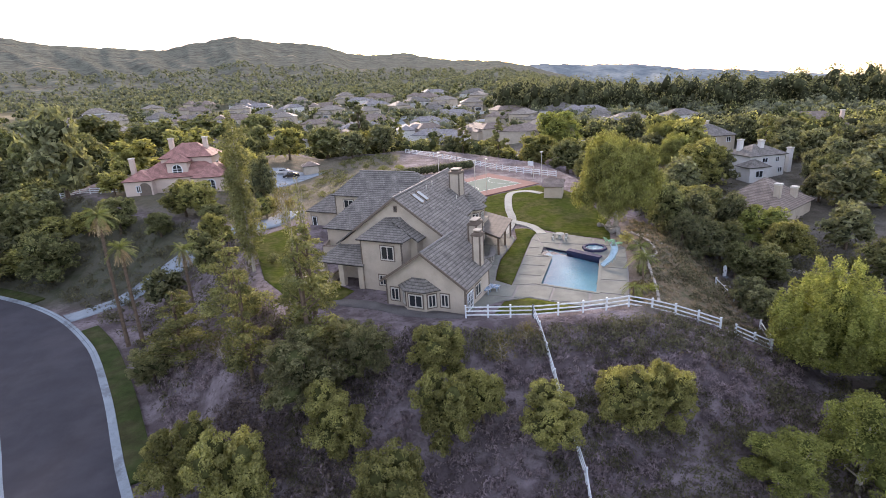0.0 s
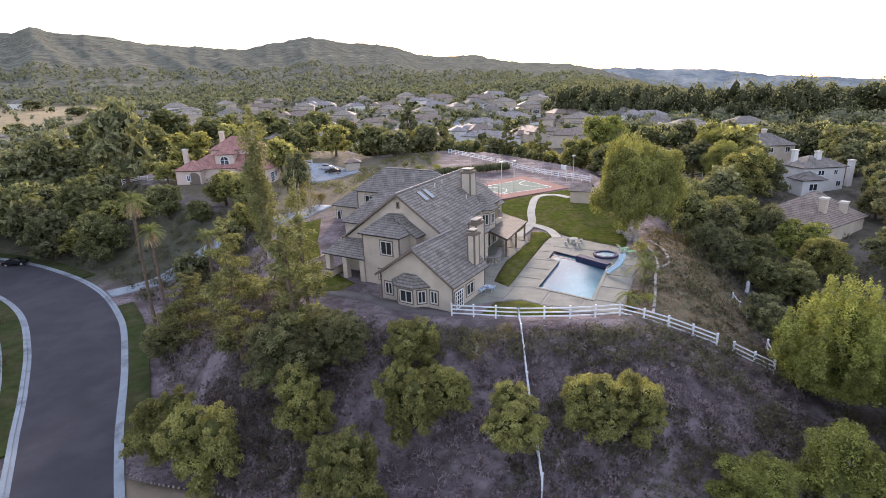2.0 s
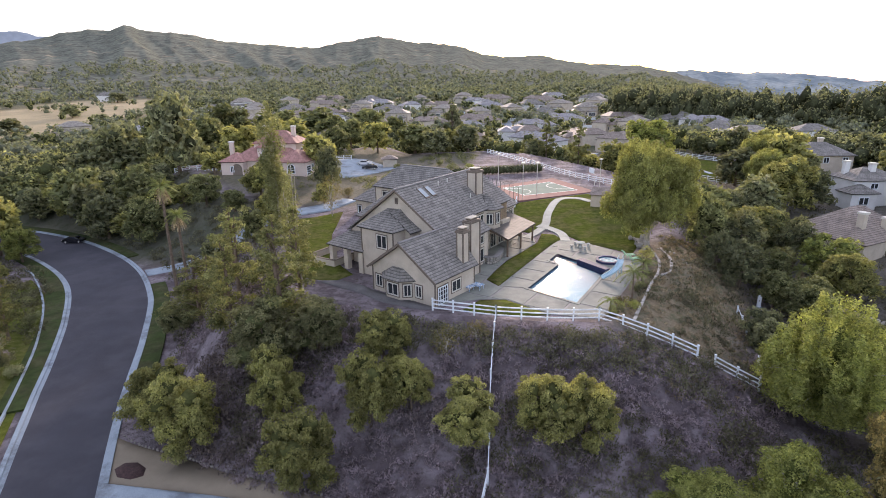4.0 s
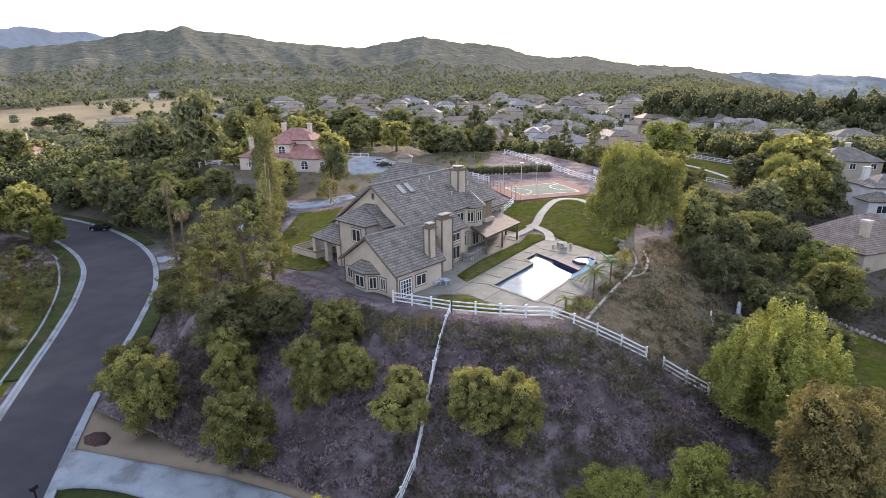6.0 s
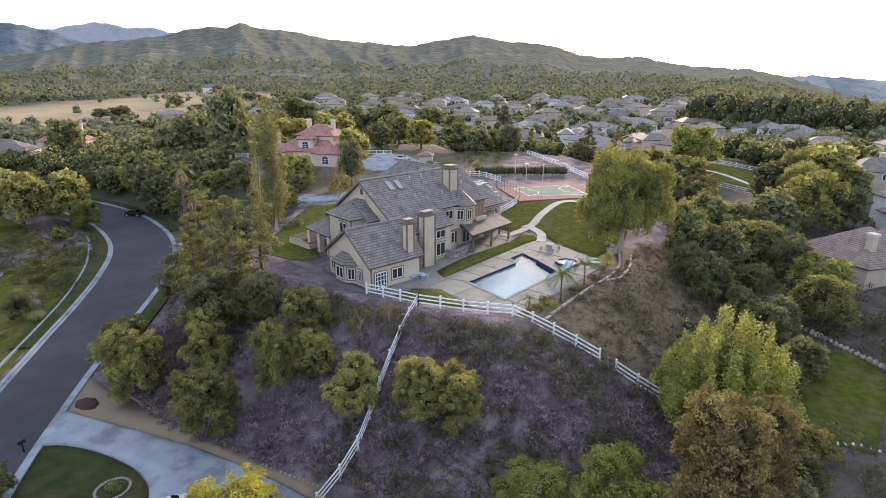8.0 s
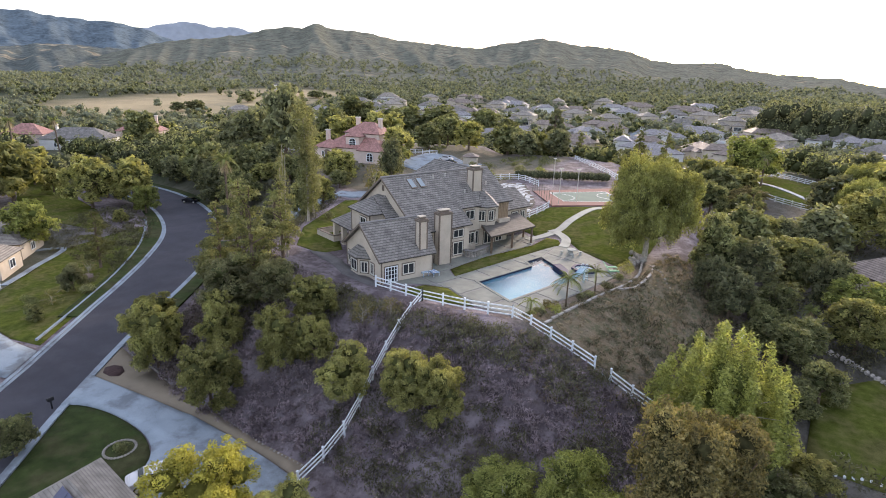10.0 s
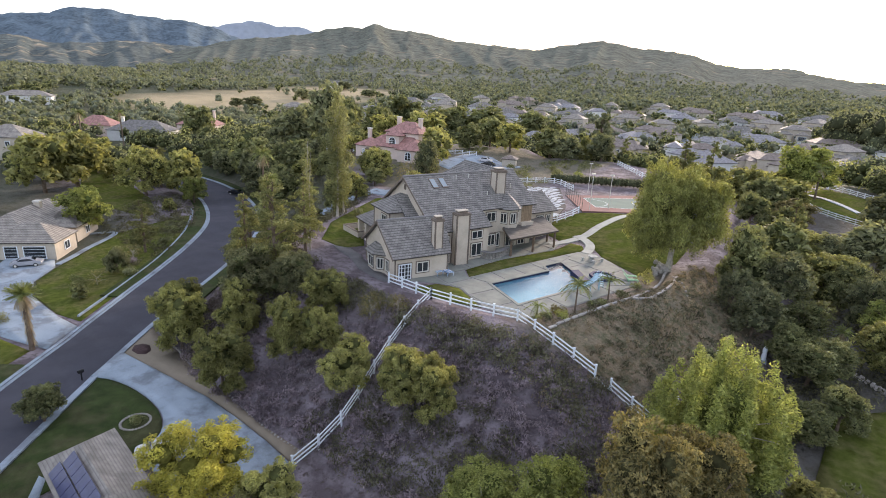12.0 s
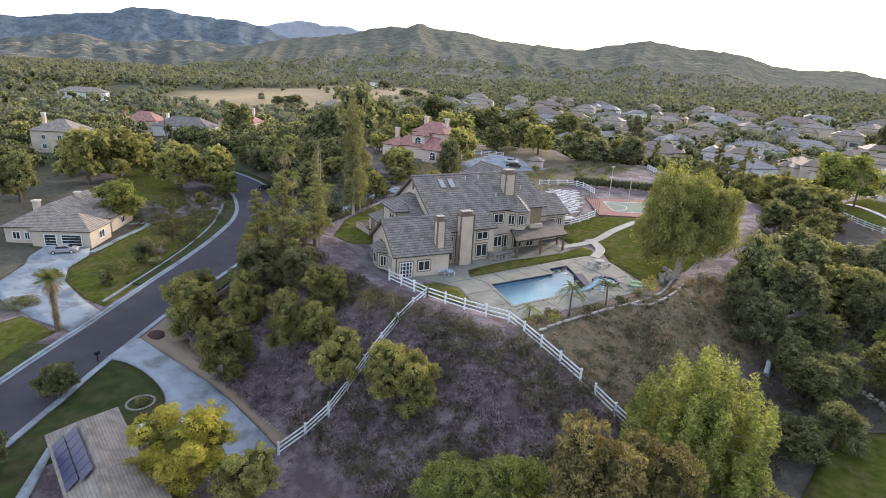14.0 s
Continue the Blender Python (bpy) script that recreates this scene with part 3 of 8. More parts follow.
def hill_range(name, skyline, r0, r1, material, label, spur, step=0.25, rows=46, seed=4, power=1.7):
    """A range of hills from its foot at r0 to its ridge at r1, with spurs and gullies that run down towards the valley."""
    az = np.arange(skyline[0][0], skyline[-1][0] + step / 2, step)
    rr = np.concatenate([np.linspace(r0, r1, rows), r1 + np.linspace(60, 500, 4)])
    A, R = np.meshgrid(az, rr)
    el = np.interp(az, [a for a, _ in skyline], [e for _, e in skyline])
    g = np.random.RandomState(seed)
    el = el + sum(np.sin(az * f + g.uniform(0, 6.3)) * 0.05 / f ** 0.5 for f in (2.1, 3.7, 5.9, 8.8))
    Xh, Yh = R * np.sin(np.radians(A)), R * np.cos(np.radians(A))
    foot = ground(Xh, Yh) - 3
    t = np.clip((R - r0) / (r1 - r0), 0, 1)
    peak = 24 + r1 * np.tan(np.radians(el))[None, :]
    z = foot + (peak - foot) * (0.12 * t + 0.88 * t ** power)
    # ridged folds, bent sideways as they come down
    for k, (f, amp) in enumerate(((0.55, 1.0), (1.15, 0.6), (2.5, 0.3), (5.3, 0.13))):
        ph = g.uniform(0, 6.3, 3)
        bend = 1.6 * np.sin(2.2 * t + ph[0]) + 0.9 * np.sin(5.1 * t + A * 0.13 + ph[1])
        fold = 1 - 2 * np.sqrt(np.sin((A + bend) * f * 0.9 + ph[2] + 0.8 * np.sin(A * f * 0.41 + t * 2)) ** 2 + 0.06)
        z = z + spur * amp * fold * (t * (1 - t) * 4) ** 1.1 * (0.45 + 0.55 * t)
    z = z + waves(Xh, Yh, 0.02, seed + 7) * spur * 0.16 * np.clip(t * 3, 0, 1) * (1 - t ** 4)
    z = np.minimum(z, 24 + R * np.tan(np.radians(el))[None, :])
    back = np.clip((R - r1) / 500, 0, 1)
    z = z - back * 0.5 * (z - foot)
    z[0] -= 30
    z[:, 0], z[:, -1] = np.minimum(z[:, 0], foot[:, 0]), np.minimum(z[:, -1], foot[:, -1])
    n, k = len(az), len(rr)
    ix = np.arange(n * k).reshape(k, n)
    q = np.stack([ix[:-1, :-1], ix[:-1, 1:], ix[1:, 1:], ix[1:, :-1]], -1).reshape(-1, 4)
    ob = link_mesh(name, np.stack([Xh.ravel(), Yh.ravel(), z.ravel()], 1), q.tolist(), material, smooth_faces=True)
    tagged(ob, label, "hills", kind="structure")

    def height(x, y):
        """Height of the range at a place, or far below where it is not."""
        a, r = np.degrees(np.arctan2(x, y)), np.hypot(x, y)
        fa = np.clip((a - az[0]) / step, 0, n - 1.001)
        fr = np.clip(np.interp(r, rr, np.arange(k)), 0, k - 1.001)
        i, j = fr.astype(int), fa.astype(int)
        u, w = fr - i, fa - j
        h = z[i, j] * (1 - u) * (1 - w) + z[i + 1, j] * u * (1 - w) + z[i, j + 1] * (1 - u) * w + z[i + 1, j + 1] * u * w
        return np.where((r > r0 + 10) & (a > az[0]) & (a < az[-1]), h, -99)

    return height


M_CHAP = mat("chaparral hillside", (0.1, 0.106, 0.08), 0.95, 0.42, 0.03, 0.14, 0, second=(0.2, 0.17, 0.115), mix_scale=0.014, mix_lo=0.6, mix_hi=0.67, spec=0.0, sheen=0.05)
hill_z = hill_range("hills", NEAR_HILLS, 620, 2100, M_CHAP, "scrub covered hills with folded spurs beyond the valley", 7, power=1.25)
# distance haze is painted into the base colours of these four ranges
M_FOOT = mat("haze tinted foothill", (0.082, 0.097, 0.09), 0.95, 0.34, 0.03, 0.12, 0, second=(0.2, 0.178, 0.13), mix_scale=0.01, mix_lo=0.57, mix_hi=0.62, spec=0.0, sheen=0.03)
hill_range("foothills", FOOTHILLS, 900, 2400, M_FOOT, "haze tinted foothills with dry grassy crests", 13, seed=9, power=1.3)
M_BLUE = mat("haze blue far mountain", (0.108, 0.14, 0.162), 0.95, 0.26, 0.012, 0.06, 0, spec=0.0)
hill_range("far_mountain", BLUE_MOUNTAIN, 2600, 3900, M_BLUE, "haze tinted blue grey mountain behind the foothills", 20, seed=12, power=1.2)
M_PALE_BLUE = mat("pale haze blue far ridge", (0.27, 0.3, 0.335), 0.95, 0.08, 0.004, 0.03, 0, spec=0.0)
hill_range("far_ridge", PALE_RIDGE, 3980, 4450, M_PALE_BLUE, "haze tinted pale blue grey ridge in the far distance", 40, seed=15, power=1.2)
M_EAST = mat("haze blue eastern hills", (0.19, 0.225, 0.24), 0.95, 0.16, 0.004, 0.03, 0, second=(0.26, 0.285, 0.28), mix_scale=0.004, spec=0.0)
hill_range("far_ridge", EAST_RIDGE, 2300, 4200, M_EAST, "haze tinted pale blue grey hills beyond the eastern plain", 30, seed=18)

# ---- the house ----
HO, HROT = (2.05, 51.7), -25.3
house = thing("house", pose(HO[0], HO[1], 0, 0, 0, HROT), "large two storey cream stucco house with grey tiled roofs", "house")


def PQ(p, q):
    """The main block's own axes: p across its ridge, q along it."""
    return (-11.45 + 0.996 * p - 0.0885 * q, 6.6 + 0.0885 * p + 0.996 * q)


def wall_block(pts, z0, z1, name="wall", material=M_STUCCO, parent=None):
    bm = bmesh.new()
    prism(bm, pts, z0, z1)
    return part(name, bm, material, parent or house)


def rect(a0, a1, b0, b1):
    return [(a0, b0), (a1, b0), (a1, b1), (a0, b1)]


def roof_plane(pts, material=M_ROOF, thick=0.16, name="roof", parent=None):
    """A sloping roof face with thickness; tiles run along its lower edge (its first two points)."""
    p = [Vector(q) for q in pts]
    u = (p[1] - p[0]).normalized()
    nrm = u.cross(p[2] - p[0]).normalized()
    if nrm.z < 0:
        nrm = -nrm
    w = nrm.cross(u).normalized()
    if w.z < 0:
        w = -w
    n = len(p)
    verts = [q for q in p] + [q - nrm * thick for q in p]
    faces = [tuple(range(n)), tuple(range(2 * n - 1, n - 1, -1))] + [(i, n + i, n + (i + 1) % n, (i + 1) % n) for i in range(n)]
    if (p[1] - p[0]).cross(p[2] - p[0]).z < 0:
        faces[0], faces[1] = tuple(reversed(faces[0])), tuple(reversed(faces[1]))
    uv = []
    for f in faces:
        for i in f:
            d = verts[i] - p[0]
            uv.append((d.dot(u), d.dot(w)))
    return link_mesh(name, verts, faces, material, parent or house, uvs=uv)


def hip(a0, a1, b0, b1, z0, rise, ridge_along="a", inset=None, over=0.45, material=M_ROOF, parent=None):
    """A hipped roof over a rectangle."""
    a0, a1, b0, b1 = a0 - over, a1 + over, b0 - over, b1 + over
    if ridge_along == "a":
        i = inset if inset is not None else (b1 - b0) / 2
        m = (b0 + b1) / 2
        r0, r1 = (a0 + i, m, z0 + rise), (a1 - i, m, z0 + rise)
        fs = [[(a0, b0, z0), (a1, b0, z0), r1, r0], [(a1, b1, z0), (a0, b1, z0), r0, r1], [(a0, b1, z0), (a0, b0, z0), r0], [(a1, b0, z0), (a1, b1, z0), r1]]
    else:
        i = inset if inset is not None else (a1 - a0) / 2
        m = (a0 + a1) / 2
        r0, r1 = (m, b0 + i, z0 + rise), (m, b1 - i, z0 + rise)
        fs = [[(a1, b0, z0), (a1, b1, z0), r1, r0], [(a0, b1, z0), (a0, b0, z0), r0, r1], [(a0, b0, z0), (a1, b0, z0), r0], [(a1, b1, z0), (a0, b1, z0), r1]]
    for f in fs:
        roof_plane(f, material, parent=parent)


# one storey front wing with its gable
wall_block(rect(-9.5, 0, 0, 7.3), -0.8, 3.05)
bm = bmesh.new()
for b in (0.0, 7.1):
    vs = [(-9.5, b, 3.05), (0, b, 3.05), (-4.75, b, 6.35)]
    lo = [bm.verts.new(v) for v in vs]
    hi = [bm.verts.new((v[0], v[1] + 0.2, v[2])) for v in vs]
    bm.faces.new(lo)
    bm.faces.new(hi[::-1])
    for i in range(3):
        bm.faces.new((lo[i], lo[(i + 1) % 3], hi[(i + 1) % 3], hi[i]))
part("gable_wall", bm, M_STUCCO, house)
roof_plane([(0.5, -0.5, 2.97), (0.5, 7.6, 2.97), (-4.75, 9.2, 6.6), (-4.75, -0.5, 6.6)])
roof_plane([(-10.0, 8.2, 2.97), (-10.0, -0.5, 2.97), (-4.75, -0.5, 6.6), (-4.75, 9.2, 6.6)])
# main two storey block
c = [PQ(-8, 0), PQ(8.2, 0), PQ(8.2, 9), PQ(-8, 9)]
wall_block(c, -0.3, 4.75)
wall_block([PQ(-8, 9), PQ(5.7, 9), PQ(5.7, 19.5), PQ(-8, 19.5)], -0.3, 4.75)
wall_block([PQ(-5.6, 0.1), PQ(5.7, 0.1), PQ(5.7, 19.4), PQ(-5.6, 19.4)], 4.75, 6.5, name="upper_wall")
for q in (0.0, 19.3):
    bm = bmesh.new()
    tri = [(-7.9, 4.75), (8.1, 4.75), (0, 10.6)] if q == 0 else [(-7.9, 4.75), (5.6, 4.75), (5.6, 6.55), (0, 10.6)]
    lo = [bm.verts.new((*PQ(p, q), z)) for p, z in tri]
    hi = [bm.verts.new((*PQ(p, q + 0.25), z)) for p, z in tri]
    bm.faces.new(lo)
    bm.faces.new(hi[::-1])
    for i in range(len(tri)):
        bm.faces.new((lo[i], lo[(i + 1) % len(tri)], hi[(i + 1) % len(tri)], hi[i]))
    part("gable_wall", bm, M_STUCCO, house)
S = 0.725
zr = 10.85
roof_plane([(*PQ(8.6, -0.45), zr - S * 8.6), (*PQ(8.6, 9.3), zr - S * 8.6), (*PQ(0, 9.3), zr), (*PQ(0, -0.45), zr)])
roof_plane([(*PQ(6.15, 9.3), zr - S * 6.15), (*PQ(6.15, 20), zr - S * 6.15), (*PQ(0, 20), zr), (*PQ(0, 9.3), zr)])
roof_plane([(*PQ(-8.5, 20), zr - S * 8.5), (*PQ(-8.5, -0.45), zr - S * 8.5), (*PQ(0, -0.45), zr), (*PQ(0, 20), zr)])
# two storey block beside the wing
wall_block(rect(-14.6, -9.1, 3.2, 9), -0.8, 6.4)
hip(-14.6, -9.1, 3.2, 11.4, 6.38, 2.3, "a", 2.6)
wall_block(rect(-9.15, -8.2, 5.4, 7.4), 3, 6.2)
roof_plane([(-7.7, 4.9, 6.0), (-7.7, 8.0, 6.0), (-11.0, 8.0, 8.2), (-11.0, 4.9, 8.2)])
# left rear block and the low roofs round it
wall_block(rect(-33, -17, 24, 31), -0.3, 6.45)
hip(-33, -16, 24, 31.2, 6.45, 3.5, "a", 3.6)
wall_block(rect(-30, -15, 17, 24.5), -0.3, 3.0)
roof_plane([(-30.5, 16.5, 2.95), (-15, 16.5, 2.95), (-15, 24, 7.6), (-26.5, 24, 7.6)])
roof_plane([(-30.5, 25, 2.95), (-30.5, 16.5, 2.95), (-26.5, 24, 7.6)])
wall_block(rect(-40, -33, 25.5, 32), -0.3, 3.0)
hip(-40, -32, 25.5, 32, 3.0, 2.4, "a", 3)
# porch
roof_plane([(-21.4, 2.8, 3.0), (-14.4, 2.8, 3.0), (-14.4, 8.2, 5.6), (-18.5, 8.2, 5.6)])
roof_plane([(-21.4, 9.5, 3.0), (-21.4, 2.8, 3.0), (-18.5, 8.2, 5.6)])
wall_block(rect(-20.5, -14.5, 8, 17), -0.3, 3.0)
roof_plane([(-21.2, 17, 2.95), (-21.2, 8, 2.95), (-15, 8, 6.8), (-15, 17, 6.8)])
# rear right low block
wall_block([PQ(-2, 19), PQ(3.6, 19), PQ(3.6, 26.5), PQ(-2, 26.5)], -0.3, 4.4)
roof_plane([(*PQ(4.1, 19.5), 4.3), (*PQ(4.1, 27), 4.3), (*PQ(0, 27), 6.9), (*PQ(0, 19.5), 6.9)])
roof_plane([(*PQ(-2.5, 27), 5.0), (*PQ(-2.5, 19.5), 5.0), (*PQ(0, 19.5), 6.9), (*PQ(0, 27), 6.9)])
# chimneys


def chimney(a, b, z0, z1, w, d, label):
    bm = bmesh.new()
    box(bm, a - w / 2, a + w / 2, b - d / 2, b + d / 2, z0, z1 - 0.45)
    ch = part("chimney", bm, M_STUCCO, house, label)
    bm = bmesh.new()
    box(bm, a - w / 2 - 0.12, a + w / 2 + 0.12, b - d / 2 - 0.12, b + d / 2 + 0.12, z1 - 0.45, z1 - 0.22)
    box(bm, a - w / 2 - 0.02, a + w / 2 + 0.02, b - d / 2 - 0.02, b + d / 2 + 0.02, z1 - 0.22, z1 - 0.1)
    part("cap", bm, M_TRIM, ch)
    for sx in (-1, 1):
        for sy in (-1, 1):
            bm = bmesh.new()
            x0, y0 = a + sx * (w / 2 + 0.03), b + sy * (d / 2 + 0.03)
            box(bm, min(x0, x0 - sx * 0.17), max(x0, x0 - sx * 0.17), min(y0, y0 - sy * 0.17), max(y0, y0 - sy * 0.17), z0, z1 - 0.46)
            part("corner_board", bm, M_TRIM, ch)
    bm = bmesh.new()
    box(bm, a - w / 3, a + w / 3, b - d / 3, b + d / 3, z1 - 0.1, z1 + 0.14)
    part("flue", bm, M_TRIM, ch)
    bm = bmesh.new()
    box(bm, a - w * 0.42, a + w * 0.42, b - d * 0.42, b + d * 0.42, z1 + 0.14, z1 + 0.24)
    part("cowl", bm, M_STUCCO, ch)
    return ch


chimney(-0.75, 6.1, 2.5, 7.45, 0.95, 1.15, "slim cream chimney with a dark cap")
chimney(-2.9, 10.9, -0.3, 7.35, 1.1, 2.0, "broad cream chimney with a dark cap")
chimney(-9.6, 21.2, 6.0, 11.6, 1.5, 1.7, "tall cream chimney with a dark cap")
# eight sided turret with its pointed roof
tc = (-8.0, 21.9)
ring = [(tc[0] + 2.0 * math.cos(radians(22.5 + 45 * k)), tc[1] + 2.0 * math.sin(radians(22.5 + 45 * k))) for k in range(8)]
wall_block(ring, 2.6, 6.3, "turret_wall")
for k in range(8):
    e = [(tc[0] + 2.55 * math.cos(radians(22.5 + 45 * (k + j))), tc[1] + 2.55 * math.sin(radians(22.5 + 45 * (k + j))), 6.15) for j in (0, 1)]
    roof_plane([e[0], e[1], (tc[0], tc[1], 8.3)], thick=0.1)
# bay window of the wing
bay = [(-7.6, 0.1), (-6.5, -0.95), (-4.3, -0.95), (-3.2, 0.1)]
wall_block(bay, -0.5, 2.5, "bay_wall")
top = [(-6.2, 0.05, 3.6), (-4.6, 0.05, 3.6)]
e = [(-8.1, 0.05, 2.45), (-6.7, -1.4, 2.45), (-4.1, -1.4, 2.45), (-2.7, 0.05, 2.45)]
roof_plane([e[0], e[1], top[0]], thick=0.1)
roof_plane([e[1], e[2], top[1], top[0]], thick=0.1)
roof_plane([e[2], e[3], top[1]], thick=0.1)

# windows and doors: a pale frame with a dark surround, panes and bars


def window(a, b, z, w, h, turn, parent=None, bars=1, rows=1, name="window", frame=M_LIGHTTRIM, surround=True, label=""):
    """A window centred at (a, b, z), facing the way turn (degrees; 0 faces +a, -90 faces -b)."""
    m = pose(a, b, z, 0, 0, turn + 90)
    t = 0.13

    def ring(x, z0, thick, y0, y1):
        bm = bmesh.new()
        vs = []
        for yy in (y0, y1):
            for k in (0, thick):
                vs.append([bm.verts.new(m @ Vector((sx * (x - k), yy, sz * (z0 - k)))) for sx, sz in ((-1, -1), (1, -1), (1, 1), (-1, 1))])
        for i in range(4):
            j = (i + 1) % 4
            for q, r in ((0, 1), (2, 3), (0, 2), (1, 3)):
                bm.faces.new((vs[q][i], vs[q][j], vs[r][j], vs[r][i]))
        return bm

    fr = part(name, ring(w / 2, h / 2, t, -0.09, 0.06), frame, parent or house, label)
    for i in range(bars):
        x = -w / 2 + w * (i + 1) / (bars + 1)
        bm = bmesh.new()
        box(bm, x - 0.05, x + 0.05, -0.075, 0.05, -h / 2 + t, h / 2 - t, m)
        part("glazing_bar", bm, frame, fr)
    for i in range(rows - 1):
        zz = -h / 2 + h * (i + 1) / rows
        bm = bmesh.new()
        box(bm, -w / 2 + t, w / 2 - t, -0.07, 0.05, zz - 0.03, zz + 0.03, m)
        part("glazing_bar", bm, frame, fr)
    bm = bmesh.new()
    box(bm, -w / 2 + t * 0.5, w / 2 - t * 0.5, -0.03, 0.04, -h / 2 + t * 0.5, h / 2 - t * 0.5, m)
    part("pane", bm, M_GLASS, fr)
    if surround:
        part("surround", ring(w / 2 + 0.12, h / 2 + 0.12, 0.12, -0.06, 0.04), M_TRIM, fr)
    return fr


window(-8.45, 0, 1.35, 1.05, 1.5, -90)
window(-5.4, -0.95, 1.25, 1.7, 1.5, -90)
window(-3.72, -0.4, 1.25, 0.95, 1.5, -43.7)
window(-7.08, -0.4, 1.25, 0.95, 1.5, -136.3)
window(-2.35, 0, 1.3, 0.95, 1.5, -90)
window(0, 1.3, 1.08, 1.75, 2.1, 0, bars=3, rows=4, name="french_door", frame=M_WHITE, label="white french doors with small panes")
window(0, 3.75, 1.45, 1.7, 1.4, 0)
window(-11.0, 3.2, 4.85, 1.75, 1.75, -90)
window(-11.9, 3.2, 1.4, 1.0, 1.3, -90)
window(-30.4, 24, 5.0, 1.9, 1.5, -90)
window(-39, 25.5, 0.95, 1.0, 2.1, -90, bars=0, name="side_door", frame=M_WHITE, label="pale side door")
window(-11.45, 6.57, 9.35, 0.42, 0.8, -90, bars=0, name="gable_vent", frame=M_TRIM, surround=False)


def pq_window(p, q, z, w, h, **k):
    return window(*PQ(p, q), z, w, h, 5.08, **k)


pq_window(8.2, 1.5, 3.45, 1.3, 1.1)
pq_window(8.2, 1.5, 1.4, 1.3, 1.9)
pq_window(8.2, 6.9, 3.6, 1.9, 1.2)
pq_window(8.2, 6.9, 1.45, 1.9, 1.9)
pq_window(5.7, 11.3, 5.1, 1.8, 1.45)
pq_window(5.7, 12.3, 1.5, 1.8, 2.1, bars=2)
pq_window(5.7, 15.2, 1.25, 1.7, 2.2, bars=1)
pq_window(5.7, 17.6, 1.25, 1.5, 2.2, bars=1)
pq_window(3.6, 23.4, 3.0, 1.5, 1.3)
pq_window(3.6, 25.3, 3.0, 1.0, 1.3)
for k in (-1, 0, 1):
    an = 45 * k
    window(tc[0] + 1.85 * math.cos(radians(an)), tc[1] + 1.85 * math.sin(radians(an)), 4.75, 1.05, 1.6, an)
# bay with sloping glass beside the terrace
bm = bmesh.new()
prism(bm, [PQ(5.7, 9.3), PQ(6.9, 9.3), PQ(6.9, 11.6), PQ(5.7, 11.6)], -0.2, 1.0)
part("bay_wall", bm, M_STUCCO, house)
pq_window(6.6, 10.45, 1.9, 2.2, 1.7, bars=2)
# brown boarding beside the turret
for i in range(6):
    bm = bmesh.new()
    prism(bm, [PQ(5.7, 17.3 + i * 0.36), PQ(5.76, 17.3 + i * 0.36), PQ(5.76, 17.62 + i * 0.36), PQ(5.7, 17.62 + i * 0.36)], 3.3, 6.3)
    part("board", bm, M_BOARD, house)
bm = bmesh.new()
prism(bm, [PQ(5.7, 17.0), PQ(6.35, 17.0), PQ(6.35, 19.4), PQ(5.7, 19.4)], 3.2, 3.75)
part("balcony", bm, M_STUCCO, house)
# corner boards
for a, b, z0, z1 in ((0.0, 0.0, -0.5, 2.95), (-9.5, 0, -0.5, 2.95), (-9.1, 3.2, 3, 6.3), (-14.6, 3.2, 0, 6.3), (-33, 24, 0, 6.4), (0, 7.3, -0.3, 2.95), (-3.45, 9.9, -0.3, 6.8), (-2.35, 9.9, -0.3, 6.8), (-2.35, 11.9, -0.3, 6.8)):
    bm = bmesh.new()
    box(bm, a - 0.07, a + 0.07, b - 0.07, b + 0.07, z0, z1)
    part("corner_board", bm, M_TRIM, house)
# skylights and vents on the main roof
for q in (3.3, 4.9):
    z0 = lambda p: zr - S * p
    p0, p1 = 0.7, 2.3
    pts = [(*PQ(p1, q), z0(p1) + 0.12), (*PQ(p1, q + 0.95), z0(p1) + 0.12), (*PQ(p0, q + 0.95), z0(p0) + 0.12), (*PQ(p0, q), z0(p0) + 0.12)]
    fr = roof_plane(pts, M_TRIM, 0.16, "skylight")
    c = [sum((Vector(x) for x in pts), Vector()) / 4]
    inner = [tuple(c[0] + (Vector(x) - c[0]) * 0.82 + Vector((0, 0, 0.02))) for x in pts]
    roof_plane(inner, glass_mat("skylight glass", (0.25, 0.3, 0.32)), 0.03, "glazing", fr)
for p, q in ((1.0, 8.0), (0.9, 10.4), (3.9, 11.8), (-1, 4), (3.0, 17)):
    bm = bmesh.new()
    a, b = PQ(p, q)
    z = zr - S * abs(p)
    tube(bm, [(a, b, z - 0.2), (a, b, z + 0.45)], [0.07, 0.07], 8)
    tube(bm, [(a, b, z + 0.45), (a, b, z + 0.55)], [0.11, 0.05], 8)
    part("vent_pipe", bm, M_LIGHTTRIM, house)
# ridge caps
for p0, p1 in (((*PQ(0, -0.5), zr), (*PQ(0, 20), zr)), ((-4.75, -0.5, 6.62), (-4.75, 8.2, 6.62)), ((-30, 27.6, 9.95), (-19.6, 27.6, 9.95)), ((-12.9, 7.3, 8.7), (-10.8, 7.3, 8.7))):
    bm = bmesh.new()
    tube(bm, [p0, p1], [0.14, 0.14], 6)
    part("ridge_cap", bm, M_BAND, house)
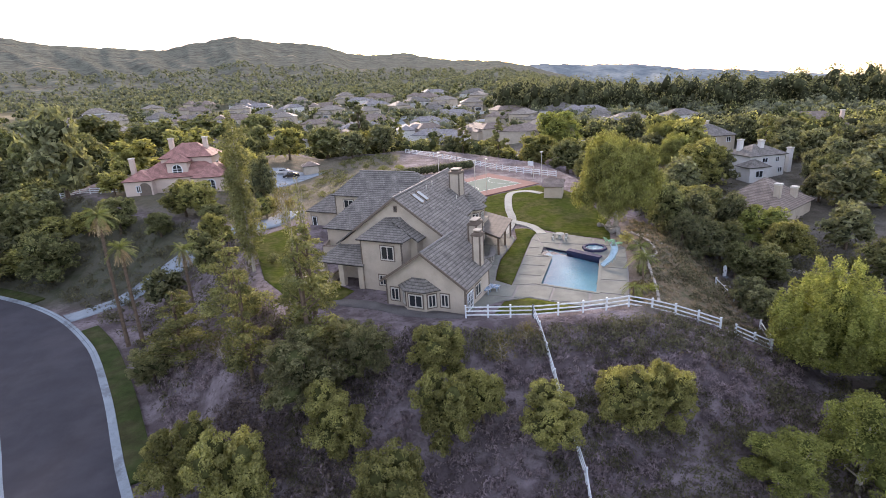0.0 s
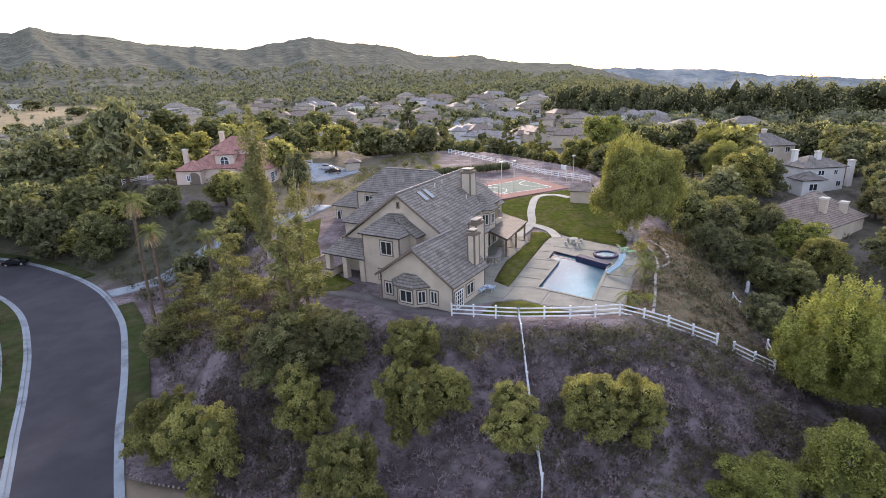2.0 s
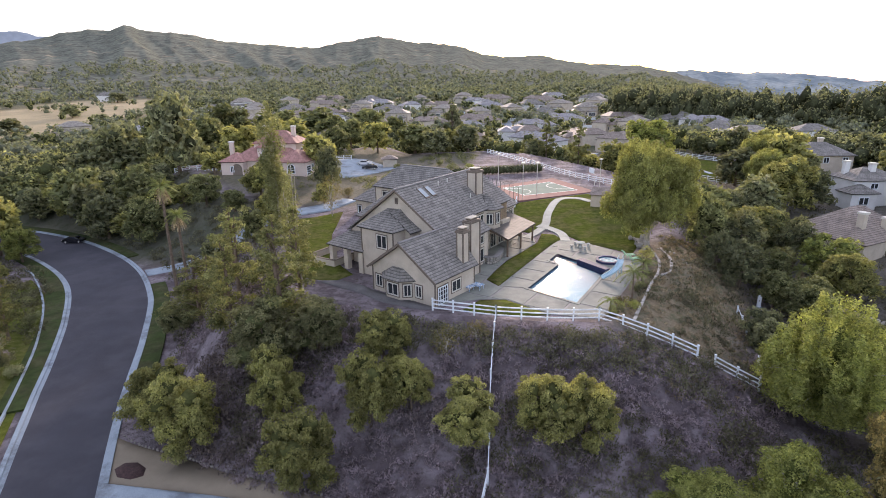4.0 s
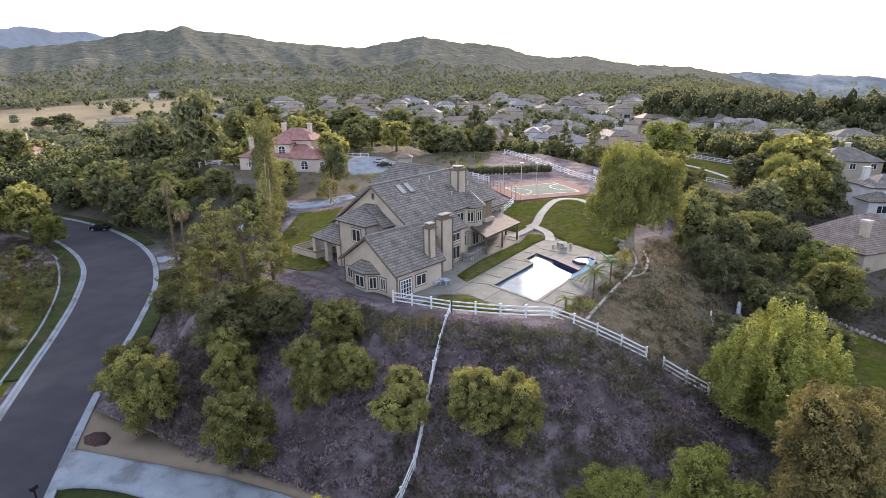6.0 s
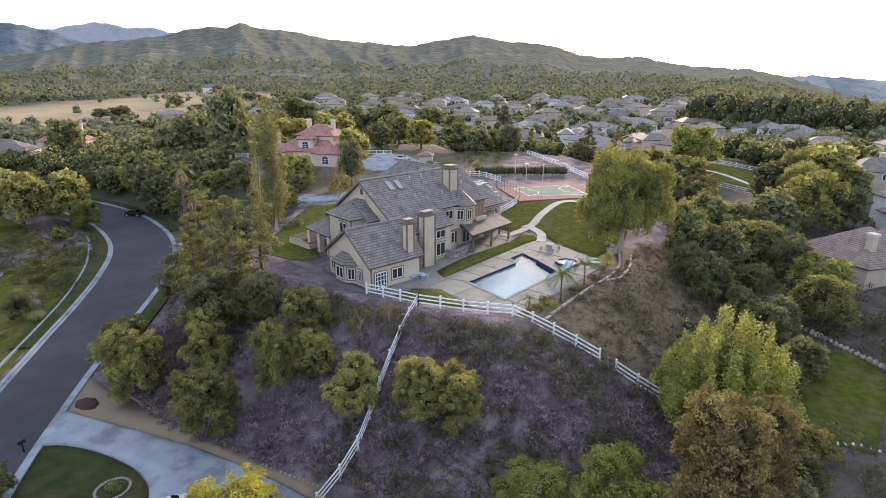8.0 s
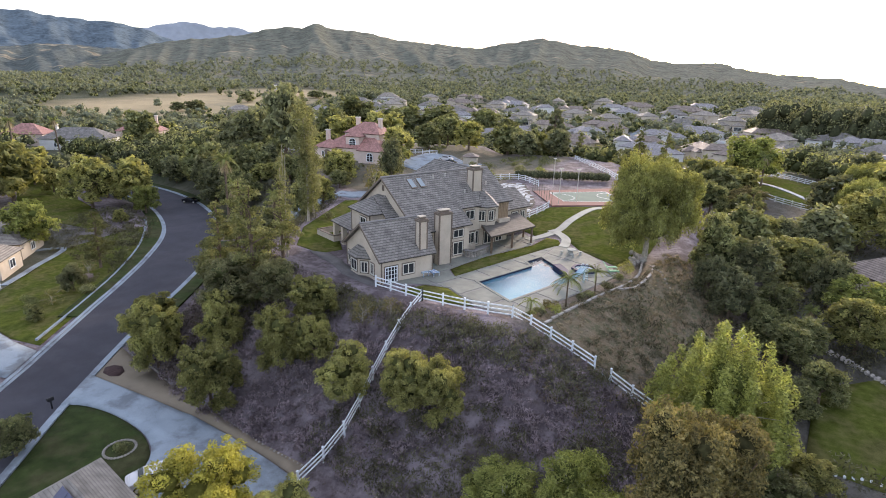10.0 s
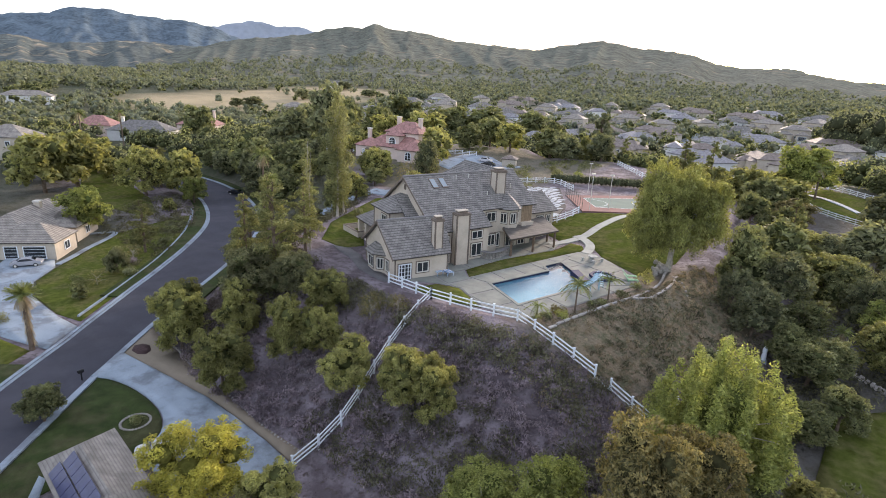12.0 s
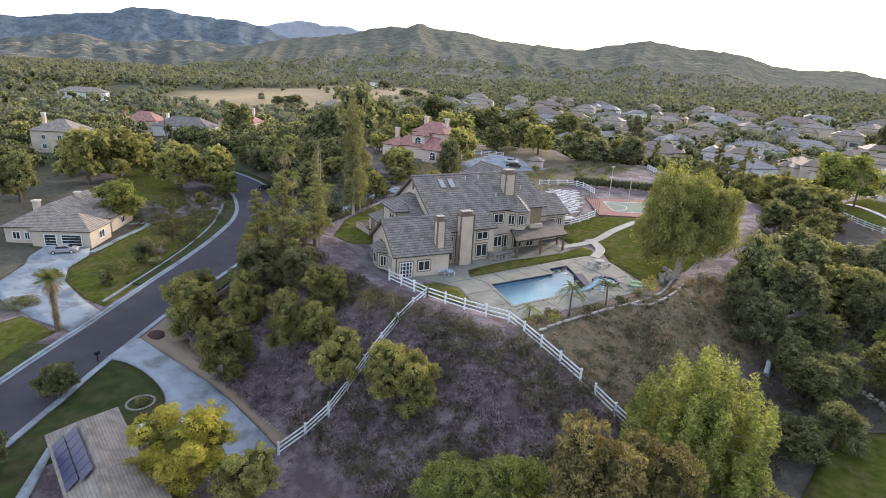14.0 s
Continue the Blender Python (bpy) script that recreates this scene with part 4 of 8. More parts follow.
# eaves boards of the wing's and main gable
for pts in (((-10, -0.52, 2.9), (-4.75, -0.52, 6.53)), ((-4.75, -0.52, 6.53), (0.5, -0.52, 2.9)), ((*PQ(-6, -0.47), zr - 0.1 - S * 6), (*PQ(0, -0.47), zr - 0.1)), ((*PQ(0, -0.47), zr - 0.1), (*PQ(7, -0.47), zr - 0.1 - S * 7))):
    bm = bmesh.new()
    d = Vector(pts[1]) - Vector(pts[0])
    m = Matrix.Translation(pts[0]) @ d.to_track_quat("X", "Z").to_matrix().to_4x4()
    box(bm, 0, d.length, -0.04, 0.04, -0.16, 0.1, m)
    part("barge_board", bm, M_TRIM, house)
# porch posts, courtyard walls
for a, b in ((-20.7, 3.4), (-14.9, 3.3), (-17.8, 3.4)):
    bm = bmesh.new()
    box(bm, a - 0.35, a + 0.35, b - 0.35, b + 0.35, -0.4, 2.95)
    part("porch_post", bm, M_STUCCO, house)


def yard_wall(pts, h, label):
    w = thing("courtyard_wall", pose(HO[0], HO[1], 0, 0, 0, HROT), label, "wall")
    for (a0, b0), (a1, b1) in zip(pts, pts[1:]):
        d = Vector((a1 - a0, b1 - b0, 0))
        m = Matrix.Translation((a0, b0, 0)) @ Matrix.Rotation(math.atan2(d.y, d.x), 4, "Z")
        bm = bmesh.new()
        box(bm, -0.12, d.length + 0.12, -0.12, 0.12, -0.8, h, m)
        part("wall", bm, M_STUCCO, w)
        bm = bmesh.new()
        box(bm, -0.16, d.length + 0.16, -0.17, 0.17, h, h + 0.09, m)
        part("coping", bm, M_TRIM, w)
    return w


yard_wall([(-20.2, 6.5), (-19.7, 2.6), (-24.8, 2.1), (-25.2, 8.5)], 0.9, "low cream stucco planter wall with a dark coping by the porch")
yard_wall([(-23, 15.5), (-28.5, 13.8), (-29.5, 16.5)], 1.0, "low cream stucco courtyard wall with a dark coping")

# patio cover beside the turret
cover = thing("patio_cover", pose(0, 0, 0), "brown roofed patio cover on wooden posts", "pergola")
pc = [(7.95, 70.0, 2.75), (11.0, 79.7, 2.75), (6.4, 83.6, 3.5), (4.4, 73.6, 3.5)]
roof_plane(pc, M_ROOF_PATIO, 0.18, "roof", cover)
for x, y in ((7.75, 70.7), (9.2, 74.9), (10.6, 79.3), (8.4, 81.6)):
    bm = bmesh.new()
    box(bm, x - 0.13, x + 0.13, y - 0.13, y + 0.13, -0.2, 2.72)
    part("post", bm, M_WOOD, cover)
for p0, p1 in (((7.9, 70.3, 2.6), (10.8, 79.6, 2.6)), ((7.9, 70.3, 2.6), (4.6, 73.4, 3.2)), ((10.8, 79.6, 2.6), (6.6, 83.3, 3.2))):
    bm = bmesh.new()
    d = Vector(p1) - Vector(p0)
    box(bm, 0, d.length, -0.07, 0.07, -0.14, 0.1, Matrix.Translation(p0) @ d.to_track_quat("X", "Z").to_matrix().to_4x4())
    part("beam", bm, M_WOOD, cover)

# ---- yard: deck, pool, lawns, fences ----
POOL = [(11.4, 59.0), (17.1, 55.5), (20.9, 67.0), (17.4, 70.6), (14.5, 73.2), (13.5, 70.0), (14.8, 68.6)]
DECKS = [[(1.9, 52.2), (6.4, 54.7), (9.3, 55.2), (14.8, 52.0), (19.6, 51.9), (20.3, 54.2), (17.1, 55.5), (11.4, 59.0), (8.0, 59.1), (6.2, 61.0), (5.3, 58.3)],
         [(8, 59.1), (11.4, 59), (14.8, 68.6), (13.5, 70), (14.5, 73.2), (14.6, 80.2), (13.6, 77.5)],
         [(14.5, 73.2), (17.4, 70.6), (20.9, 67), (25.6, 70.8), (24.4, 74), (20.2, 78.2), (16.5, 80.6), (14.6, 80.2)],
         [(17.1, 55.5), (20.3, 54.2), (22.5, 60.5), (25.6, 70.8), (20.9, 67)],
         [(3.3, 58.9), (5.3, 58.3), (6.2, 61.0), (6.9, 65.0), (7.8, 69.0), (9.4, 73), (11.2, 78), (10.6, 81.5), (7.5, 83.8), (3.4, 74), (2.2, 64)]]
deck = thing("pool_deck", pose(0, 0, 0), "pale concrete pool deck with dark aggregate bands", "pavement", kind="structure")


def cells(poly, size, turn):
    """Cut a polygon into cells of about that size, along axes turned by some degrees."""
    bm = bmesh.new()
    bm.faces.new([bm.verts.new((x, y, 0)) for x, y in poly])
    ang = radians(turn)
    for ax in (Vector((math.cos(ang), math.sin(ang), 0)), Vector((-math.sin(ang), math.cos(ang), 0))):
        d = [ax.dot(v.co) for v in bm.verts]
        n = max(1, round((max(d) - min(d)) / size))
        for i in range(1, n):
            c = min(d) + (max(d) - min(d)) * i / n
            bmesh.ops.bisect_plane(bm, geom=bm.verts[:] + bm.edges[:] + bm.faces[:], plane_co=ax * c, plane_no=ax)
    out = [[(v.co.x, v.co.y) for v in f.verts] for f in bm.faces if f.calc_area() > 0.25]
    bm.free()
    return out


bm = bmesh.new()
for poly in DECKS:
    prism(bm, poly, -0.5, 0.045)
part("bed", bm, M_BAND, deck, "dark aggregate bands between the slabs")
for poly, size in zip(DECKS, (4.4, 4.0, 4.6, 4.6, 4.0)):
    for cell in cells(poly, size, -19.5):
        cx, cy = sum(p[0] for p in cell) / len(cell), sum(p[1] for p in cell) / len(cell)
        sh = []
        for x, y in cell:
            d = math.hypot(x - cx, y - cy)
            k = max(0.1, 1 - 0.2 / max(d, 0.3))
            sh.append((cx + (x - cx) * k, cy + (y - cy) * k))
        bm = bmesh.new()
        prism(bm, sh, 0.0, 0.085)
        part("slab", bm, M_DECK, deck)

M_PLASTER = mat("blue pool plaster", (0.17, 0.34, 0.45), 0.7, 0.06, 0.4, 6, 0.05)
M_POOLTILE = mat("dark blue pool tile", (0.04, 0.044, 0.09), 0.7, 0.2, 3, 9, 0.1, spec=0.15)
water_mat = bpy.data.materials.new("pool water")
water_mat.use_nodes = True
wb = water_mat.node_tree.nodes["Principled BSDF"]
wb.inputs["Base Color"].default_value = (0.66, 0.93, 0.97, 1)
wb.inputs["Roughness"].default_value = 0.02
wb.inputs["IOR"].default_value = 1.33
wb.inputs["Transmission Weight"].default_value = 1.0
_n = water_mat.node_tree.nodes.new("ShaderNodeTexNoise")
_n.inputs["Scale"].default_value = 2.8
_n.inputs["Detail"].default_value = 3
_g = water_mat.node_tree.nodes.new("ShaderNodeNewGeometry")
_b = water_mat.node_tree.nodes.new("ShaderNodeBump")
_b.inputs["Strength"].default_value, _b.inputs["Distance"].default_value = 0.5, 0.08
water_mat.node_tree.links.new(_g.outputs["Position"], _n.inputs["Vector"])
water_mat.node_tree.links.new(_n.outputs["Fac"], _b.inputs["Height"])
water_mat.node_tree.links.new(_b.outputs[0], wb.inputs["Normal"])
pool = thing("swimming_pool", pose(0, 0, 0), "swimming pool with clear pale blue water and dark blue tile edge", "pool")


def ring_wall(pts, inner, outer, z0, z1, name, material, parent):
    """A wall that follows a closed line, between two offsets outward."""
    cx, cy = sum(p[0] for p in pts) / len(pts), sum(p[1] for p in pts) / len(pts)
    n = len(pts)
    P = [Vector((x, y)) for x, y in pts]

    def off(d):
        out = []
        for i in range(n):
            a, b, c = P[i - 1], P[i], P[(i + 1) % n]
            n1, n2 = Vector(((b - a).y, -(b - a).x)).normalized(), Vector(((c - b).y, -(c - b).x)).normalized()
            m = (n1 + n2)
            m = m / max(0.5, m.length_squared / 2)
            out.append(b + m * d)
        return out
    A, B = off(inner), off(outer)
    bm = bmesh.new()
    lo_a, lo_b = [bm.verts.new((*v, z0)) for v in A], [bm.verts.new((*v, z0)) for v in B]
    hi_a, hi_b = [bm.verts.new((*v, z1)) for v in A], [bm.verts.new((*v, z1)) for v in B]
    for i in range(n):
        j = (i + 1) % n
        for f in ((hi_a[i], hi_a[j], hi_b[j], hi_b[i]), (lo_a[i], hi_a[i], hi_a[j], lo_a[j]), (lo_b[i], lo_b[j], hi_b[j], hi_b[i]), (lo_a[i], lo_a[j], lo_b[j], lo_b[i])):
            bm.faces.new(f)
    return part(name, bm, material, parent)


bm = bmesh.new()
prism(bm, POOL, -1.75, -1.45)
part("floor", bm, M_PLASTER, pool)
ring_wall(POOL, 0.0, 0.2, -1.7, -0.26, "basin_wall", M_PLASTER, pool)
ring_wall(POOL, -0.01, 0.2, -0.26, 0.03, "tile_band", M_POOLTILE, pool)
ring_wall(POOL, -0.06, 0.32, 0.03, 0.13, "coping", M_DECK, pool)
bm = bmesh.new()
bm.faces.new([bm.verts.new((x, y, -0.12)) for x, y in POOL])
wsurf = part("water", bm, water_mat, pool)
wsurf.visible_shadow = False
# raised dark wall and spa at the far end
bm = bmesh.new()
prism(bm, [(17.2, 70.2), (20.7, 66.6), (21.3, 67.3), (17.9, 71.1)], -1.2, 0.34)
part("raised_wall", bm, M_POOLTILE, pool)
spa = thing("spa", pose(21.3, 71.0, 0), "small eight sided spa pool with a dark tiled rim", "spa")
octo = [(1.45 * math.cos(radians(22.5 + 45 * k)), 1.45 * math.sin(radians(22.5 + 45 * k))) for k in range(8)]
ring_wall(octo, -0.12, 0.25, -0.1, 0.4, "rim", M_POOLTILE, spa)
bm = bmesh.new()
prism(bm, [(x * 0.93, y * 0.93) for x, y in octo], -0.1, 0.15)
part("floor", bm, M_PLASTER, spa)
bm = bmesh.new()
bm.faces.new([bm.verts.new((x * 0.92, y * 0.92, 0.28)) for x, y in octo])
w2 = part("water", bm, water_mat, spa)
w2.visible_shadow = False
# water slide
M_SLIDE = mat("pale blue moulded plastic", (0.36, 0.5, 0.56), 0.55, 0.06, 2, 9, 0, spec=0.2)
slide = thing("water_slide", pose(0, 0, 0), "pale blue curved water slide at the pool edge", "slide")
sl = curve_line([(22.4, 66.4), (22.2, 65.2), (21.3, 64.2), (20.2, 63.5)], 0.3)
zs = np.interp(np.linspace(0, 1, len(sl)), [0, 0.25, 0.6, 1], [1.9, 1.75, 0.9, 0.3])
bm = bmesh.new()
prev = None
for i, ((x, y), z) in enumerate(zip(sl, zs)):
    d = np.gradient(sl, axis=0)[i]
    nn = np.array([d[1], -d[0]]) / np.linalg.norm(d)
    row = [bm.verts.new((x + nn[0] * o, y + nn[1] * o, z + h)) for o, h in ((-0.36, 0.24), (-0.33, 0.05), (0, -0.04), (0.33, 0.05), (0.36, 0.24), (0.4, 0.22), (0.36, -0.02), (0, -0.12), (-0.36, -0.02), (-0.4, 0.22))]
    if prev:
        for k in range(10):
            bm.faces.new((prev[k], prev[(k + 1) % 10], row[(k + 1) % 10], row[k]))
    else:
        bm.faces.new(row)
    prev = row
bm.faces.new(prev)
part("chute", bm, M_SLIDE, slide)
for x, y, z in ((22.4, 66.4, 1.8), (22.6, 66.1, 1.8), (21.9, 65.0, 1.5), (21.2, 64.3, 0.85)):
    bm = bmesh.new()
    tube(bm, [(x, y, 0), (x, y, z)], [0.05, 0.05], 7)
    part("support", bm, M_SLIDE, slide)
for sx in (-0.25, 0.25):
    bm = bmesh.new()
    tube(bm, [(22.5 + sx, 67.2, 0.05), (22.45 + sx, 66.6, 1.9), (22.45 + sx, 66.4, 2.5), (22.3 + sx, 65.9, 2.3)], [0.03] * 4, 6)
    part("handrail", bm, M_SLIDE, slide)
for i in range(5):
    bm = bmesh.new()
    box(bm, 22.25, 22.75, 66.65 + (4 - i) * 0.1, 66.85 + (4 - i) * 0.1, 0.3 + i * 0.32, 0.34 + i * 0.32)
    part("step", bm, M_SLIDE, slide)


def lounger(x, y, turn, color_mat, label, group):
    f = thing("sun_lounger", pose(x, y, 0.085, 0, 0, turn), label, "lounger", group)
    for i in range(7):
        bm = bmesh.new()
        box(bm, -0.32, 0.32, -0.9 + i * 0.18, -0.78 + i * 0.18, 0.3, 0.34)
        part("slat", bm, color_mat, f)
    for i in range(5):
        bm = bmesh.new()
        yy, zz = 0.4 + i * 0.12, 0.36 + i * 0.14
        box(bm, -0.32, 0.32, yy, yy + 0.09, zz, zz + 0.05)
        part("backrest_slat", bm, color_mat, f)
    for sx in (-0.3, 0.3):
        bm = bmesh.new()
        box(bm, sx - 0.03, sx + 0.03, -0.92, 0.45, 0.24, 0.3)
        part("side_rail", bm, color_mat, f)
        for sy in (-0.8, 0.35):
            bm = bmesh.new()
            box(bm, sx - 0.03, sx + 0.03, sy - 0.03, sy + 0.03, 0, 0.26)
            part("leg", bm, color_mat, f)
    return f


M_GREENPL = mat("pale green plastic", (0.22, 0.44, 0.28), 0.75, 0.05, 2, 9, 0, spec=0.15)
M_BLUEST = mat("blue striped cushion", (0.2, 0.33, 0.5), 0.7, 0.2, 6, 14, 0, second=(0.6, 0.62, 0.64), mix_scale=3)
for x, y, a in ((24.1, 73.4, 120), (24.7, 72.0, 120)):
    lounger(x, y, a, M_GREENPL, "pale green plastic sun lounger on the pool deck", "green loungers")
for x, y, a in ((4.2, 57.4, 65), (5.3, 58.1, 65)):
    lounger(x, y, a, M_BLUEST, "blue and white striped lounger by the house wall", "blue loungers").scale = (1.35, 1.2, 1.7)
M_CASTSTONE = mat("weathered pale cast stone", (0.36, 0.37, 0.34), 0.95, 0.16, 2, 14, 0.2, spec=0.1)
tbl = thing("round_table", pose(17.7, 76.9, 0.085), "round pale stone garden table with curved benches", "table")
bm = bmesh.new()
bmesh.ops.create_cone(bm, cap_ends=True, segments=24, radius1=0.7, radius2=0.66, depth=0.08, matrix=pose(0, 0, 0.74))
part("tabletop", bm, M_CASTSTONE, tbl)
bm = bmesh.new()
bmesh.ops.create_cone(bm, cap_ends=True, segments=12, radius1=0.35, radius2=0.16, depth=0.7, matrix=pose(0, 0, 0.35))
part("pedestal", bm, M_CASTSTONE, tbl)
for k in range(4):
    st = thing("garden_stool", pose(17.7 + 1.35 * math.cos(k * 1.57 + 0.5), 76.9 + 1.35 * math.sin(k * 1.57 + 0.5), 0.085), "pale stone garden bench at the round table", "bench", "benches at the round table")
    bm = bmesh.new()
    bmesh.ops.create_cone(bm, cap_ends=True, segments=14, radius1=0.25, radius2=0.25, depth=0.09, matrix=pose(0, 0, 0.42))
    part("seat", bm, M_CASTSTONE, st)
    bm = bmesh.new()
    bmesh.ops.create_cone(bm, cap_ends=True, segments=10, radius1=0.2, radius2=0.13, depth=0.4, matrix=pose(0, 0, 0.2))
    part("base", bm, M_CASTSTONE, st)
# stone barbecue counter under the patio cover
bar = thing("barbecue_counter", pose(0, 0, 0), "curved stone faced barbecue counter on the patio", "counter")
bl = curve_line([(4.9, 67.2), (6.3, 67.4), (6.8, 69.0), (6.9, 71.2)], 0.45)
for i, (x, y) in enumerate(bl):
    for k in range(3):
        bm = bmesh.new()
        bmesh.ops.create_icosphere(bm, subdivisions=1, radius=0.3, matrix=Matrix.LocRotScale((x, y, 0.15 + k * 0.32), Euler((i, k, i * 2)), (1.1, 0.9, 0.65)))
        part("stone", bm, M_ROCK, bar)
for a, b in zip(bl[:-1], bl[1:]):
    bm = bmesh.new()
    d = Vector((b[0] - a[0], b[1] - a[1], 0))
    box(bm, -0.03, d.length + 0.03, -0.38, 0.38, 1.0, 1.08, Matrix.Translation((a[0], a[1], 0)) @ Matrix.Rotation(math.atan2(d.y, d.x), 4, "Z"))
    part("countertop", bm, M_BAND, bar)

# lawns, paths
patch("lawn", [(6.3, 61.2), (8.0, 59.3), (13.5, 77.6), (15, 80.8), (13.8, 83), (11.8, 83.2), (11.4, 78), (9.5, 72.9), (7.9, 68.8), (7.0, 65.0)], M_LAWN, 0.1, "narrow strip of mown lawn beside the pool deck", "lawn", 2)
patch("lawn", [(5.1, 51.4), (6.5, 54.4), (9.3, 55.0), (14.4, 51.9), (9.5, 50.8)], M_LAWN, 0.1, "small wedge of mown lawn behind the fence", "lawn", 2)
patch("lawn", [(4.5, 92), (5.4, 86), (10.5, 83), (12.6, 86), (15, 84), (18, 79.9), (24.8, 75), (27.5, 84), (27.5, 96), (24, 108), (20.5, 110.8), (6.4, 100.6)], M_LAWN, 0.06, "mown green lawn with a curving path", "lawn", 2)
patch("lawn", [(-32, 86), (-27, 74), (-23.4, 65), (-18, 58), (-12.5, 57), (-11, 60), (-17, 66), (-22, 78), (-26, 92)], M_LAWN, 0.06, "green side lawn behind the porch", "lawn", 2)
pth = curve_line([(9.5, 80.5), (11.2, 84.5), (12.2, 88.5), (12.4, 95), (14, 104), (17.5, 105.5), (20, 103)], 0.8)
ribbon("path", pth, -0.68, 0.68, 0.13, 0.13, M_PATH, "curving pale concrete garden path", "path")
ribbon("path", curve_line([(11.0, 87.3), (12.9, 86.2), (14.6, 84.2), (15.3, 82.0), (15.6, 79.8)], 0.5), -0.72, 0.72, 0.145, 0.145, M_PATH, "short pale concrete path to the pool deck", "path")
patch("terrace", [(-14.5, 56.9), (-11.5, 57.6), (-8.0, 56.3), (-6.8, 55.4), (2.0, 51.5), (1.2, 50.5), (-4.3, 52.0), (-8, 54.3), (-10.8, 55.3)], mat("dark walk concrete", (0.115, 0.11, 0.108), 0.9, 0.18, 0.8, 14, 0.2), 0.1, "dark concrete walk round the front of the house", "pavement", 2)
# sports court
M_COURT = mat("red court surface", (0.2, 0.102, 0.088), 0.95, 0.08, 0.5, 15, 0.1)
M_COURTG = mat("green court surface", (0.115, 0.165, 0.135), 0.95, 0.08, 0.5, 15, 0.1)
CZ = gz(10, 114) + 0.15
court = thing("sports_court", pose(0, 0, CZ), "red sports court with a green playing area and white lines", "court", kind="structure")
COURT = [(6.5, 101.2), (21.3, 112.5), (12, 128), (-2, 113.5)]
GREEN = [(7.2, 106.4), (17.6, 113.4), (11.5, 122.5), (1.8, 113.6)]
bm = bmesh.new()
prism(bm, COURT, -0.7, 0)
part("slab", bm, M_COURT, court)
bm = bmesh.new()
prism(bm, GREEN, 0, 0.012)
part("playing_area", bm, M_COURTG, court)


def court_line(pts, w=0.09):
    bm = bmesh.new()
    for a, b in zip(pts, pts[1:]):
        d = Vector((b[0] - a[0], b[1] - a[1], 0))
        box(bm, -w / 2, d.length + w / 2, -w / 2, w / 2, 0.01, 0.022, Matrix.Translation((a[0], a[1], 0)) @ Matrix.Rotation(math.atan2(d.y, d.x), 4, "Z"))
    part("line", bm, M_WHITE, court)


court_line(GREEN + GREEN[:1])
mid = ((GREEN[0][0] + GREEN[3][0]) / 2, (GREEN[0][1] + GREEN[3][1]) / 2)
court_line([(mid[0] + 3.6 * math.cos(radians(a)), mid[1] + 3.6 * math.sin(radians(a))) for a in range(-50, 131, 12)])
mid = ((GREEN[1][0] + GREEN[2][0]) / 2, (GREEN[1][1] + GREEN[2][1]) / 2)
court_line([(mid[0] + 3.6 * math.cos(radians(a)), mid[1] + 3.6 * math.sin(radians(a))) for a in range(130, 311, 12)])


def court_lamp(x, y, h):
    z = gz(x, y)
    f = thing("court_lamp", pose(x, y, z), "slim grey lamp post with a box light beside the court", "lamp", "court lamps")
    bm = bmesh.new()
    tube(bm, [(0, 0, -0.3), (0, 0, h)], [0.07, 0.05], 8)
    part("pole", bm, M_LIGHTTRIM, f)
    bm = bmesh.new()
    box(bm, -0.35, 0.35, -0.2, 0.2, h, h + 0.22, pose(0, 0, 0, 0, 0, 40))
    part("light_box", bm, M_LIGHTTRIM, f)


for x, y, h in ((7.0, 103.5, 7.0), (9.5, 107, 6.6), (22.0, 113.6, 6.5), (0, 121, 6.5)):
    court_lamp(x, y, h)
hoop = thing("basketball_hoop", pose(21.2, 118.5, CZ), "white basketball backboard on a post", "hoop")
bm = bmesh.new()
tube(bm, [(0, 0, -0.5), (0, 0, 2.6), (-0.7, -0.5, 3.3)], [0.08, 0.07, 0.06], 8)
part("post", bm, M_LIGHTTRIM, hoop)
bm = bmesh.new()
box(bm, -0.85, 0.85, -0.03, 0.03, 2.9, 3.95, pose(-0.75, -0.55, 0, 0, 0, -55))
part("backboard", bm, M_WHITE, hoop)
bm = bmesh.new()
for k in range(12):
    tube(bm, [(-1.15 + 0.23 * math.cos(k * 0.5236), -0.85 + 0.23 * math.sin(k * 0.5236), 3.05), (-1.15 + 0.23 * math.cos((k + 1) * 0.5236), -0.85 + 0.23 * math.sin((k + 1) * 0.5236), 3.05)], [0.015, 0.015], 4)
part("ring", bm, M_COURT, hoop)
# wire fence posts round the near corner of the court
wf = thing("court_fence", pose(0, 0, CZ), "thin green wire court fence on slim posts", "fence")
M_WIRE = mat("dark green post", (0.06, 0.08, 0.06), 0.6, 0.1, 3, 10, 0)
wl_ = [(-2, 113.2), (2.2, 107.2), (6.4, 101)]
for i in range(9):
    t = i / 8
    x, y = (wl_[0][0] + (wl_[2][0] - wl_[0][0]) * t, wl_[0][1] + (wl_[2][1] - wl_[0][1]) * t)
    bm = bmesh.new()
    tube(bm, [(x, y, -0.3), (x, y, 2.6)], [0.035, 0.035], 6)
    part("post", bm, M_WIRE, wf)
for z in (1.3, 2.6):
    bm = bmesh.new()
    tube(bm, [(*wl_[0], z), (*wl_[2], z)], [0.02, 0.02], 5)
    part("rail", bm, M_WIRE, wf)
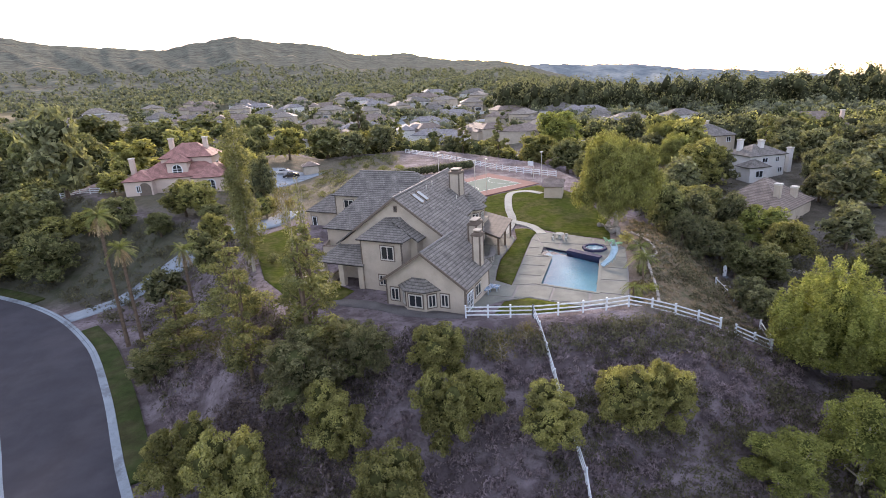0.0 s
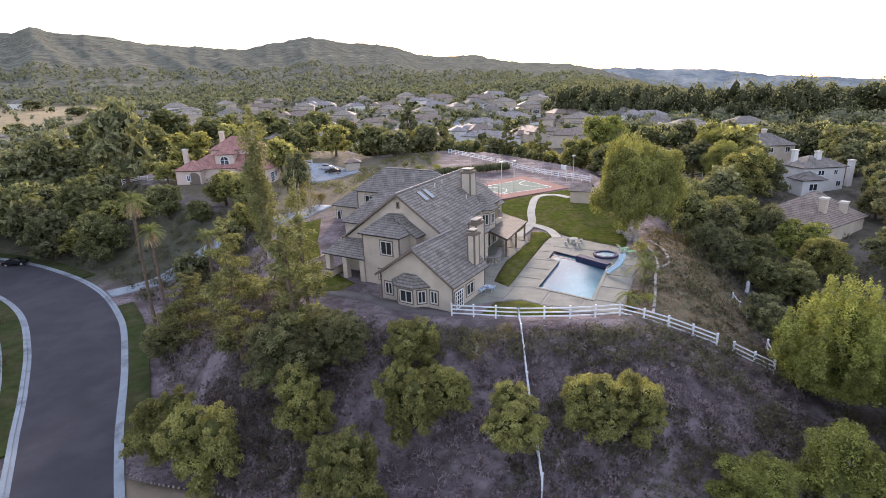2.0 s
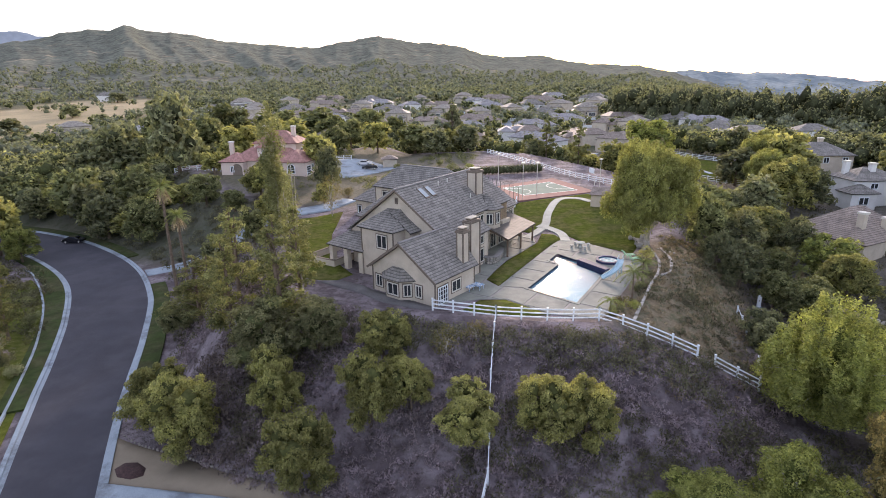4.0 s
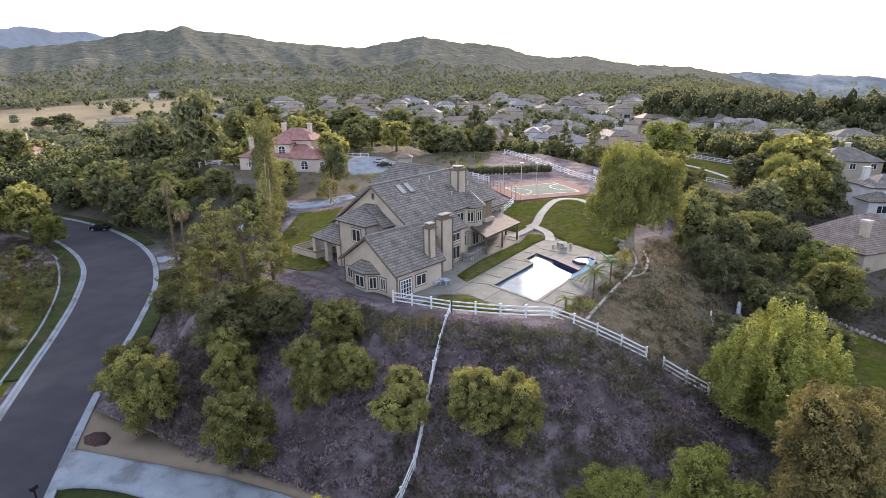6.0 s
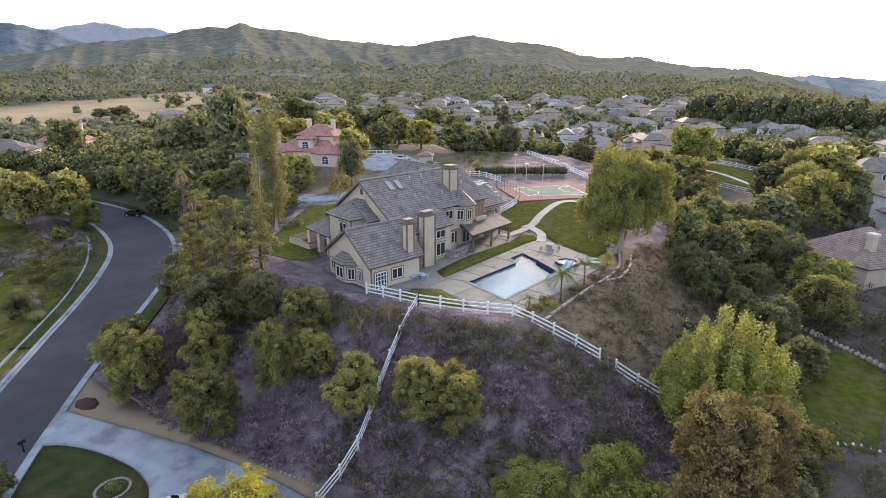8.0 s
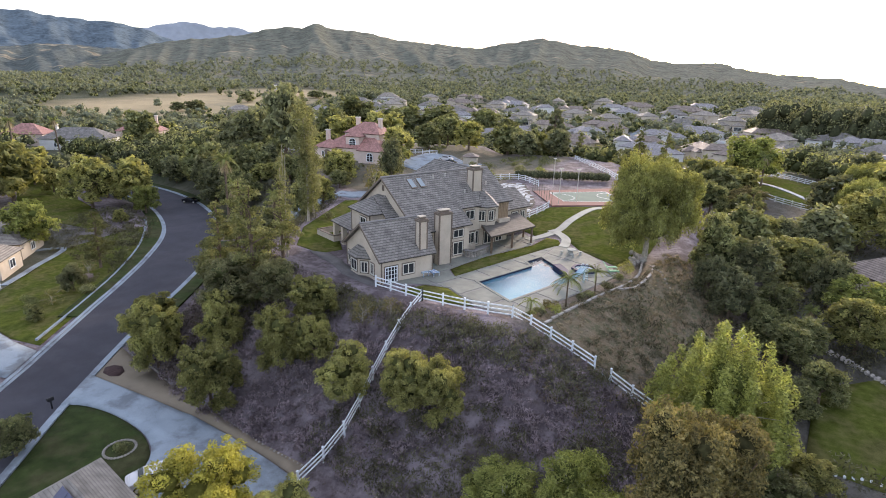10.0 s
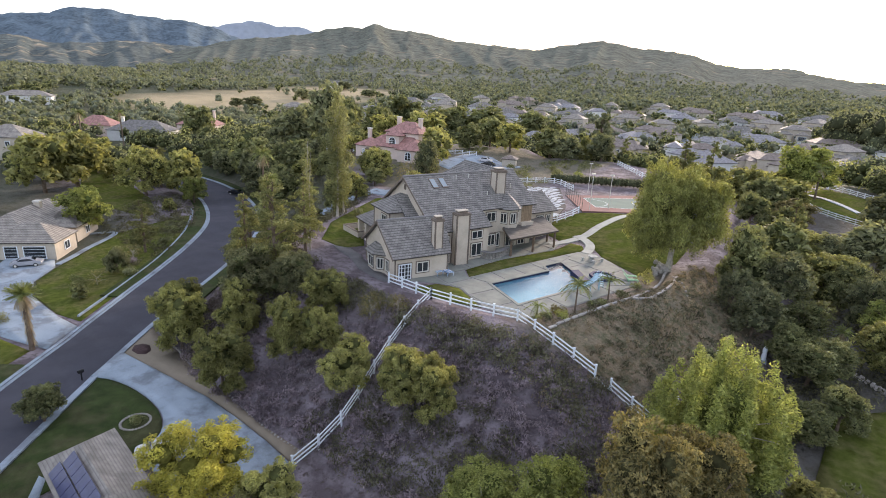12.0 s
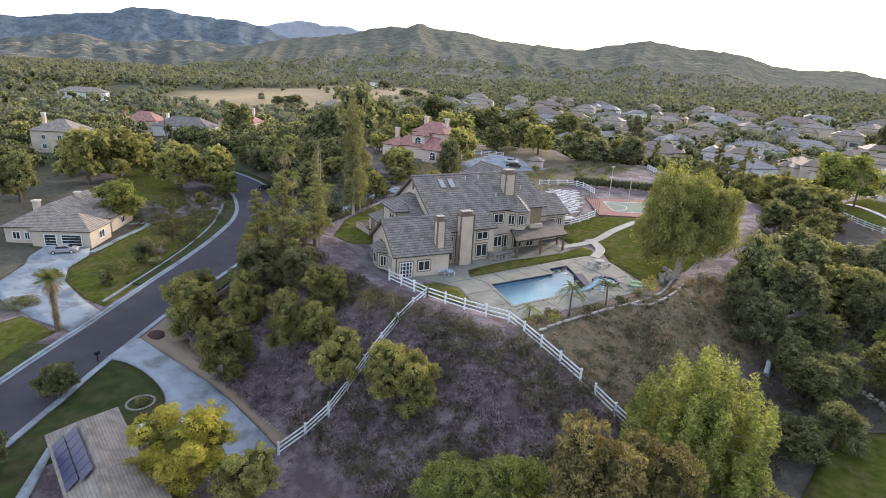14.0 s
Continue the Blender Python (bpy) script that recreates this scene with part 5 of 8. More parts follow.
# garden shed
SZ = gz(22, 101)
shed = thing("garden_shed", pose(22.0, 101.0, SZ, 0, 0, -17), "small cream garden shed with a brown shingle roof", "shed")
bm = bmesh.new()
box(bm, -1.7, 1.7, -2.0, 2.0, -0.5, 2.3)
part("wall", bm, M_STUCCO, shed)
roof_plane([(-2.0, -2.3, 2.2), (2.0, -2.3, 2.2), (2.0, 0.3, 3.3), (-2.0, 0.3, 3.3)], M_ROOF_BROWN, 0.1, "roof", shed)
roof_plane([(2.0, 2.3, 2.4), (-2.0, 2.3, 2.4), (-2.0, 0.3, 3.3), (2.0, 0.3, 3.3)], M_ROOF_BROWN, 0.1, "roof", shed)
# flagstones beside the court
FLAG = [(-14, 117), (-7, 121.5), (2.4, 103), (4.8, 92), (2.3, 92.2), (-6, 104)]
flag = thing("flagstone_terrace", pose(0, 0, gz(-4, 108)), "terrace of irregular pale flagstones with dark joints", "pavement", kind="structure")
bm = bmesh.new()
prism(bm, FLAG, -0.6, 0.06)
part("bed", bm, mat("dark joint soil", (0.075, 0.07, 0.06), 0.95, 0.2, 2, 14, 0.3), flag)
g = np.random.RandomState(9)
nxg, nyg = 16, 20
gp = {(i, j): (-16 + i * 1.45 + g.uniform(-0.5, 0.5), 91 + j * 1.65 + g.uniform(-0.55, 0.55)) for i in range(nxg) for j in range(nyg)}
M_FLAG = mat("pale flagstone", (0.32, 0.355, 0.38), 0.85, 0.1, 1.5, 12, 0.3, obj=0.18)
for i in range(nxg - 1):
    for j in range(nyg - 1):
        q = [gp[i, j], gp[i + 1, j], gp[i + 1, j + 1], gp[i, j + 1]]
        cx, cy = sum(p[0] for p in q) / 4, sum(p[1] for p in q) / 4
        if poly_dist(np.array([cx]), np.array([cy]), FLAG)[0] > -0.5:
            continue
        q6 = []
        for k in range(4):
            a, b = q[k], q[(k + 1) % 4]
            q6 += [(a[0] * 0.8 + b[0] * 0.2, a[1] * 0.8 + b[1] * 0.2), (a[0] * 0.2 + b[0] * 0.8, a[1] * 0.2 + b[1] * 0.8)]
        bm = bmesh.new()
        prism(bm, [(cx + (x - cx) * 0.83, cy + (y - cy) * 0.83) for x, y in q6], 0.0, 0.1)
        part("flagstone", bm, M_FLAG, flag)


def white_fence(pts, label, h=1.42, rails=(0.36, 0.8, 1.24), gap=2.45, group="white rail fences", smooth_line=True):
    if len(pts) > 2 and smooth_line:
        line = curve_line(pts, 0.4)
    else:
        line = np.concatenate([[np.array(a) + (np.array(b) - np.array(a)) * t for t in np.linspace(0, 1, 30)] for a, b in zip(pts, pts[1:])])
    s = np.concatenate([[0], np.cumsum(np.linalg.norm(np.diff(line, axis=0), axis=1))])
    n = max(1, round(s[-1] / gap))
    posts = [np.array([np.interp(s[-1] * i / n, s, line[:, k]) for k in (0, 1)]) for i in range(n + 1)]
    z = [gz(*p) for p in posts]
    for _ in range(3):
        z = [z[0]] + [0.25 * z[i - 1] + 0.5 * z[i] + 0.25 * z[i + 1] for i in range(1, len(z) - 1)] + [z[-1]] if len(z) > 2 else z
    f = thing("fence", pose(posts[0][0], posts[0][1], z[0]), label, "fence", group)
    o = Vector((posts[0][0], posts[0][1], z[0]))
    for p, h0 in zip(posts, z):
        bm = bmesh.new()
        x, y = p - posts[0]
        box(bm, x - 0.08, x + 0.08, y - 0.08, y + 0.08, h0 - o.z - 0.7, h0 - o.z + h)
        box(bm, x - 0.1, x + 0.1, y - 0.1, y + 0.1, h0 - o.z + h, h0 - o.z + h + 0.05)
        part("post", bm, M_WHITE, f)
    for a, b, za, zb in zip(posts, posts[1:], z, z[1:]):
        for hh in rails:
            bm = bmesh.new()
            d = Vector((b[0] - a[0], b[1] - a[1], zb - za))
            m = Matrix.Translation(Vector((a[0], a[1], za + hh)) - o) @ d.to_track_quat("X", "Z").to_matrix().to_4x4()
            box(bm, 0, d.length, -0.03, 0.03, -0.065, 0.065, m)
            part("rail", bm, M_WHITE, f)
    return f


white_fence([(2.0, 50.6), (8.9, 49.9)], "white three rail fence along the pool terrace")
white_fence([(8.9, 49.9), (14.5, 50.2), (19.2, 51.2)], "white three rail fence along the pool terrace")
white_fence([(19.2, 51.2), (22.5, 50.4), (25.5, 50.0), (28.4, 49.8)], "white three rail fence running down the dry slope")
white_fence([(30.0, 49.7), (32.0, 49.7), (34.2, 49.9)], "white three rail fence at the foot of the dry slope")
white_fence([(34.8, 51.2), (35.2, 53.8)], "short two rail end of a white fence in the scrub", 1.3, (0.5, 1.1), 2.4)
white_fence([(28.4, 49.8), (30.0, 49.7)], "broken low rail in a gap of the white fence", 0.35, (0.2,), 1.6)
white_fence([(8.9, 49.9), (9.6, 41), (10.4, 34), (9.6, 29.4)], "white three rail fence running straight down the hillside")
white_fence([(36.6, 66.5), (36.2, 61.2)], "thin white single rail fence at the edge of the bank", 1.0, (0.8,), 2.6)
white_fence([(-10.5, 174), (5.2, 150.5)], "long white rail fence on the upper slope")
white_fence([(5.2, 150.5), (15.9, 132), (26.4, 119)], "long white rail fence behind the court")
white_fence([(-17, 119.5), (-10.6, 126.1), (-3.3, 120.3)], "white rail fence round the flagstone terrace")
white_fence([(2.0, 91), (4.5, 90.3), (6.0, 96.5), (6.2, 100)], "white rail fence beside the flagstone terrace")
white_fence([(-48, 150), (-56, 146), (-62, 142)], "white rail fence by the motor court")
white_fence([(-72.5, 124.5), (-90, 125.5)], "white rail fence beside the pink house")
white_fence([(43, 105), (50, 101)], "white rail fence among dark trees")
white_fence([(39.5, 160.5), (45.2, 150), (57, 138.7)], "long white rail fence along a green paddock")
white_fence([(43, 187.5), (48.9, 180.5), (56.7, 171), (66, 162.5)], "long white rail fence along a green paddock")
white_fence([(15.6, 212.1), (25.5, 198.5)], "white rail fence beside the paved yard")
# clipped hedge behind the court
hg = np.array([(-11.5, 128.5), (8.2, 137.6)])
hc = np.array([hg[0] + (hg[1] - hg[0]) * t for t in np.linspace(0, 1, 24)])

# ---- lower property by the street ----
lawn_edge = [tuple(q) for q in curve_line([(-19.2, 25.2), (-17.6, 26.3), (-14.6, 27.0), (-10.9, 27.1), (-7.4, 26.7), (-4.6, 25.6), (-3.0, 24.0), (-2.5, 22.2)], 0.8)]
patch("driveway", [(-22.5, 29.9)] + lawn_edge + [(4, 21.6), (8.7, 25.5), (8.9, 29.6), (5, 30.1), (0, 30.5), (-6, 30.7), (-12, 30.5), (-18, 30.2)], M_CONCRETE, 0.3, "pale stained concrete driveway", "driveway", 2)
patch("granite_path", [(-26.4, 35.6), (-22.7, 30.1), (-18, 30.4), (-12, 30.7), (-6, 30.9), (0, 30.7), (5, 30.3), (9, 29.8), (9.2, 31.0), (3, 31.2), (-4, 31.9), (-12.5, 32.9), (-18, 34.2), (-23.5, 35)], M_GRANITE, 0.16, "tan decomposed granite strip beside the driveway", "path", 2)
patch("lawn", [(x - 0.05, y - 0.12) for x, y in lawn_edge] + [(-3.6, 20.5), (-3.6, 14.5), (3, 12), (3, 2), (-1.9, 5.8), (-6.7, 11.4), (-11.4, 17), (-15.2, 21.3), (-18.7, 25.0)], M_LAWN_SHADED, 0.1, "shade darkened front lawn by the driveway", "lawn", 2)
patch("mulch_bed", [(-23.0, 31.7), (-22.0, 30.9), (-20.6, 30.9), (-19.8, 31.5), (-20.3, 32.4), (-21.6, 32.9), (-22.7, 32.6)], mat("dark red mulch", (0.055, 0.032, 0.03), 0.95, 0.3, 4, 20, 0.8), 0.2, "oval bed of dark red mulch", "flower bed", 1)
edge = thing("rock_edging", pose(0, 0, 0), "line of grey stones edging the foot of the slope", "edging")
g = np.random.RandomState(21)
for x, y in curve_line([(-26.6, 36.3), (-23.5, 35.2), (-18, 34.4), (-12.5, 33.1), (-4, 32.1), (3, 31.2), (8.6, 30.9)], 0.5):
    bm = bmesh.new()
    k = g.uniform(0.09, 0.17)
    bmesh.ops.create_icosphere(bm, subdivisions=1, radius=k, matrix=Matrix.LocRotScale((x, y, gz(x, y) + 0.1), Euler(g.uniform(0, 3, 3)), (1.2, 0.9, 0.8)))
    part("stone", bm, M_ROCK, edge)
edge2 = thing("garden_wall", pose(0, 0, 0), "low wall of long pale stones round the planted bed by the pool", "wall")
M_PALESTONE = mat("pale weathered stone", (0.36, 0.335, 0.3), 0.9, 0.15, 2, 14, 0.5, obj=0.2)
for line, zoff in (([(22.6, 51.6), (23.9, 56.0), (25.6, 62.2), (26.9, 66.2), (27.9, 72.5), (27.2, 80)], 0.12), ([(26.6, 65.2), (28.3, 66.6), (29.3, 72), (29.0, 78.2)], 0.08)):
    pts = curve_line(line, 0.95)
    for (x0, y0), (x1, y1) in zip(pts, pts[1:]):
        x, y = (x0 + x1) / 2, (y0 + y1) / 2
        for k in range(1):
            bm = bmesh.new()
            bmesh.ops.create_cube(bm, size=1, matrix=Matrix.LocRotScale((x, y, gz(x, y) + zoff + k * 0.2), Euler((0, 0, math.atan2(y1 - y0, x1 - x0) + g.uniform(-0.06, 0.06))), (g.uniform(0.9, 1.08), g.uniform(0.26, 0.34), g.uniform(0.2, 0.27))))
            bmesh.ops.bevel(bm, geom=bm.edges[:], offset=0.04, segments=1, affect="EDGES")
            part("stone", bm, M_PALESTONE, edge2)
boulders = thing("rock_pile", pose(0, 0, 0), "pile of grey boulders beside the big weeping tree", "rocks")
for i in range(34):
    x, y = 26.6 + g.normal() * 0.7, 80.3 + g.normal() * 1.3
    bm = bmesh.new()
    bmesh.ops.create_icosphere(bm, subdivisions=2, radius=g.uniform(0.2, 0.45), matrix=Matrix.LocRotScale((x, y, gz(x, y) + 0.12 + g.uniform(0, 0.35)), Euler(g.uniform(0, 3, 3)), (1.2, 0.9, 0.75)))
    for v in bm.verts:
        v.co += Vector(noise.noise_vector(v.co * 2.3)) * 0.12
    part("boulder", bm, M_ROCK, boulders)
low_wall = thing("low_stone_wall", pose(0, 0, 0), "low pale stone wall along the lawn in the gully", "wall")
for x, y in curve_line([(48.6, 76.2), (51.2, 74.2), (54, 71.0), (57, 67.5)], 0.6):
    bm = bmesh.new()
    bmesh.ops.create_icosphere(bm, subdivisions=1, radius=g.uniform(0.3, 0.42), matrix=Matrix.LocRotScale((x, y, gz(x, y) + 0.2), Euler(g.uniform(0, 3, 3)), (1.2, 0.9, 0.9)))
    part("stone", bm, M_PALESTONE, low_wall)
border = thing("stone_border", pose(0, 0, 0), "line of small white stones on the lawn in the gully", "stones")
for i in range(14):
    x, y = 45.6 + i * 0.62, 52.6 + 0.25 * math.sin(i * 0.9)
    bm = bmesh.new()
    bmesh.ops.create_icosphere(bm, subdivisions=1, radius=0.16, matrix=Matrix.LocRotScale((x, y, gz(x, y) + 0.17), Euler(g.uniform(0, 3, 3)), (1.3, 0.9, 0.7)))
    part("stone", bm, M_WHITE, border)
gpost = thing("garden_post", pose(40.8, 72.1, gz(40.8, 72.1)), "pale rounded garden post among dark shrubs", "post")
bm = bmesh.new()
tube(bm, [(0, 0, -0.2), (0, 0, 0.9), (0, 0, 1.5), (0, 0, 1.75), (0, 0, 1.85)], [0.28, 0.26, 0.26, 0.18, 0.05], 12)
part("shaft", bm, M_WHITE, gpost)
bm = bmesh.new()
box(bm, -0.4, 0.4, -0.4, 0.4, -0.3, 0.14)
part("base", bm, M_CONCRETE, gpost)
steps = thing("stepping_stones", pose(0, 0, 0), "row of small pale stepping stones on the dry slope", "stones")
for i in range(9):
    x, y = 28.6 + i * 0.42, 78 - i * 0.75
    bm = bmesh.new()
    bmesh.ops.create_cone(bm, cap_ends=True, segments=8, radius1=0.16, radius2=0.13, depth=0.14, matrix=pose(x, y, gz(x, y) + 0.06))
    part("stone", bm, M_PALESTONE, steps)
planter = thing("stone_ring", pose(-7.3, 24.3, gz(-7.3, 24.3)), "ring of pale stones round a small planting in the lawn", "planter")
for k in range(30):
    bm = bmesh.new()
    bmesh.ops.create_icosphere(bm, subdivisions=1, radius=0.15, matrix=pose(1.3 * math.cos(k * 0.20944), 1.3 * math.sin(k * 0.20944), 0.12))
    part("stone", bm, M_ROCK, planter)
mailbox = thing("mailbox", pose(-19.3, 24.4, gz(-19.3, 24.4)), "black mailbox on a post at the kerb", "mailbox")
M_BLACK = mat("black paint", (0.02, 0.02, 0.022), 0.4, 0.1, 3, 10, 0)
bm = bmesh.new()
box(bm, -0.06, 0.06, -0.06, 0.06, -0.2, 1.05)
part("post", bm, M_BLACK, mailbox)
bm = bmesh.new()
box(bm, -0.14, 0.14, -0.28, 0.28, 1.05, 1.3)
tube(bm, [(0, -0.28, 1.3), (0, 0.28, 1.3)], [0.14, 0.14], 10)
part("box", bm, M_BLACK, mailbox)


def car(x, y, turn, paint, label):
    c = thing("car", pose(x, y, gz(x, y) + 0.12, 0, 0, turn), label, "car")
    prof = [(-2.2, 0.35), (-2.25, 0.75), (-1.9, 0.95), (-1.35, 1.0), (-0.75, 1.42), (0.75, 1.46), (1.45, 1.02), (2.1, 0.92), (2.25, 0.6), (2.2, 0.32)]
    bm = bmesh.new()
    lo = [bm.verts.new((px, -0.88 if pz < 1.2 else -0.66, pz)) for px, pz in prof]
    hi = [bm.verts.new((px, 0.88 if pz < 1.2 else 0.66, pz)) for px, pz in prof]
    bm.faces.new(lo[::-1])
    bm.faces.new(hi)
    for i in range(len(prof)):
        j = (i + 1) % len(prof)
        bm.faces.new((lo[i], lo[j], hi[j], hi[i]))
    bmesh.ops.bevel(bm, geom=bm.edges[:], offset=0.06, segments=2, affect="EDGES")
    part("body", bm, paint, c)
    for pts in ([(-1.22, -0.7, 1.1), (-1.22, 0.7, 1.1), (-0.8, 0.58, 1.4), (-0.8, -0.58, 1.4)], [(1.35, -0.7, 1.1), (1.35, 0.7, 1.1), (0.82, 0.58, 1.42), (0.82, -0.58, 1.42)]):
        s = 0.05 if pts[0][0] > 0 else -0.05
        bm = bmesh.new()
        bm.faces.new([bm.verts.new((q[0] + s, q[1], q[2] + 0.05)) for q in pts])
        bmesh.ops.solidify(bm, geom=bm.faces[:], thickness=0.02)
        part("windscreen", bm, M_GLASS, c)
    for sy in (-1, 1):
        bm = bmesh.new()
        bm.faces.new([bm.verts.new(q) for q in ((-1.1, sy * 0.86, 1.03), (1.2, sy * 0.86, 1.03), (0.7, sy * 0.7, 1.4), (-0.7, sy * 0.7, 1.38))])
        bmesh.ops.solidify(bm, geom=bm.faces[:], thickness=0.03)
        part("side_window", bm, M_GLASS, c)
        for sx in (-1.4, 1.4):
            bm = bmesh.new()
            bmesh.ops.create_cone(bm, cap_ends=True, segments=18, radius1=0.33, radius2=0.33, depth=0.22, matrix=pose(sx, sy * 0.82, 0.33, 90))
            wh = part("wheel", bm, M_BLACK, c)
            bm = bmesh.new()
            bmesh.ops.create_cone(bm, cap_ends=True, segments=14, radius1=0.2, radius2=0.2, depth=0.24, matrix=pose(sx, sy * 0.82, 0.33, 90))
            part("rim", bm, M_LIGHTTRIM, wh)
        bm = bmesh.new()
        box(bm, 2.18, 2.27, sy * 0.68 - 0.14, sy * 0.68 + 0.14, 0.66, 0.8)
        part("headlight", bm, M_LIGHTTRIM, c)
    return c


def paint_mat(name, col):
    m = mat(name, col, 0.25, 0.03, 1, 8, 0, spec=0.6)
    m.node_tree.nodes["Principled BSDF"].inputs["Coat Weight"].default_value = 0.6
    return m


P_DARK, P_WHITE, P_SILVER = paint_mat("dark car paint", (0.015, 0.016, 0.02)), paint_mat("white car paint", (0.6, 0.61, 0.62)), paint_mat("silver car paint", (0.32, 0.33, 0.35))
car(-92.5, 93.2, 200, P_DARK, "dark parked car at the kerb of the street")
car(-64.5, 34, 60, P_SILVER, "silver car parked on a neighbour's driveway")
car(-0.6, 23.5, 60, P_WHITE, "white car parked on the concrete driveway")
car(-43, 147, 10, P_WHITE, "white car parked on the motor court")
car(-40, 144, 15, P_DARK, "dark pickup parked on the motor court")

# ---- neighbours' houses ----


def block_house(x, y, z, rz, w, d, h, rise, walls, roof, label, along="a", wings=(), chimneys=(), wins=(), doors=(), group=""):
    """A house of one main block and wings, with hipped roofs, windows, doors and chimneys."""
    ob = thing("house", pose(x, y, z, 0, 0, rz), label, "house", group)
    wall_block(rect(-w / 2, w / 2, -d / 2, d / 2), -2, h, "wall", walls, ob)
    hip(-w / 2, w / 2, -d / 2, d / 2, h, rise, along, None, 0.5, roof, ob)
    for a0, a1, b0, b1, hh, rr, al in wings:
        wall_block(rect(a0, a1, b0, b1), -2, hh, "wall", walls, ob)
        hip(a0, a1, b0, b1, hh, rr, al, None, 0.45, roof, ob)
    for a, b, z0, z1 in chimneys:
        bm = bmesh.new()
        box(bm, a - 0.5, a + 0.5, b - 0.5, b + 0.5, z0, z1)
        ch = part("chimney", bm, walls, ob)
        bm = bmesh.new()
        box(bm, a - 0.62, a + 0.62, b - 0.62, b + 0.62, z1, z1 + 0.3)
        part("cap", bm, M_LIGHTTRIM, ch)
    for a, b, zz, ww, hh, tn in wins:
        window(a, b, zz, ww, hh, tn, ob, surround=False, frame=M_WHITE)
    for a, b, ww, hh, tn in doors:
        window(a, b, hh / 2, ww, hh, tn, ob, bars=0, rows=4, name="garage_door", frame=M_WHITE, surround=False)
    return ob


M_PINK = mat("pale pink stucco", (0.56, 0.46, 0.4), 0.9, 0.06, 0.7, 25, 0.2)
M_PALE = mat("pale grey stucco", (0.62, 0.62, 0.6), 0.9, 0.06, 0.7, 25, 0.2)
# the pink house: large hipped roof, dormers, arched porch, chimneys
PZ = gz(-60, 128)
pk = block_house(-60.5, 128.5, PZ, 5, 19, 13, 3.4, 4.4, M_PINK, M_ROOF_RED, "pink stucco house with a red tile roof, dormers and chimneys", "a",
                 wings=((-4.5, 7.0, -2.5, 5.5, 7.3, 3.0, "a"), (-2.2, 2.3, -5.6, -1, 6.6, 1.8, "b"), (4.5, 12, -9.5, -1, 3.4, 2.7, "b"), (-11, -5, -8.5, -2, 3.3, 2.1, "b")),
                 chimneys=((-11.6, -1, -1, 7.4), (-3.2, 2.5, 7, 11.2), (5.0, 1.5, 7, 11.2)),
                 wins=((-8, -8.52, 1.5, 1.0, 1.6, -90), (12.02, -5, 1.6, 1.5, 1.8, 0), (7.02, 1, 5.2, 1.3, 1.2, 0), (5.2, -2.52, 5.3, 1.1, 1.1, -90)),
                 doors=((12.02, -7.6, 2.6, 2.4, 0),))


def arch(x, y, z0, hw, hs, material, name, label):
    """A shallow arched panel on the front of the pink house."""
    line = [(-hw, 0.0), (-hw, hs)] + [(-hw * math.cos(radians(a)), hs + hw * 0.95 * math.sin(radians(a))) for a in range(15, 180, 15)] + [(hw, hs), (hw, 0.0)]
    bm = bmesh.new()
    f = [bm.verts.new((x + a, y - 0.06, z0 + z)) for a, z in line]
    bk = [bm.verts.new((x + a, y + 0.03, z0 + z)) for a, z in line]
    bm.faces.new(f)
    bm.faces.new(bk[::-1])
    for i in range(len(line)):
        bm.faces.new((f[i], f[(i + 1) % len(line)], bk[(i + 1) % len(line)], bk[i]))
    return part(name, bm, material, pk, label)


# a flat dark panel paints the shade of the porch opening
arch(-6.6, -8.5, 0.0, 1.3, 1.6, M_TRIM, "porch_shade_panel", "dark arched panel in place of a shaded porch opening")
for ax, ay, z0, hw, hs in ((0.05, -5.6, 4.0, 0.95, 1.1), (8.2, -9.5, 0.7, 0.85, 1.3)):
    arch(ax, ay, z0 - 0.12, hw + 0.22, hs + 0.06, M_WHITE, "window_surround", "white arched window surround")
    win = arch(ax, ay - 0.06, z0, hw, hs, M_GLASS, "arched_window", "dark arched window")
    bm = bmesh.new()
    box(bm, ax - 0.05, ax + 0.05, ay - 0.2, ay - 0.1, z0, z0 + hs + hw * 0.9)
    box(bm, ax - hw, ax + hw, ay - 0.19, ay - 0.11, z0 + hs - 0.05, z0 + hs + 0.05)
    box(bm, ax - hw, ax + hw, ay - 0.19, ay - 0.11, z0 + hs * 0.5 - 0.04, z0 + hs * 0.5 + 0.04)
    part("glazing_bar", bm, M_WHITE, win)
patch("driveway", [(-48, 126), (-42, 127.5), (-34, 143), (-31, 150), (-45, 155), (-52, 149)], M_CONCRETE, 0.1, "pale concrete motor court beside the pink house", "driveway", 3)
patch("driveway", [(-61.8, 79.5), (-58, 82.8), (-52, 86.5), (-47, 89), (-40, 90.5), (-34, 97), (-31, 103), (-26.5, 101), (-29, 93), (-34.5, 88), (-41, 85.5), (-49, 84.2), (-55, 81), (-59, 77)], M_CONCRETE, 0.18, "pale concrete driveway climbing from the street", "driveway", 2)
block_house(-36, 150, gz(-36, 150), 20, 4, 3.5, 2.4, 1.1, M_STUCCO, M_ROOF_BROWN, "small shed with a brown roof by the motor court")
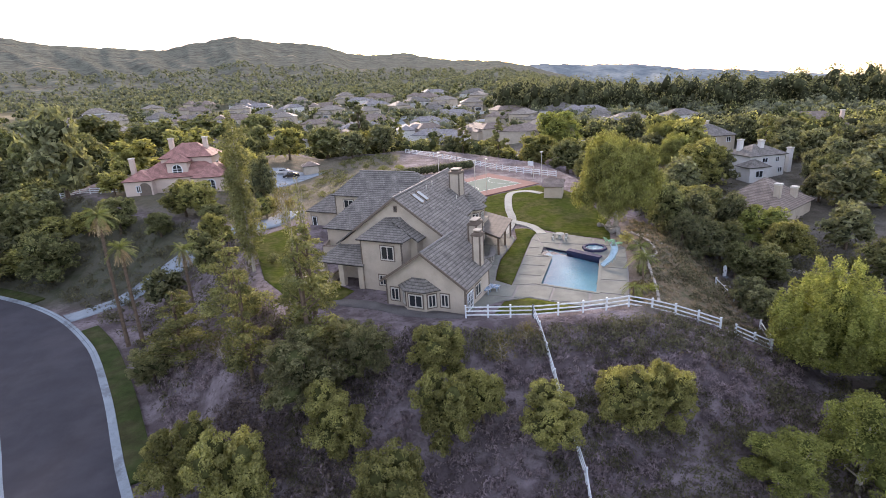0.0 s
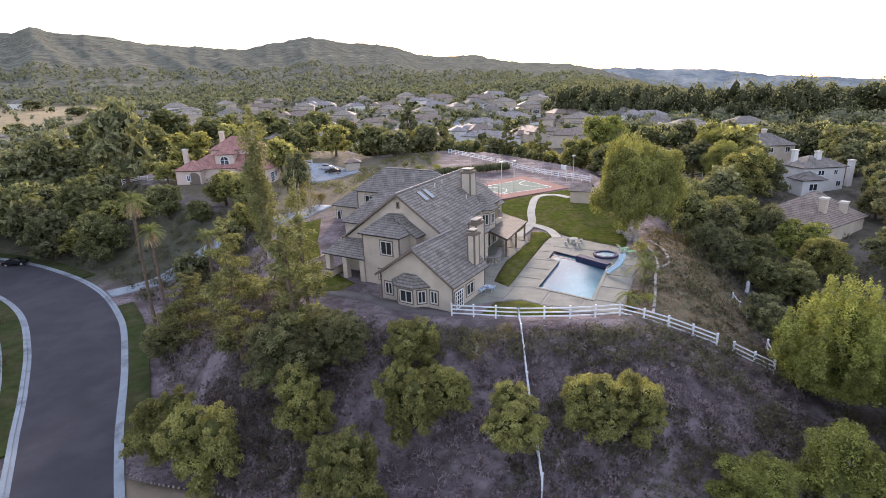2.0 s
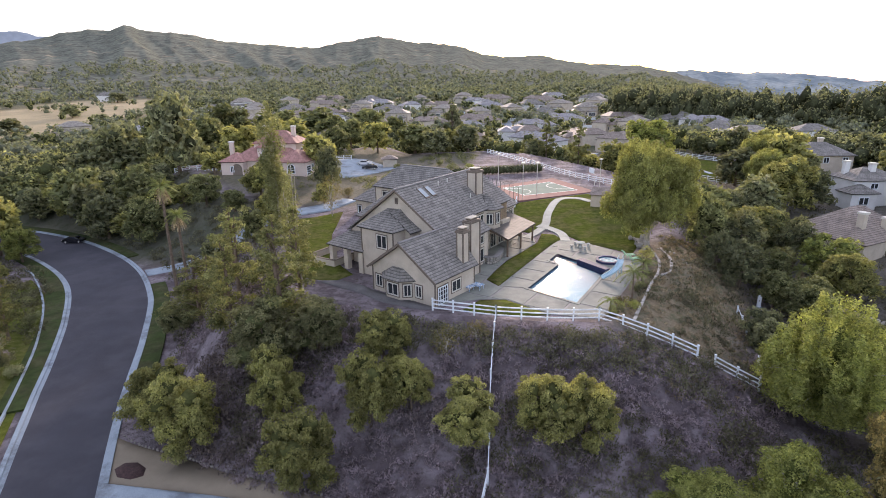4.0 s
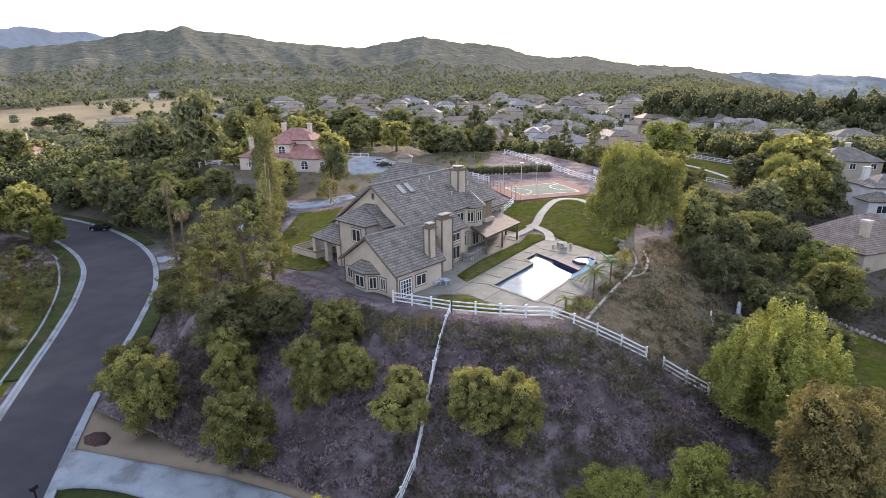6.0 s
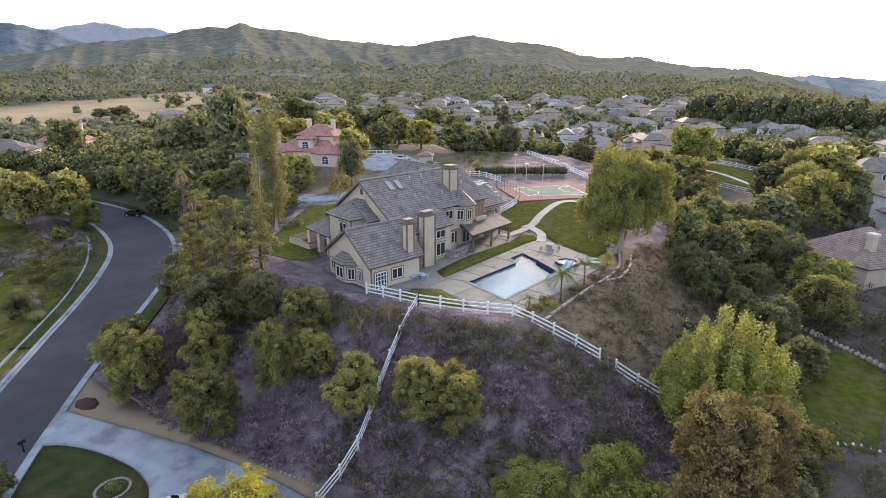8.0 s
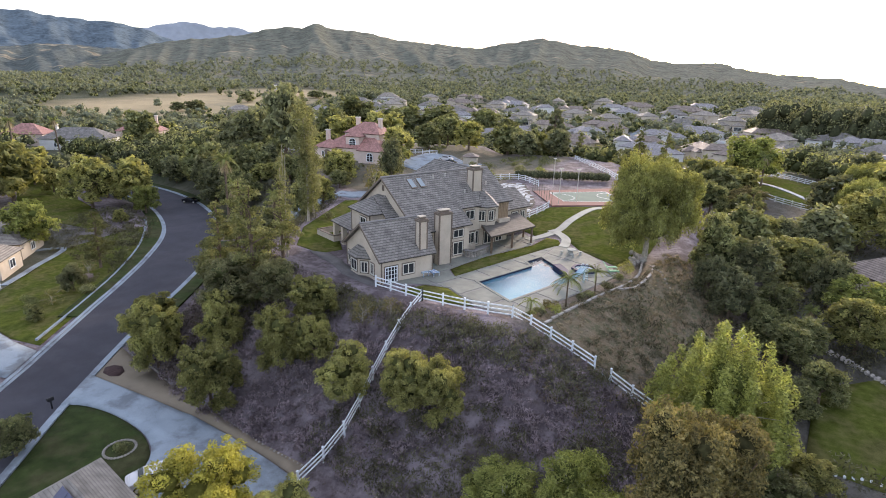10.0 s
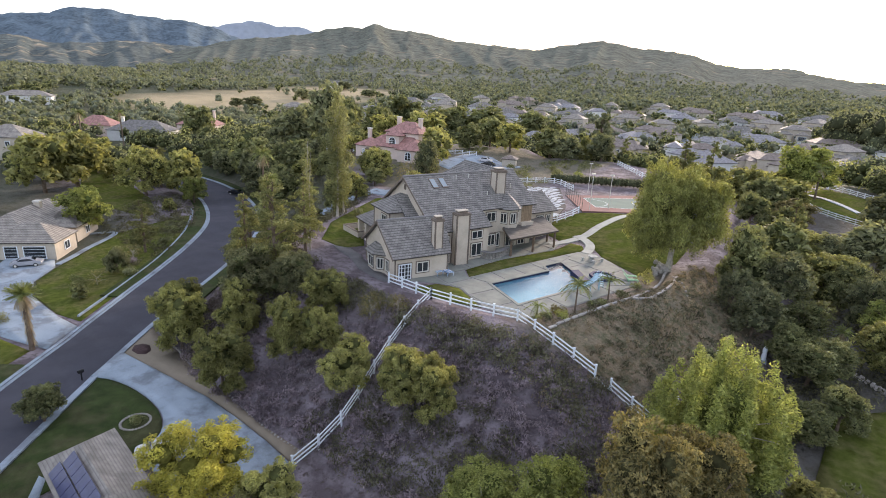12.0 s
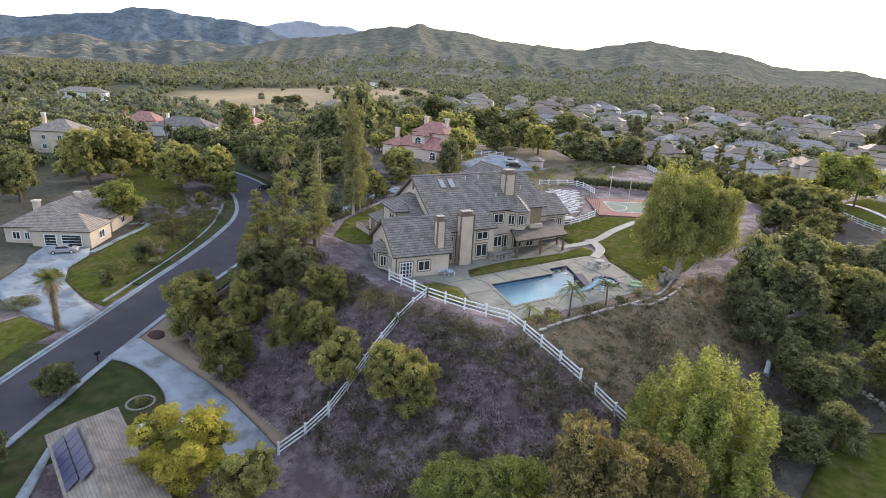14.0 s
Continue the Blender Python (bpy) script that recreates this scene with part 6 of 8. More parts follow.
# across the street
NZ = -9.0
block_house(-81.2, 40.7, NZ, 45, 11, 24, 3.2, 3.4, M_STUCCO, M_ROOF_TAN, "cream single storey house with a tan tile roof and open garage", "b",
            wings=((0, 10.2, -13.4, -6.0, 3.0, 2.6, "a"), (3, 9, -3, 6, 3.0, 2.2, "a")), chimneys=((-2.2, -7, 3, 6.9), (0.8, 1.5, 3, 6.9)),
            wins=((10.22, -9.4, 1.5, 1.9, 1.6, 0), (-1.6, -12.02, 1.5, 1.0, 1.5, -90), (9.02, 1.5, 1.5, 1.6, 1.5, 0), (-3.5, -12.02, 1.5, 1.4, 1.5, -90)),
            doors=((3.2, -13.42, 2.2, 2.3, -90), (6.9, -13.42, 3.6, 2.3, -90)))
patch("driveway", [(-33.9, 29.6), (-30.0, 24.8), (-37.1, 22.6), (-47.7, 21.2), (-55.2, 22.8), (-61.5, 27.5), (-65.5, 29.0), (-70.8, 33.2), (-68.2, 36.2), (-65.4, 38.4), (-60.8, 36.8), (-55.7, 32.0), (-49.0, 29.6), (-38.9, 29.2)], M_CONCRETE, 0.18, "pale concrete driveway across the street", "driveway", 2)
patch("lawn", [(-48.9, 29.9), (-55.6, 32.3), (-60.6, 37.0), (-73.4, 52.0), (-77.9, 70.5), (-66, 64), (-52.6, 50.0), (-44, 41), (-35.4, 30.6), (-40.2, 29.5)], M_LAWN, 0.05, "green front lawn across the street", "lawn", 2)
patch("lawn", [(-38.0, 17.5), (-39, 21.8), (-31, 23.4), (-27, 17), (-22, 10), (-32, 8)], M_LAWN, 0.05, "green lawn across the street", "lawn", 2)
patch("lawn", [(-84, 66), (-98, 71.5), (-111, 74), (-121, 79), (-138, 79.5), (-141, 73), (-124, 66), (-111, 60), (-97, 60), (-84, 62)], M_LAWN, 0.08, "green lawn behind the house across the street", "lawn", 2)
ribbon("path", curve_line([(-77.0, 47.8), (-73.9, 52.3), (-67.4, 44.2), (-62, 37.6)], 1.0), -0.5, 0.5, 0.12, 0.12, M_CONCRETE, "narrow pale concrete walk to the house", "path")
ribbon("garden_kerb", curve_line([(-84, 74.4), (-79.3, 72.2), (-65.9, 62.3), (-54.2, 51.2), (-45.5, 41.3), (-37.1, 31.0)], 1.0), -0.15, 0.15, 0.3, 0.3, M_CONCRETE, "low pale concrete wall along the lawn", "wall")
# the roof with the solar panels below the camera
sh = thing("house", pose(0, 0, -9.3), "single storey house with a tan tile roof and solar panels", "house")
wall_block([(-3.8, 15.95), (-3.8, 20.8), (12.6, 18.3), (12.6, 13.8)], -0.6, 2.42, "wall", M_STUCCO, sh)
roof_plane([(-4.3, 15.55, 2.4), (13.0, 13.27, 2.4), (13.0, 15.9, 4.3), (-1.4, 17.72, 4.3)], M_SHINGLE, 0.15, "roof", sh)
roof_plane([(13.0, 18.75, 2.4), (-4.37, 21.39, 2.4), (-1.4, 17.72, 4.3), (13.0, 15.9, 4.3)], M_SHINGLE, 0.15, "roof", sh)
roof_plane([(-4.37, 21.39, 2.4), (-4.3, 15.55, 2.4), (-1.4, 17.72, 4.3)], M_SHINGLE, 0.15, "roof", sh)
roof_plane([(10.9, 19.6, 2.55), (5.7, 20.4, 2.55), (6.2, 16.3, 4.5), (10.9, 15.7, 4.5)], M_SHINGLE, 0.15, "roof", sh)
patch("path", [(-6.1, 15.9), (-5.2, 16.1), (0.2, 12.9), (-0.6, 12.2)], M_CONCRETE, 0.12, "pale concrete walk beside the house", "path", 2)
M_SOLAR = mat("dark blue solar panel", (0.035, 0.04, 0.095), 0.3, 0.2, 2, 12, 0, spec=0.5)
eave0, eave_u = Vector((-4.3, 15.55, 2.4)), Vector((17.3, -2.28, 0)).normalized()
roof_up = Vector((0.29, 2.2, 1.9))
for i in range(2):
    for j in range(6):
        o = eave0 + eave_u * (2.6 + i * 0.5 + j * 1.12)
        t0 = 0.13 + i * 0.42
        q = [o + roof_up * t0, o + eave_u * 1.06 + roof_up * t0, o + eave_u * 1.06 + roof_up * (t0 + 0.38), o + roof_up * (t0 + 0.38)]
        q = [p + Vector((0, -0.06, 0.12)) for p in q]
        roof_plane([tuple(p) for p in q], M_SOLAR, 0.04, "solar_panel", sh)
# houses down the east side
block_house(61.5, 98.5, gz(61.5, 98.5) - 0.4, 38, 13, 12, 3.0, 4.2, M_STUCCO, M_ROOF_BROWN, "house with a large brown hipped roof", "a", wings=((5, 12, -1, 7, 2.8, 3.0, "b"),), chimneys=((-3.5, -3.5, 4, 7.0), (1.5, -4.5, 3, 5.8)))
block_house(76, 127, gz(76, 127), 12, 9.6, 7.6, 5.2, 2.2, M_PALE, M_ROOF, "white two storey house with a grey roof and chimneys", "a", wings=((-6.5, -1.5, -6, -2, 3.0, 1.5, "a"),), chimneys=((-3.6, 1.2, 5, 8.3), (0, -1.2, 5, 8.1), (7.2, -2.5, -1, 6.0)),
            wins=((-0.8, -3.82, 4.0, 1.6, 1.2, -90), (2.6, -3.82, 4.0, 1.0, 1.2, -90), (-4, -6.02, 1.4, 2.0, 1.6, -90), (3.6, -3.82, 1.5, 1.2, 1.3, -90)))
block_house(78, 157, gz(78, 157) - 0.3, 8, 13, 9.5, 4.8, 2.9, M_STUCCO, M_ROOF, "two storey cream house with a grey hipped roof", "a", chimneys=((-6.4, -2, 2, 8.0), (1, 1, 5, 8.4)), wins=((-4, -4.77, 3.6, 1.4, 1.5, -90), (0, -4.77, 3.6, 1.4, 1.5, -90), (4.5, -4.77, 3.6, 1.4, 1.5, -90), (-4, -4.77, 1.5, 2, 1.6, -90)))
block_house(122, 176, gz(122, 176), -10, 20, 13, 4.2, 5, M_PINK, M_ROOF_BROWN, "house with a reddish brown roof among trees", "a", chimneys=((9, 0, 3, 9),))
block_house(104, 124, gz(104, 124), 0, 12, 10, 4, 2.5, M_PALE, M_ROOF_RED, "white house with a small red roof", "a")
block_house(110, 246, gz(110, 246), 5, 14, 10, 4.5, 2.5, M_PALE, M_ROOF, "pale house among dark trees", "a")
block_house(87, 246, gz(87, 246), 0, 16, 10, 4, 2.5, M_PALE, M_ROOF_TAN, "pale house with a light roof among dark trees", "a")
# houses beyond the street to the west
block_house(-197, 120, gz(-197, 120), 40, 24, 13, 4.2, 4, M_PALE, M_ROOF, "grey house with a white garage", "a", doors=((4, -6.52, 4.6, 2.4, -90), (9, -6.52, 2.6, 2.4, -90)), wins=((-6, -6.52, 1.8, 2, 1.6, -90),), chimneys=((-8, 0, 4, 9),))
block_house(-172, 66, gz(-172, 66), 45, 14, 12, 7, 3.6, M_STUCCO, M_ROOF_TAN, "two storey cream house with a tan roof", "a", chimneys=((-6, 1, 6, 12),), wins=((-3, -6.02, 5, 1.4, 1.6, -90), (2, -6.02, 5, 1.4, 1.6, -90), (-3, -6.02, 2, 1.4, 1.6, -90)))
block_house(-222, 113, gz(-222, 113), 40, 15, 11, 4.5, 4, M_PINK, M_ROOF_RED, "house with a dark red roof among trees", "a")
block_house(-203, 150, gz(-203, 150), 35, 18, 12, 4.2, 4, M_PINK, M_ROOF_RED, "house with a terracotta roof and chimneys", "a", chimneys=((-5, 0, 5, 10.5), (6, 1, 5, 10.5)))
block_house(-357, 131, gz(-357, 131), 60, 26, 12, 4.5, 3, M_PALE, M_ROOF_TAN, "long white house on the far rise", "a")
block_house(-420, 445, gz(-420, 445), 45, 16, 11, 5.5, 3, M_PALE, M_ROOF, "white house beside the dry field", "a")
block_house(-246, 402, gz(-246, 402), 30, 18, 12, 6, 3.5, M_PALE, M_ROOF_TAN, "white two storey house at the town's edge", "a")

# ---- trees ----


def leaves(centres, radii, count, size, seed, droop=0.0, shell=0.55, upright=0.0, aspect=0.5, tri=False, out=0.9):
    """Many small leaves in and round clumps: vertices and faces. Each leaf is a bent diamond, or a triangle far off; leaves lie like shingles round their clump."""
    r = np.random.RandomState(seed)
    centres, radii = np.asarray(centres, float), np.asarray(radii, float)
    vol = radii.prod(1) ** 0.67
    pick = r.choice(len(centres), count, p=vol / vol.sum())
    d = r.normal(size=(count, 3))
    d[:, 2] += 0.35
    d /= np.linalg.norm(d, axis=1)[:, None]
    rad = shell + (1 - shell) * r.uniform(0, 1, count) ** 0.6
    rad = np.where(r.uniform(0, 1, count) < 0.12, rad * r.uniform(1.0, 1.25, count), rad)
    p = centres[pick] + d * radii[pick] * rad[:, None]
    nrm = d * out + r.normal(size=(count, 3)) * 0.55
    nrm /= np.linalg.norm(nrm, axis=1)[:, None] + 1e-9
    u = r.normal(size=(count, 3))
    u[:, 2] += (upright - droop) * 2.0
    u -= nrm * (u * nrm).sum(1)[:, None]
    u /= np.linalg.norm(u, axis=1)[:, None] + 1e-9
    w = np.cross(nrm, u)
    s = size * r.uniform(0.6, 1.4, count)[:, None]
    if tri:
        v = np.stack([p - u * s * 0.4 - w * s * aspect * 0.6, p - u * s * 0.4 + w * s * aspect * 0.6, p + u * s * 0.65], 1).reshape(-1, 3)
        i = np.arange(count) * 3
        return v, np.stack([i, i + 1, i + 2], 1)
    nn = nrm * s * 0.12
    a, b, c, e = p - u * s * 0.5, p + w * s * aspect * 0.5 - nn, p + u * s * 0.5, p - w * s * aspect * 0.5 - nn
    v = np.stack([a, b, c, e], 1).reshape(-1, 3)
    i = np.arange(count) * 4
    return v, np.stack([i, i + 1, i + 2, i + 3], 1)


ICO_V = np.array([(0, 0, 1)] + [(0.894 * math.cos(k * 1.2566), 0.894 * math.sin(k * 1.2566), 0.447) for k in range(5)] + [(0.894 * math.cos(0.6283 + k * 1.2566), 0.894 * math.sin(0.6283 + k * 1.2566), -0.447) for k in range(5)] + [(0, 0, -1)])
ICO_F = np.array([(0, 1 + k, 1 + (k + 1) % 5) for k in range(5)] + [(1 + k, 6 + k, 1 + (k + 1) % 5) for k in range(5)] + [(1 + (k + 1) % 5, 6 + k, 6 + (k + 1) % 5) for k in range(5)] + [(11, 6 + (k + 1) % 5, 6 + k) for k in range(5)])


OCT_V = np.array([(0, 0, 1), (1, 0, 0), (0, 1, 0), (-1, 0, 0), (0, -1, 0), (0, 0, -1)], float)
OCT_F = np.array([(0, 1, 2), (0, 2, 3), (0, 3, 4), (0, 4, 1), (5, 2, 1), (5, 3, 2), (5, 4, 3), (5, 1, 4)])


def lumps(centres, radii, seed, fill=0.8, lo=0.65, hi=1.25, coarse=False):
    """Uneven rounded masses, one in each clump."""
    r = np.random.RandomState(seed)
    n = len(centres)
    base, fc = (OCT_V, OCT_F) if coarse else (ICO_V, ICO_F)
    k = len(base)
    v = np.asarray(centres)[:, None, :] + base[None] * np.asarray(radii)[:, None, :] * fill * r.uniform(lo, hi, (n, k, 1))
    return v.reshape(-1, 3), (fc[None] + (np.arange(n) * k)[:, None, None]).reshape(-1, 3)


def foliage_mesh(name, v, f, leaf, lv, lf, inside):
    """Leaves round inner masses, as one mesh of two materials."""
    me = bpy.data.meshes.new(name)
    allv = np.concatenate([v, lv])
    me.vertices.add(len(allv))
    me.vertices.foreach_set("co", allv.astype(np.float32).ravel())
    idx = np.concatenate([f.ravel(), lf.ravel() + len(v)]).astype(np.int32)
    me.loops.add(len(idx))
    me.loops.foreach_set("vertex_index", idx)
    k = f.shape[1]
    start = np.concatenate([np.arange(len(f)) * k, len(f) * k + np.arange(len(lf)) * 3]).astype(np.int32)
    me.polygons.add(len(f) + len(lf))
    me.polygons.foreach_set("loop_start", start)
    me.polygons.foreach_set("loop_total", np.concatenate([np.full(len(f), k), np.full(len(lf), 3)]).astype(np.int32))
    me.polygons.foreach_set("material_index", np.concatenate([np.zeros(len(f)), np.ones(len(lf))]).astype(np.int32))
    me.polygons.foreach_set("use_smooth", np.concatenate([np.zeros(len(f), bool), np.ones(len(lf), bool)]))
    me.update(calc_edges=True)
    me.validate()
    me.materials.append(leaf)
    me.materials.append(inside)
    return me


MASS = {L_PEPPER.name: "pepper", L_OLIVE.name: "mid", L_YELLOW.name: "yellow", L_DARK.name: "dark", L_MID.name: "mid", L_PINE.name: "pine", L_BRIGHT.name: "bright", L_WILLOW.name: "willow", L_RUST.name: "rust", L_FAR.name: "far", L_FAR_LIGHT.name: "pale"}


def quick_mesh(name, v, f, material):
    me = bpy.data.meshes.new(name)
    n, k = len(v), f.shape[1]
    me.vertices.add(n)
    me.vertices.foreach_set("co", np.asarray(v, np.float32).ravel())
    me.loops.add(f.size)
    me.loops.foreach_set("vertex_index", f.ravel().astype(np.int32))
    me.polygons.add(len(f))
    me.polygons.foreach_set("loop_start", (np.arange(len(f)) * k).astype(np.int32))
    me.polygons.foreach_set("loop_total", np.full(len(f), k, np.int32))
    me.update(calc_edges=True)
    me.validate()
    me.materials.append(material)
    return me


def lobed(lobes, g, r, per, small, tall, keep=0.72):
    """Small clumps over the outside of a crown's lobes."""
    cs, rs = [], []
    lc = np.array([c for c, _ in lobes])
    lr = np.array([k for _, k in lobes])
    for i, (c, k) in enumerate(lobes):
        for j in range(per):
            z = 1 - 1.75 * (j + 0.5) / per
            a = j * 2.39996 + i * 1.3 + g.uniform(-0.35, 0.35)
            q = math.sqrt(max(0.0, 1 - z * z))
            pt = c + k * np.array((math.cos(a) * q, math.sin(a) * q, z)) * g.uniform(0.8, 1.06)
            e = np.sqrt((((pt - lc) / lr) ** 2).sum(1))
            e[i] = 9
            if e.min() < keep:
                continue
            w = r * g.uniform(*small)
            cs.append(pt)
            rs.append((w, w, w * tall * g.uniform(0.85, 1.2)))
    return cs, rs


def tree_crown(shape, h, r, seed):
    """Clumps of a crown for a tree of height h and crown radius r: their centres and radii, and the crown's inner lobes."""
    g = np.random.RandomState(seed)
    cs, rs, lobes = [], [], []
    if shape in ("round", "high", "weep"):
        n, z0, z1 = {"round": (13, 0.2, 0.8), "high": (14, 0.42, 0.86), "weep": (19, 0.3, 0.83)}[shape]
        kz = {"round": 0.95, "high": 1.25, "weep": 0.95}[shape]
        lobes.append((np.array((0, 0, h * (z0 + z1) / 2)), np.array((0.5 * r, 0.5 * r, 0.24 * h))))
        for i in range(n):
            t = (i + 0.5) / n
            a = i * 2.39996 + g.uniform(-0.5, 0.5)
            lim = math.sqrt(max(0.1, 1 - abs((t - 0.38) / 0.68) ** 2.2))
            q = r * 0.68 * lim * g.uniform(0.62, 1.08)
            k = r * g.uniform(0.2, 0.42) * (1.0 if shape != "weep" else 0.88)
            lobes.append((np.array((math.cos(a) * q, math.sin(a) * q, h * (z0 + (z1 - z0) * t))), np.array((k, k, k * kz * g.uniform(0.85, 1.15)))))
        per, small, tall = {"round": (15, (0.1, 0.18), 0.95), "high": (16, (0.12, 0.2), 0.9), "weep": (24, (0.075, 0.13), 1.7)}[shape]
        cs, rs = lobed(lobes, g, r, per, small, tall)
    elif shape == "cone":
        for i in range(34):
            t = i / 33
            a = g.uniform(0, 6.28)
            lim = (1 - t) ** 0.7 * 0.8 + 0.1
            q = g.uniform(0.35, 1)
            cs.append((math.cos(a) * r * lim * q, math.sin(a) * r * lim * q, h * (0.22 + 0.74 * t)))
            k = r * (0.36 - 0.2 * t) * g.uniform(0.75, 1.2)
            rs.append((k, k, k * 0.5))
    elif shape == "column":
        for i in range(20):
            t = i / 19
            a = g.uniform(0, 6.28)
            q = g.uniform(0, 0.6)
            lim = math.sin(math.pi * (0.12 + 0.86 * t)) ** 0.6
            cs.append((math.cos(a) * r * q * lim, math.sin(a) * r * q * lim, h * (0.12 + 0.86 * t)))
            k = r * 0.55 * lim * g.uniform(0.8, 1.2) + 0.12
            rs.append((k, k, k * 1.5))
    elif shape == "plume":
        # upright shoots that fan out from the trunk, the middle ones tallest
        n = 46
        for i in range(n):
            q = math.sqrt((i + 0.5) / n)
            a = i * 2.39996 + g.uniform(-0.25, 0.25)
            tip = h * (1.0 - 0.46 * q ** 1.6) * g.uniform(0.9, 1.03)
            foot = h * (0.1 + 0.1 * q)
            steps = 5
            for j in range(steps):
                t = (j + 0.4) / steps
                out = r * 0.93 * q * (0.45 + 0.55 * math.sin(math.pi * min(1.0, 0.12 + 0.62 * t)))
                k = r * 0.155 * (1.12 - 0.75 * t) * g.uniform(0.85, 1.15)
                cs.append((math.cos(a) * out + g.normal() * 0.12, math.sin(a) * out + g.normal() * 0.12, foot + (tip - foot) * t))
                rs.append((k, k, (tip - foot) / steps * 0.78))
        lobes = [(np.array((0, 0, h * z)), np.array((k * r, k * r, 0.16 * h))) for z, k in ((0.28, 0.6), (0.45, 0.55), (0.62, 0.36))]
    return np.array(cs), np.array(rs), lobes


KINDS = {
    # shape, leaf material, bark, leaves, leaf size, droop, trunk girth, label, words for the kind
    "pepper": ("round", L_PEPPER, M_BARK, 20000, 0.185, 0.9, 0.16, "rounded olive green pepper tree on the dry slope", "tree"),
    "pepper_y": ("round", L_PEPPER, M_BARK, 20000, 0.175, 0.8, 0.15, "bushy yellow green young tree on the dry slope", "tree"),
    "olive": ("round", L_OLIVE, M_BARK, 18000, 0.18, 0.3, 0.14, "grey green bushy tree on the slope", "tree"),
    "yellow": ("round", L_YELLOW, M_BARK, 30000, 0.135, 0.2, 0.22, "bright yellow green broadleaf tree beside the driveway", "tree"),
    "bright": ("round", L_BRIGHT, M_PALE_BARK, 24000, 0.14, 0.0, 0.2, "fresh green broadleaf tree with upright limbs", "tree"),
    "poplar_b": ("plume", L_BRIGHT, M_PALE_BARK, 64000, 0.19, 0.0, 0.26, "tall fresh green tree with many upright limbs", "tree"),
    "rust": ("high", L_RUST, M_BARK, 28000, 0.19, 0.0, 0.2, "dense tree with rust tinged green leaves", "tree"),
    "willow": ("weep", L_WILLOW, M_PALE_BARK, 70000, 0.27, 1.1, 0.4, "large weeping pepper tree with hanging foliage beside the lawn", "tree"),
    "oak": ("round", L_DARK, M_BARK, 7600, 0.265, 0.0, 0.22, "dark green spreading tree", "tree"),
    "oak_y": ("round", L_PEPPER, M_BARK, 7600, 0.265, 0.0, 0.2, "rounded light green garden tree", "tree"),
    "oak_b": ("round", L_BRIGHT, M_BARK, 7600, 0.265, 0.0, 0.2, "bright green spreading garden tree", "tree"),
    "mid": ("round", L_MID, M_BARK, 7600, 0.265, 0.0, 0.2, "green rounded broadleaf tree", "tree"),
    "mid_b": ("round", L_PEPPER, M_BARK, 7600, 0.265, 0.0, 0.2, "light green rounded broadleaf tree", "tree"),
    "pine": ("cone", L_PINE, M_BARK, 5200, 0.26, 0.0, 0.2, "tall open pine with brownish green needles", "tree"),
    "pinecone": ("cone", L_DARK, M_BARK, 4500, 0.7, 0.2, 0.3, "dark green conical conifer beyond the court", "tree"),
    "poplar_s": ("column", L_POPLAR, M_PALE_BARK, 7000, 0.24, 0.0, 0.13, "tall slender columnar poplar with thin foliage", "tree"),
    "poplar_d": ("column", L_POPLAR, M_PALE_BARK, 1300, 0.28, 0.0, 0.13, "tall thin half bare poplar", "tree"),
    "shrub_dry": ("round", L_RUST, M_PALE_BARK, 1100, 0.24, 0.0, 0.1, "sparse dry shrub with pale twigs", "shrub"),
}
for kind, leaf, shape in (("wood_oak", L_DARK, "round"), ("wood_mid", L_MID, "round"), ("wood_light", L_PEPPER, "round"), ("wood_pine", L_PINE, "cone")):
    KINDS[kind] = (shape, leaf, M_BARK, 1700, 0.62, 0.0, 0.22, {"wood_oak": "dark green tree of the wooded neighbourhood", "wood_mid": "green tree of the wooded neighbourhood", "wood_light": "light green tree of the wooded neighbourhood", "wood_pine": "brownish green pine of the wooded neighbourhood"}[kind], "tree")
VARIANTS = {}


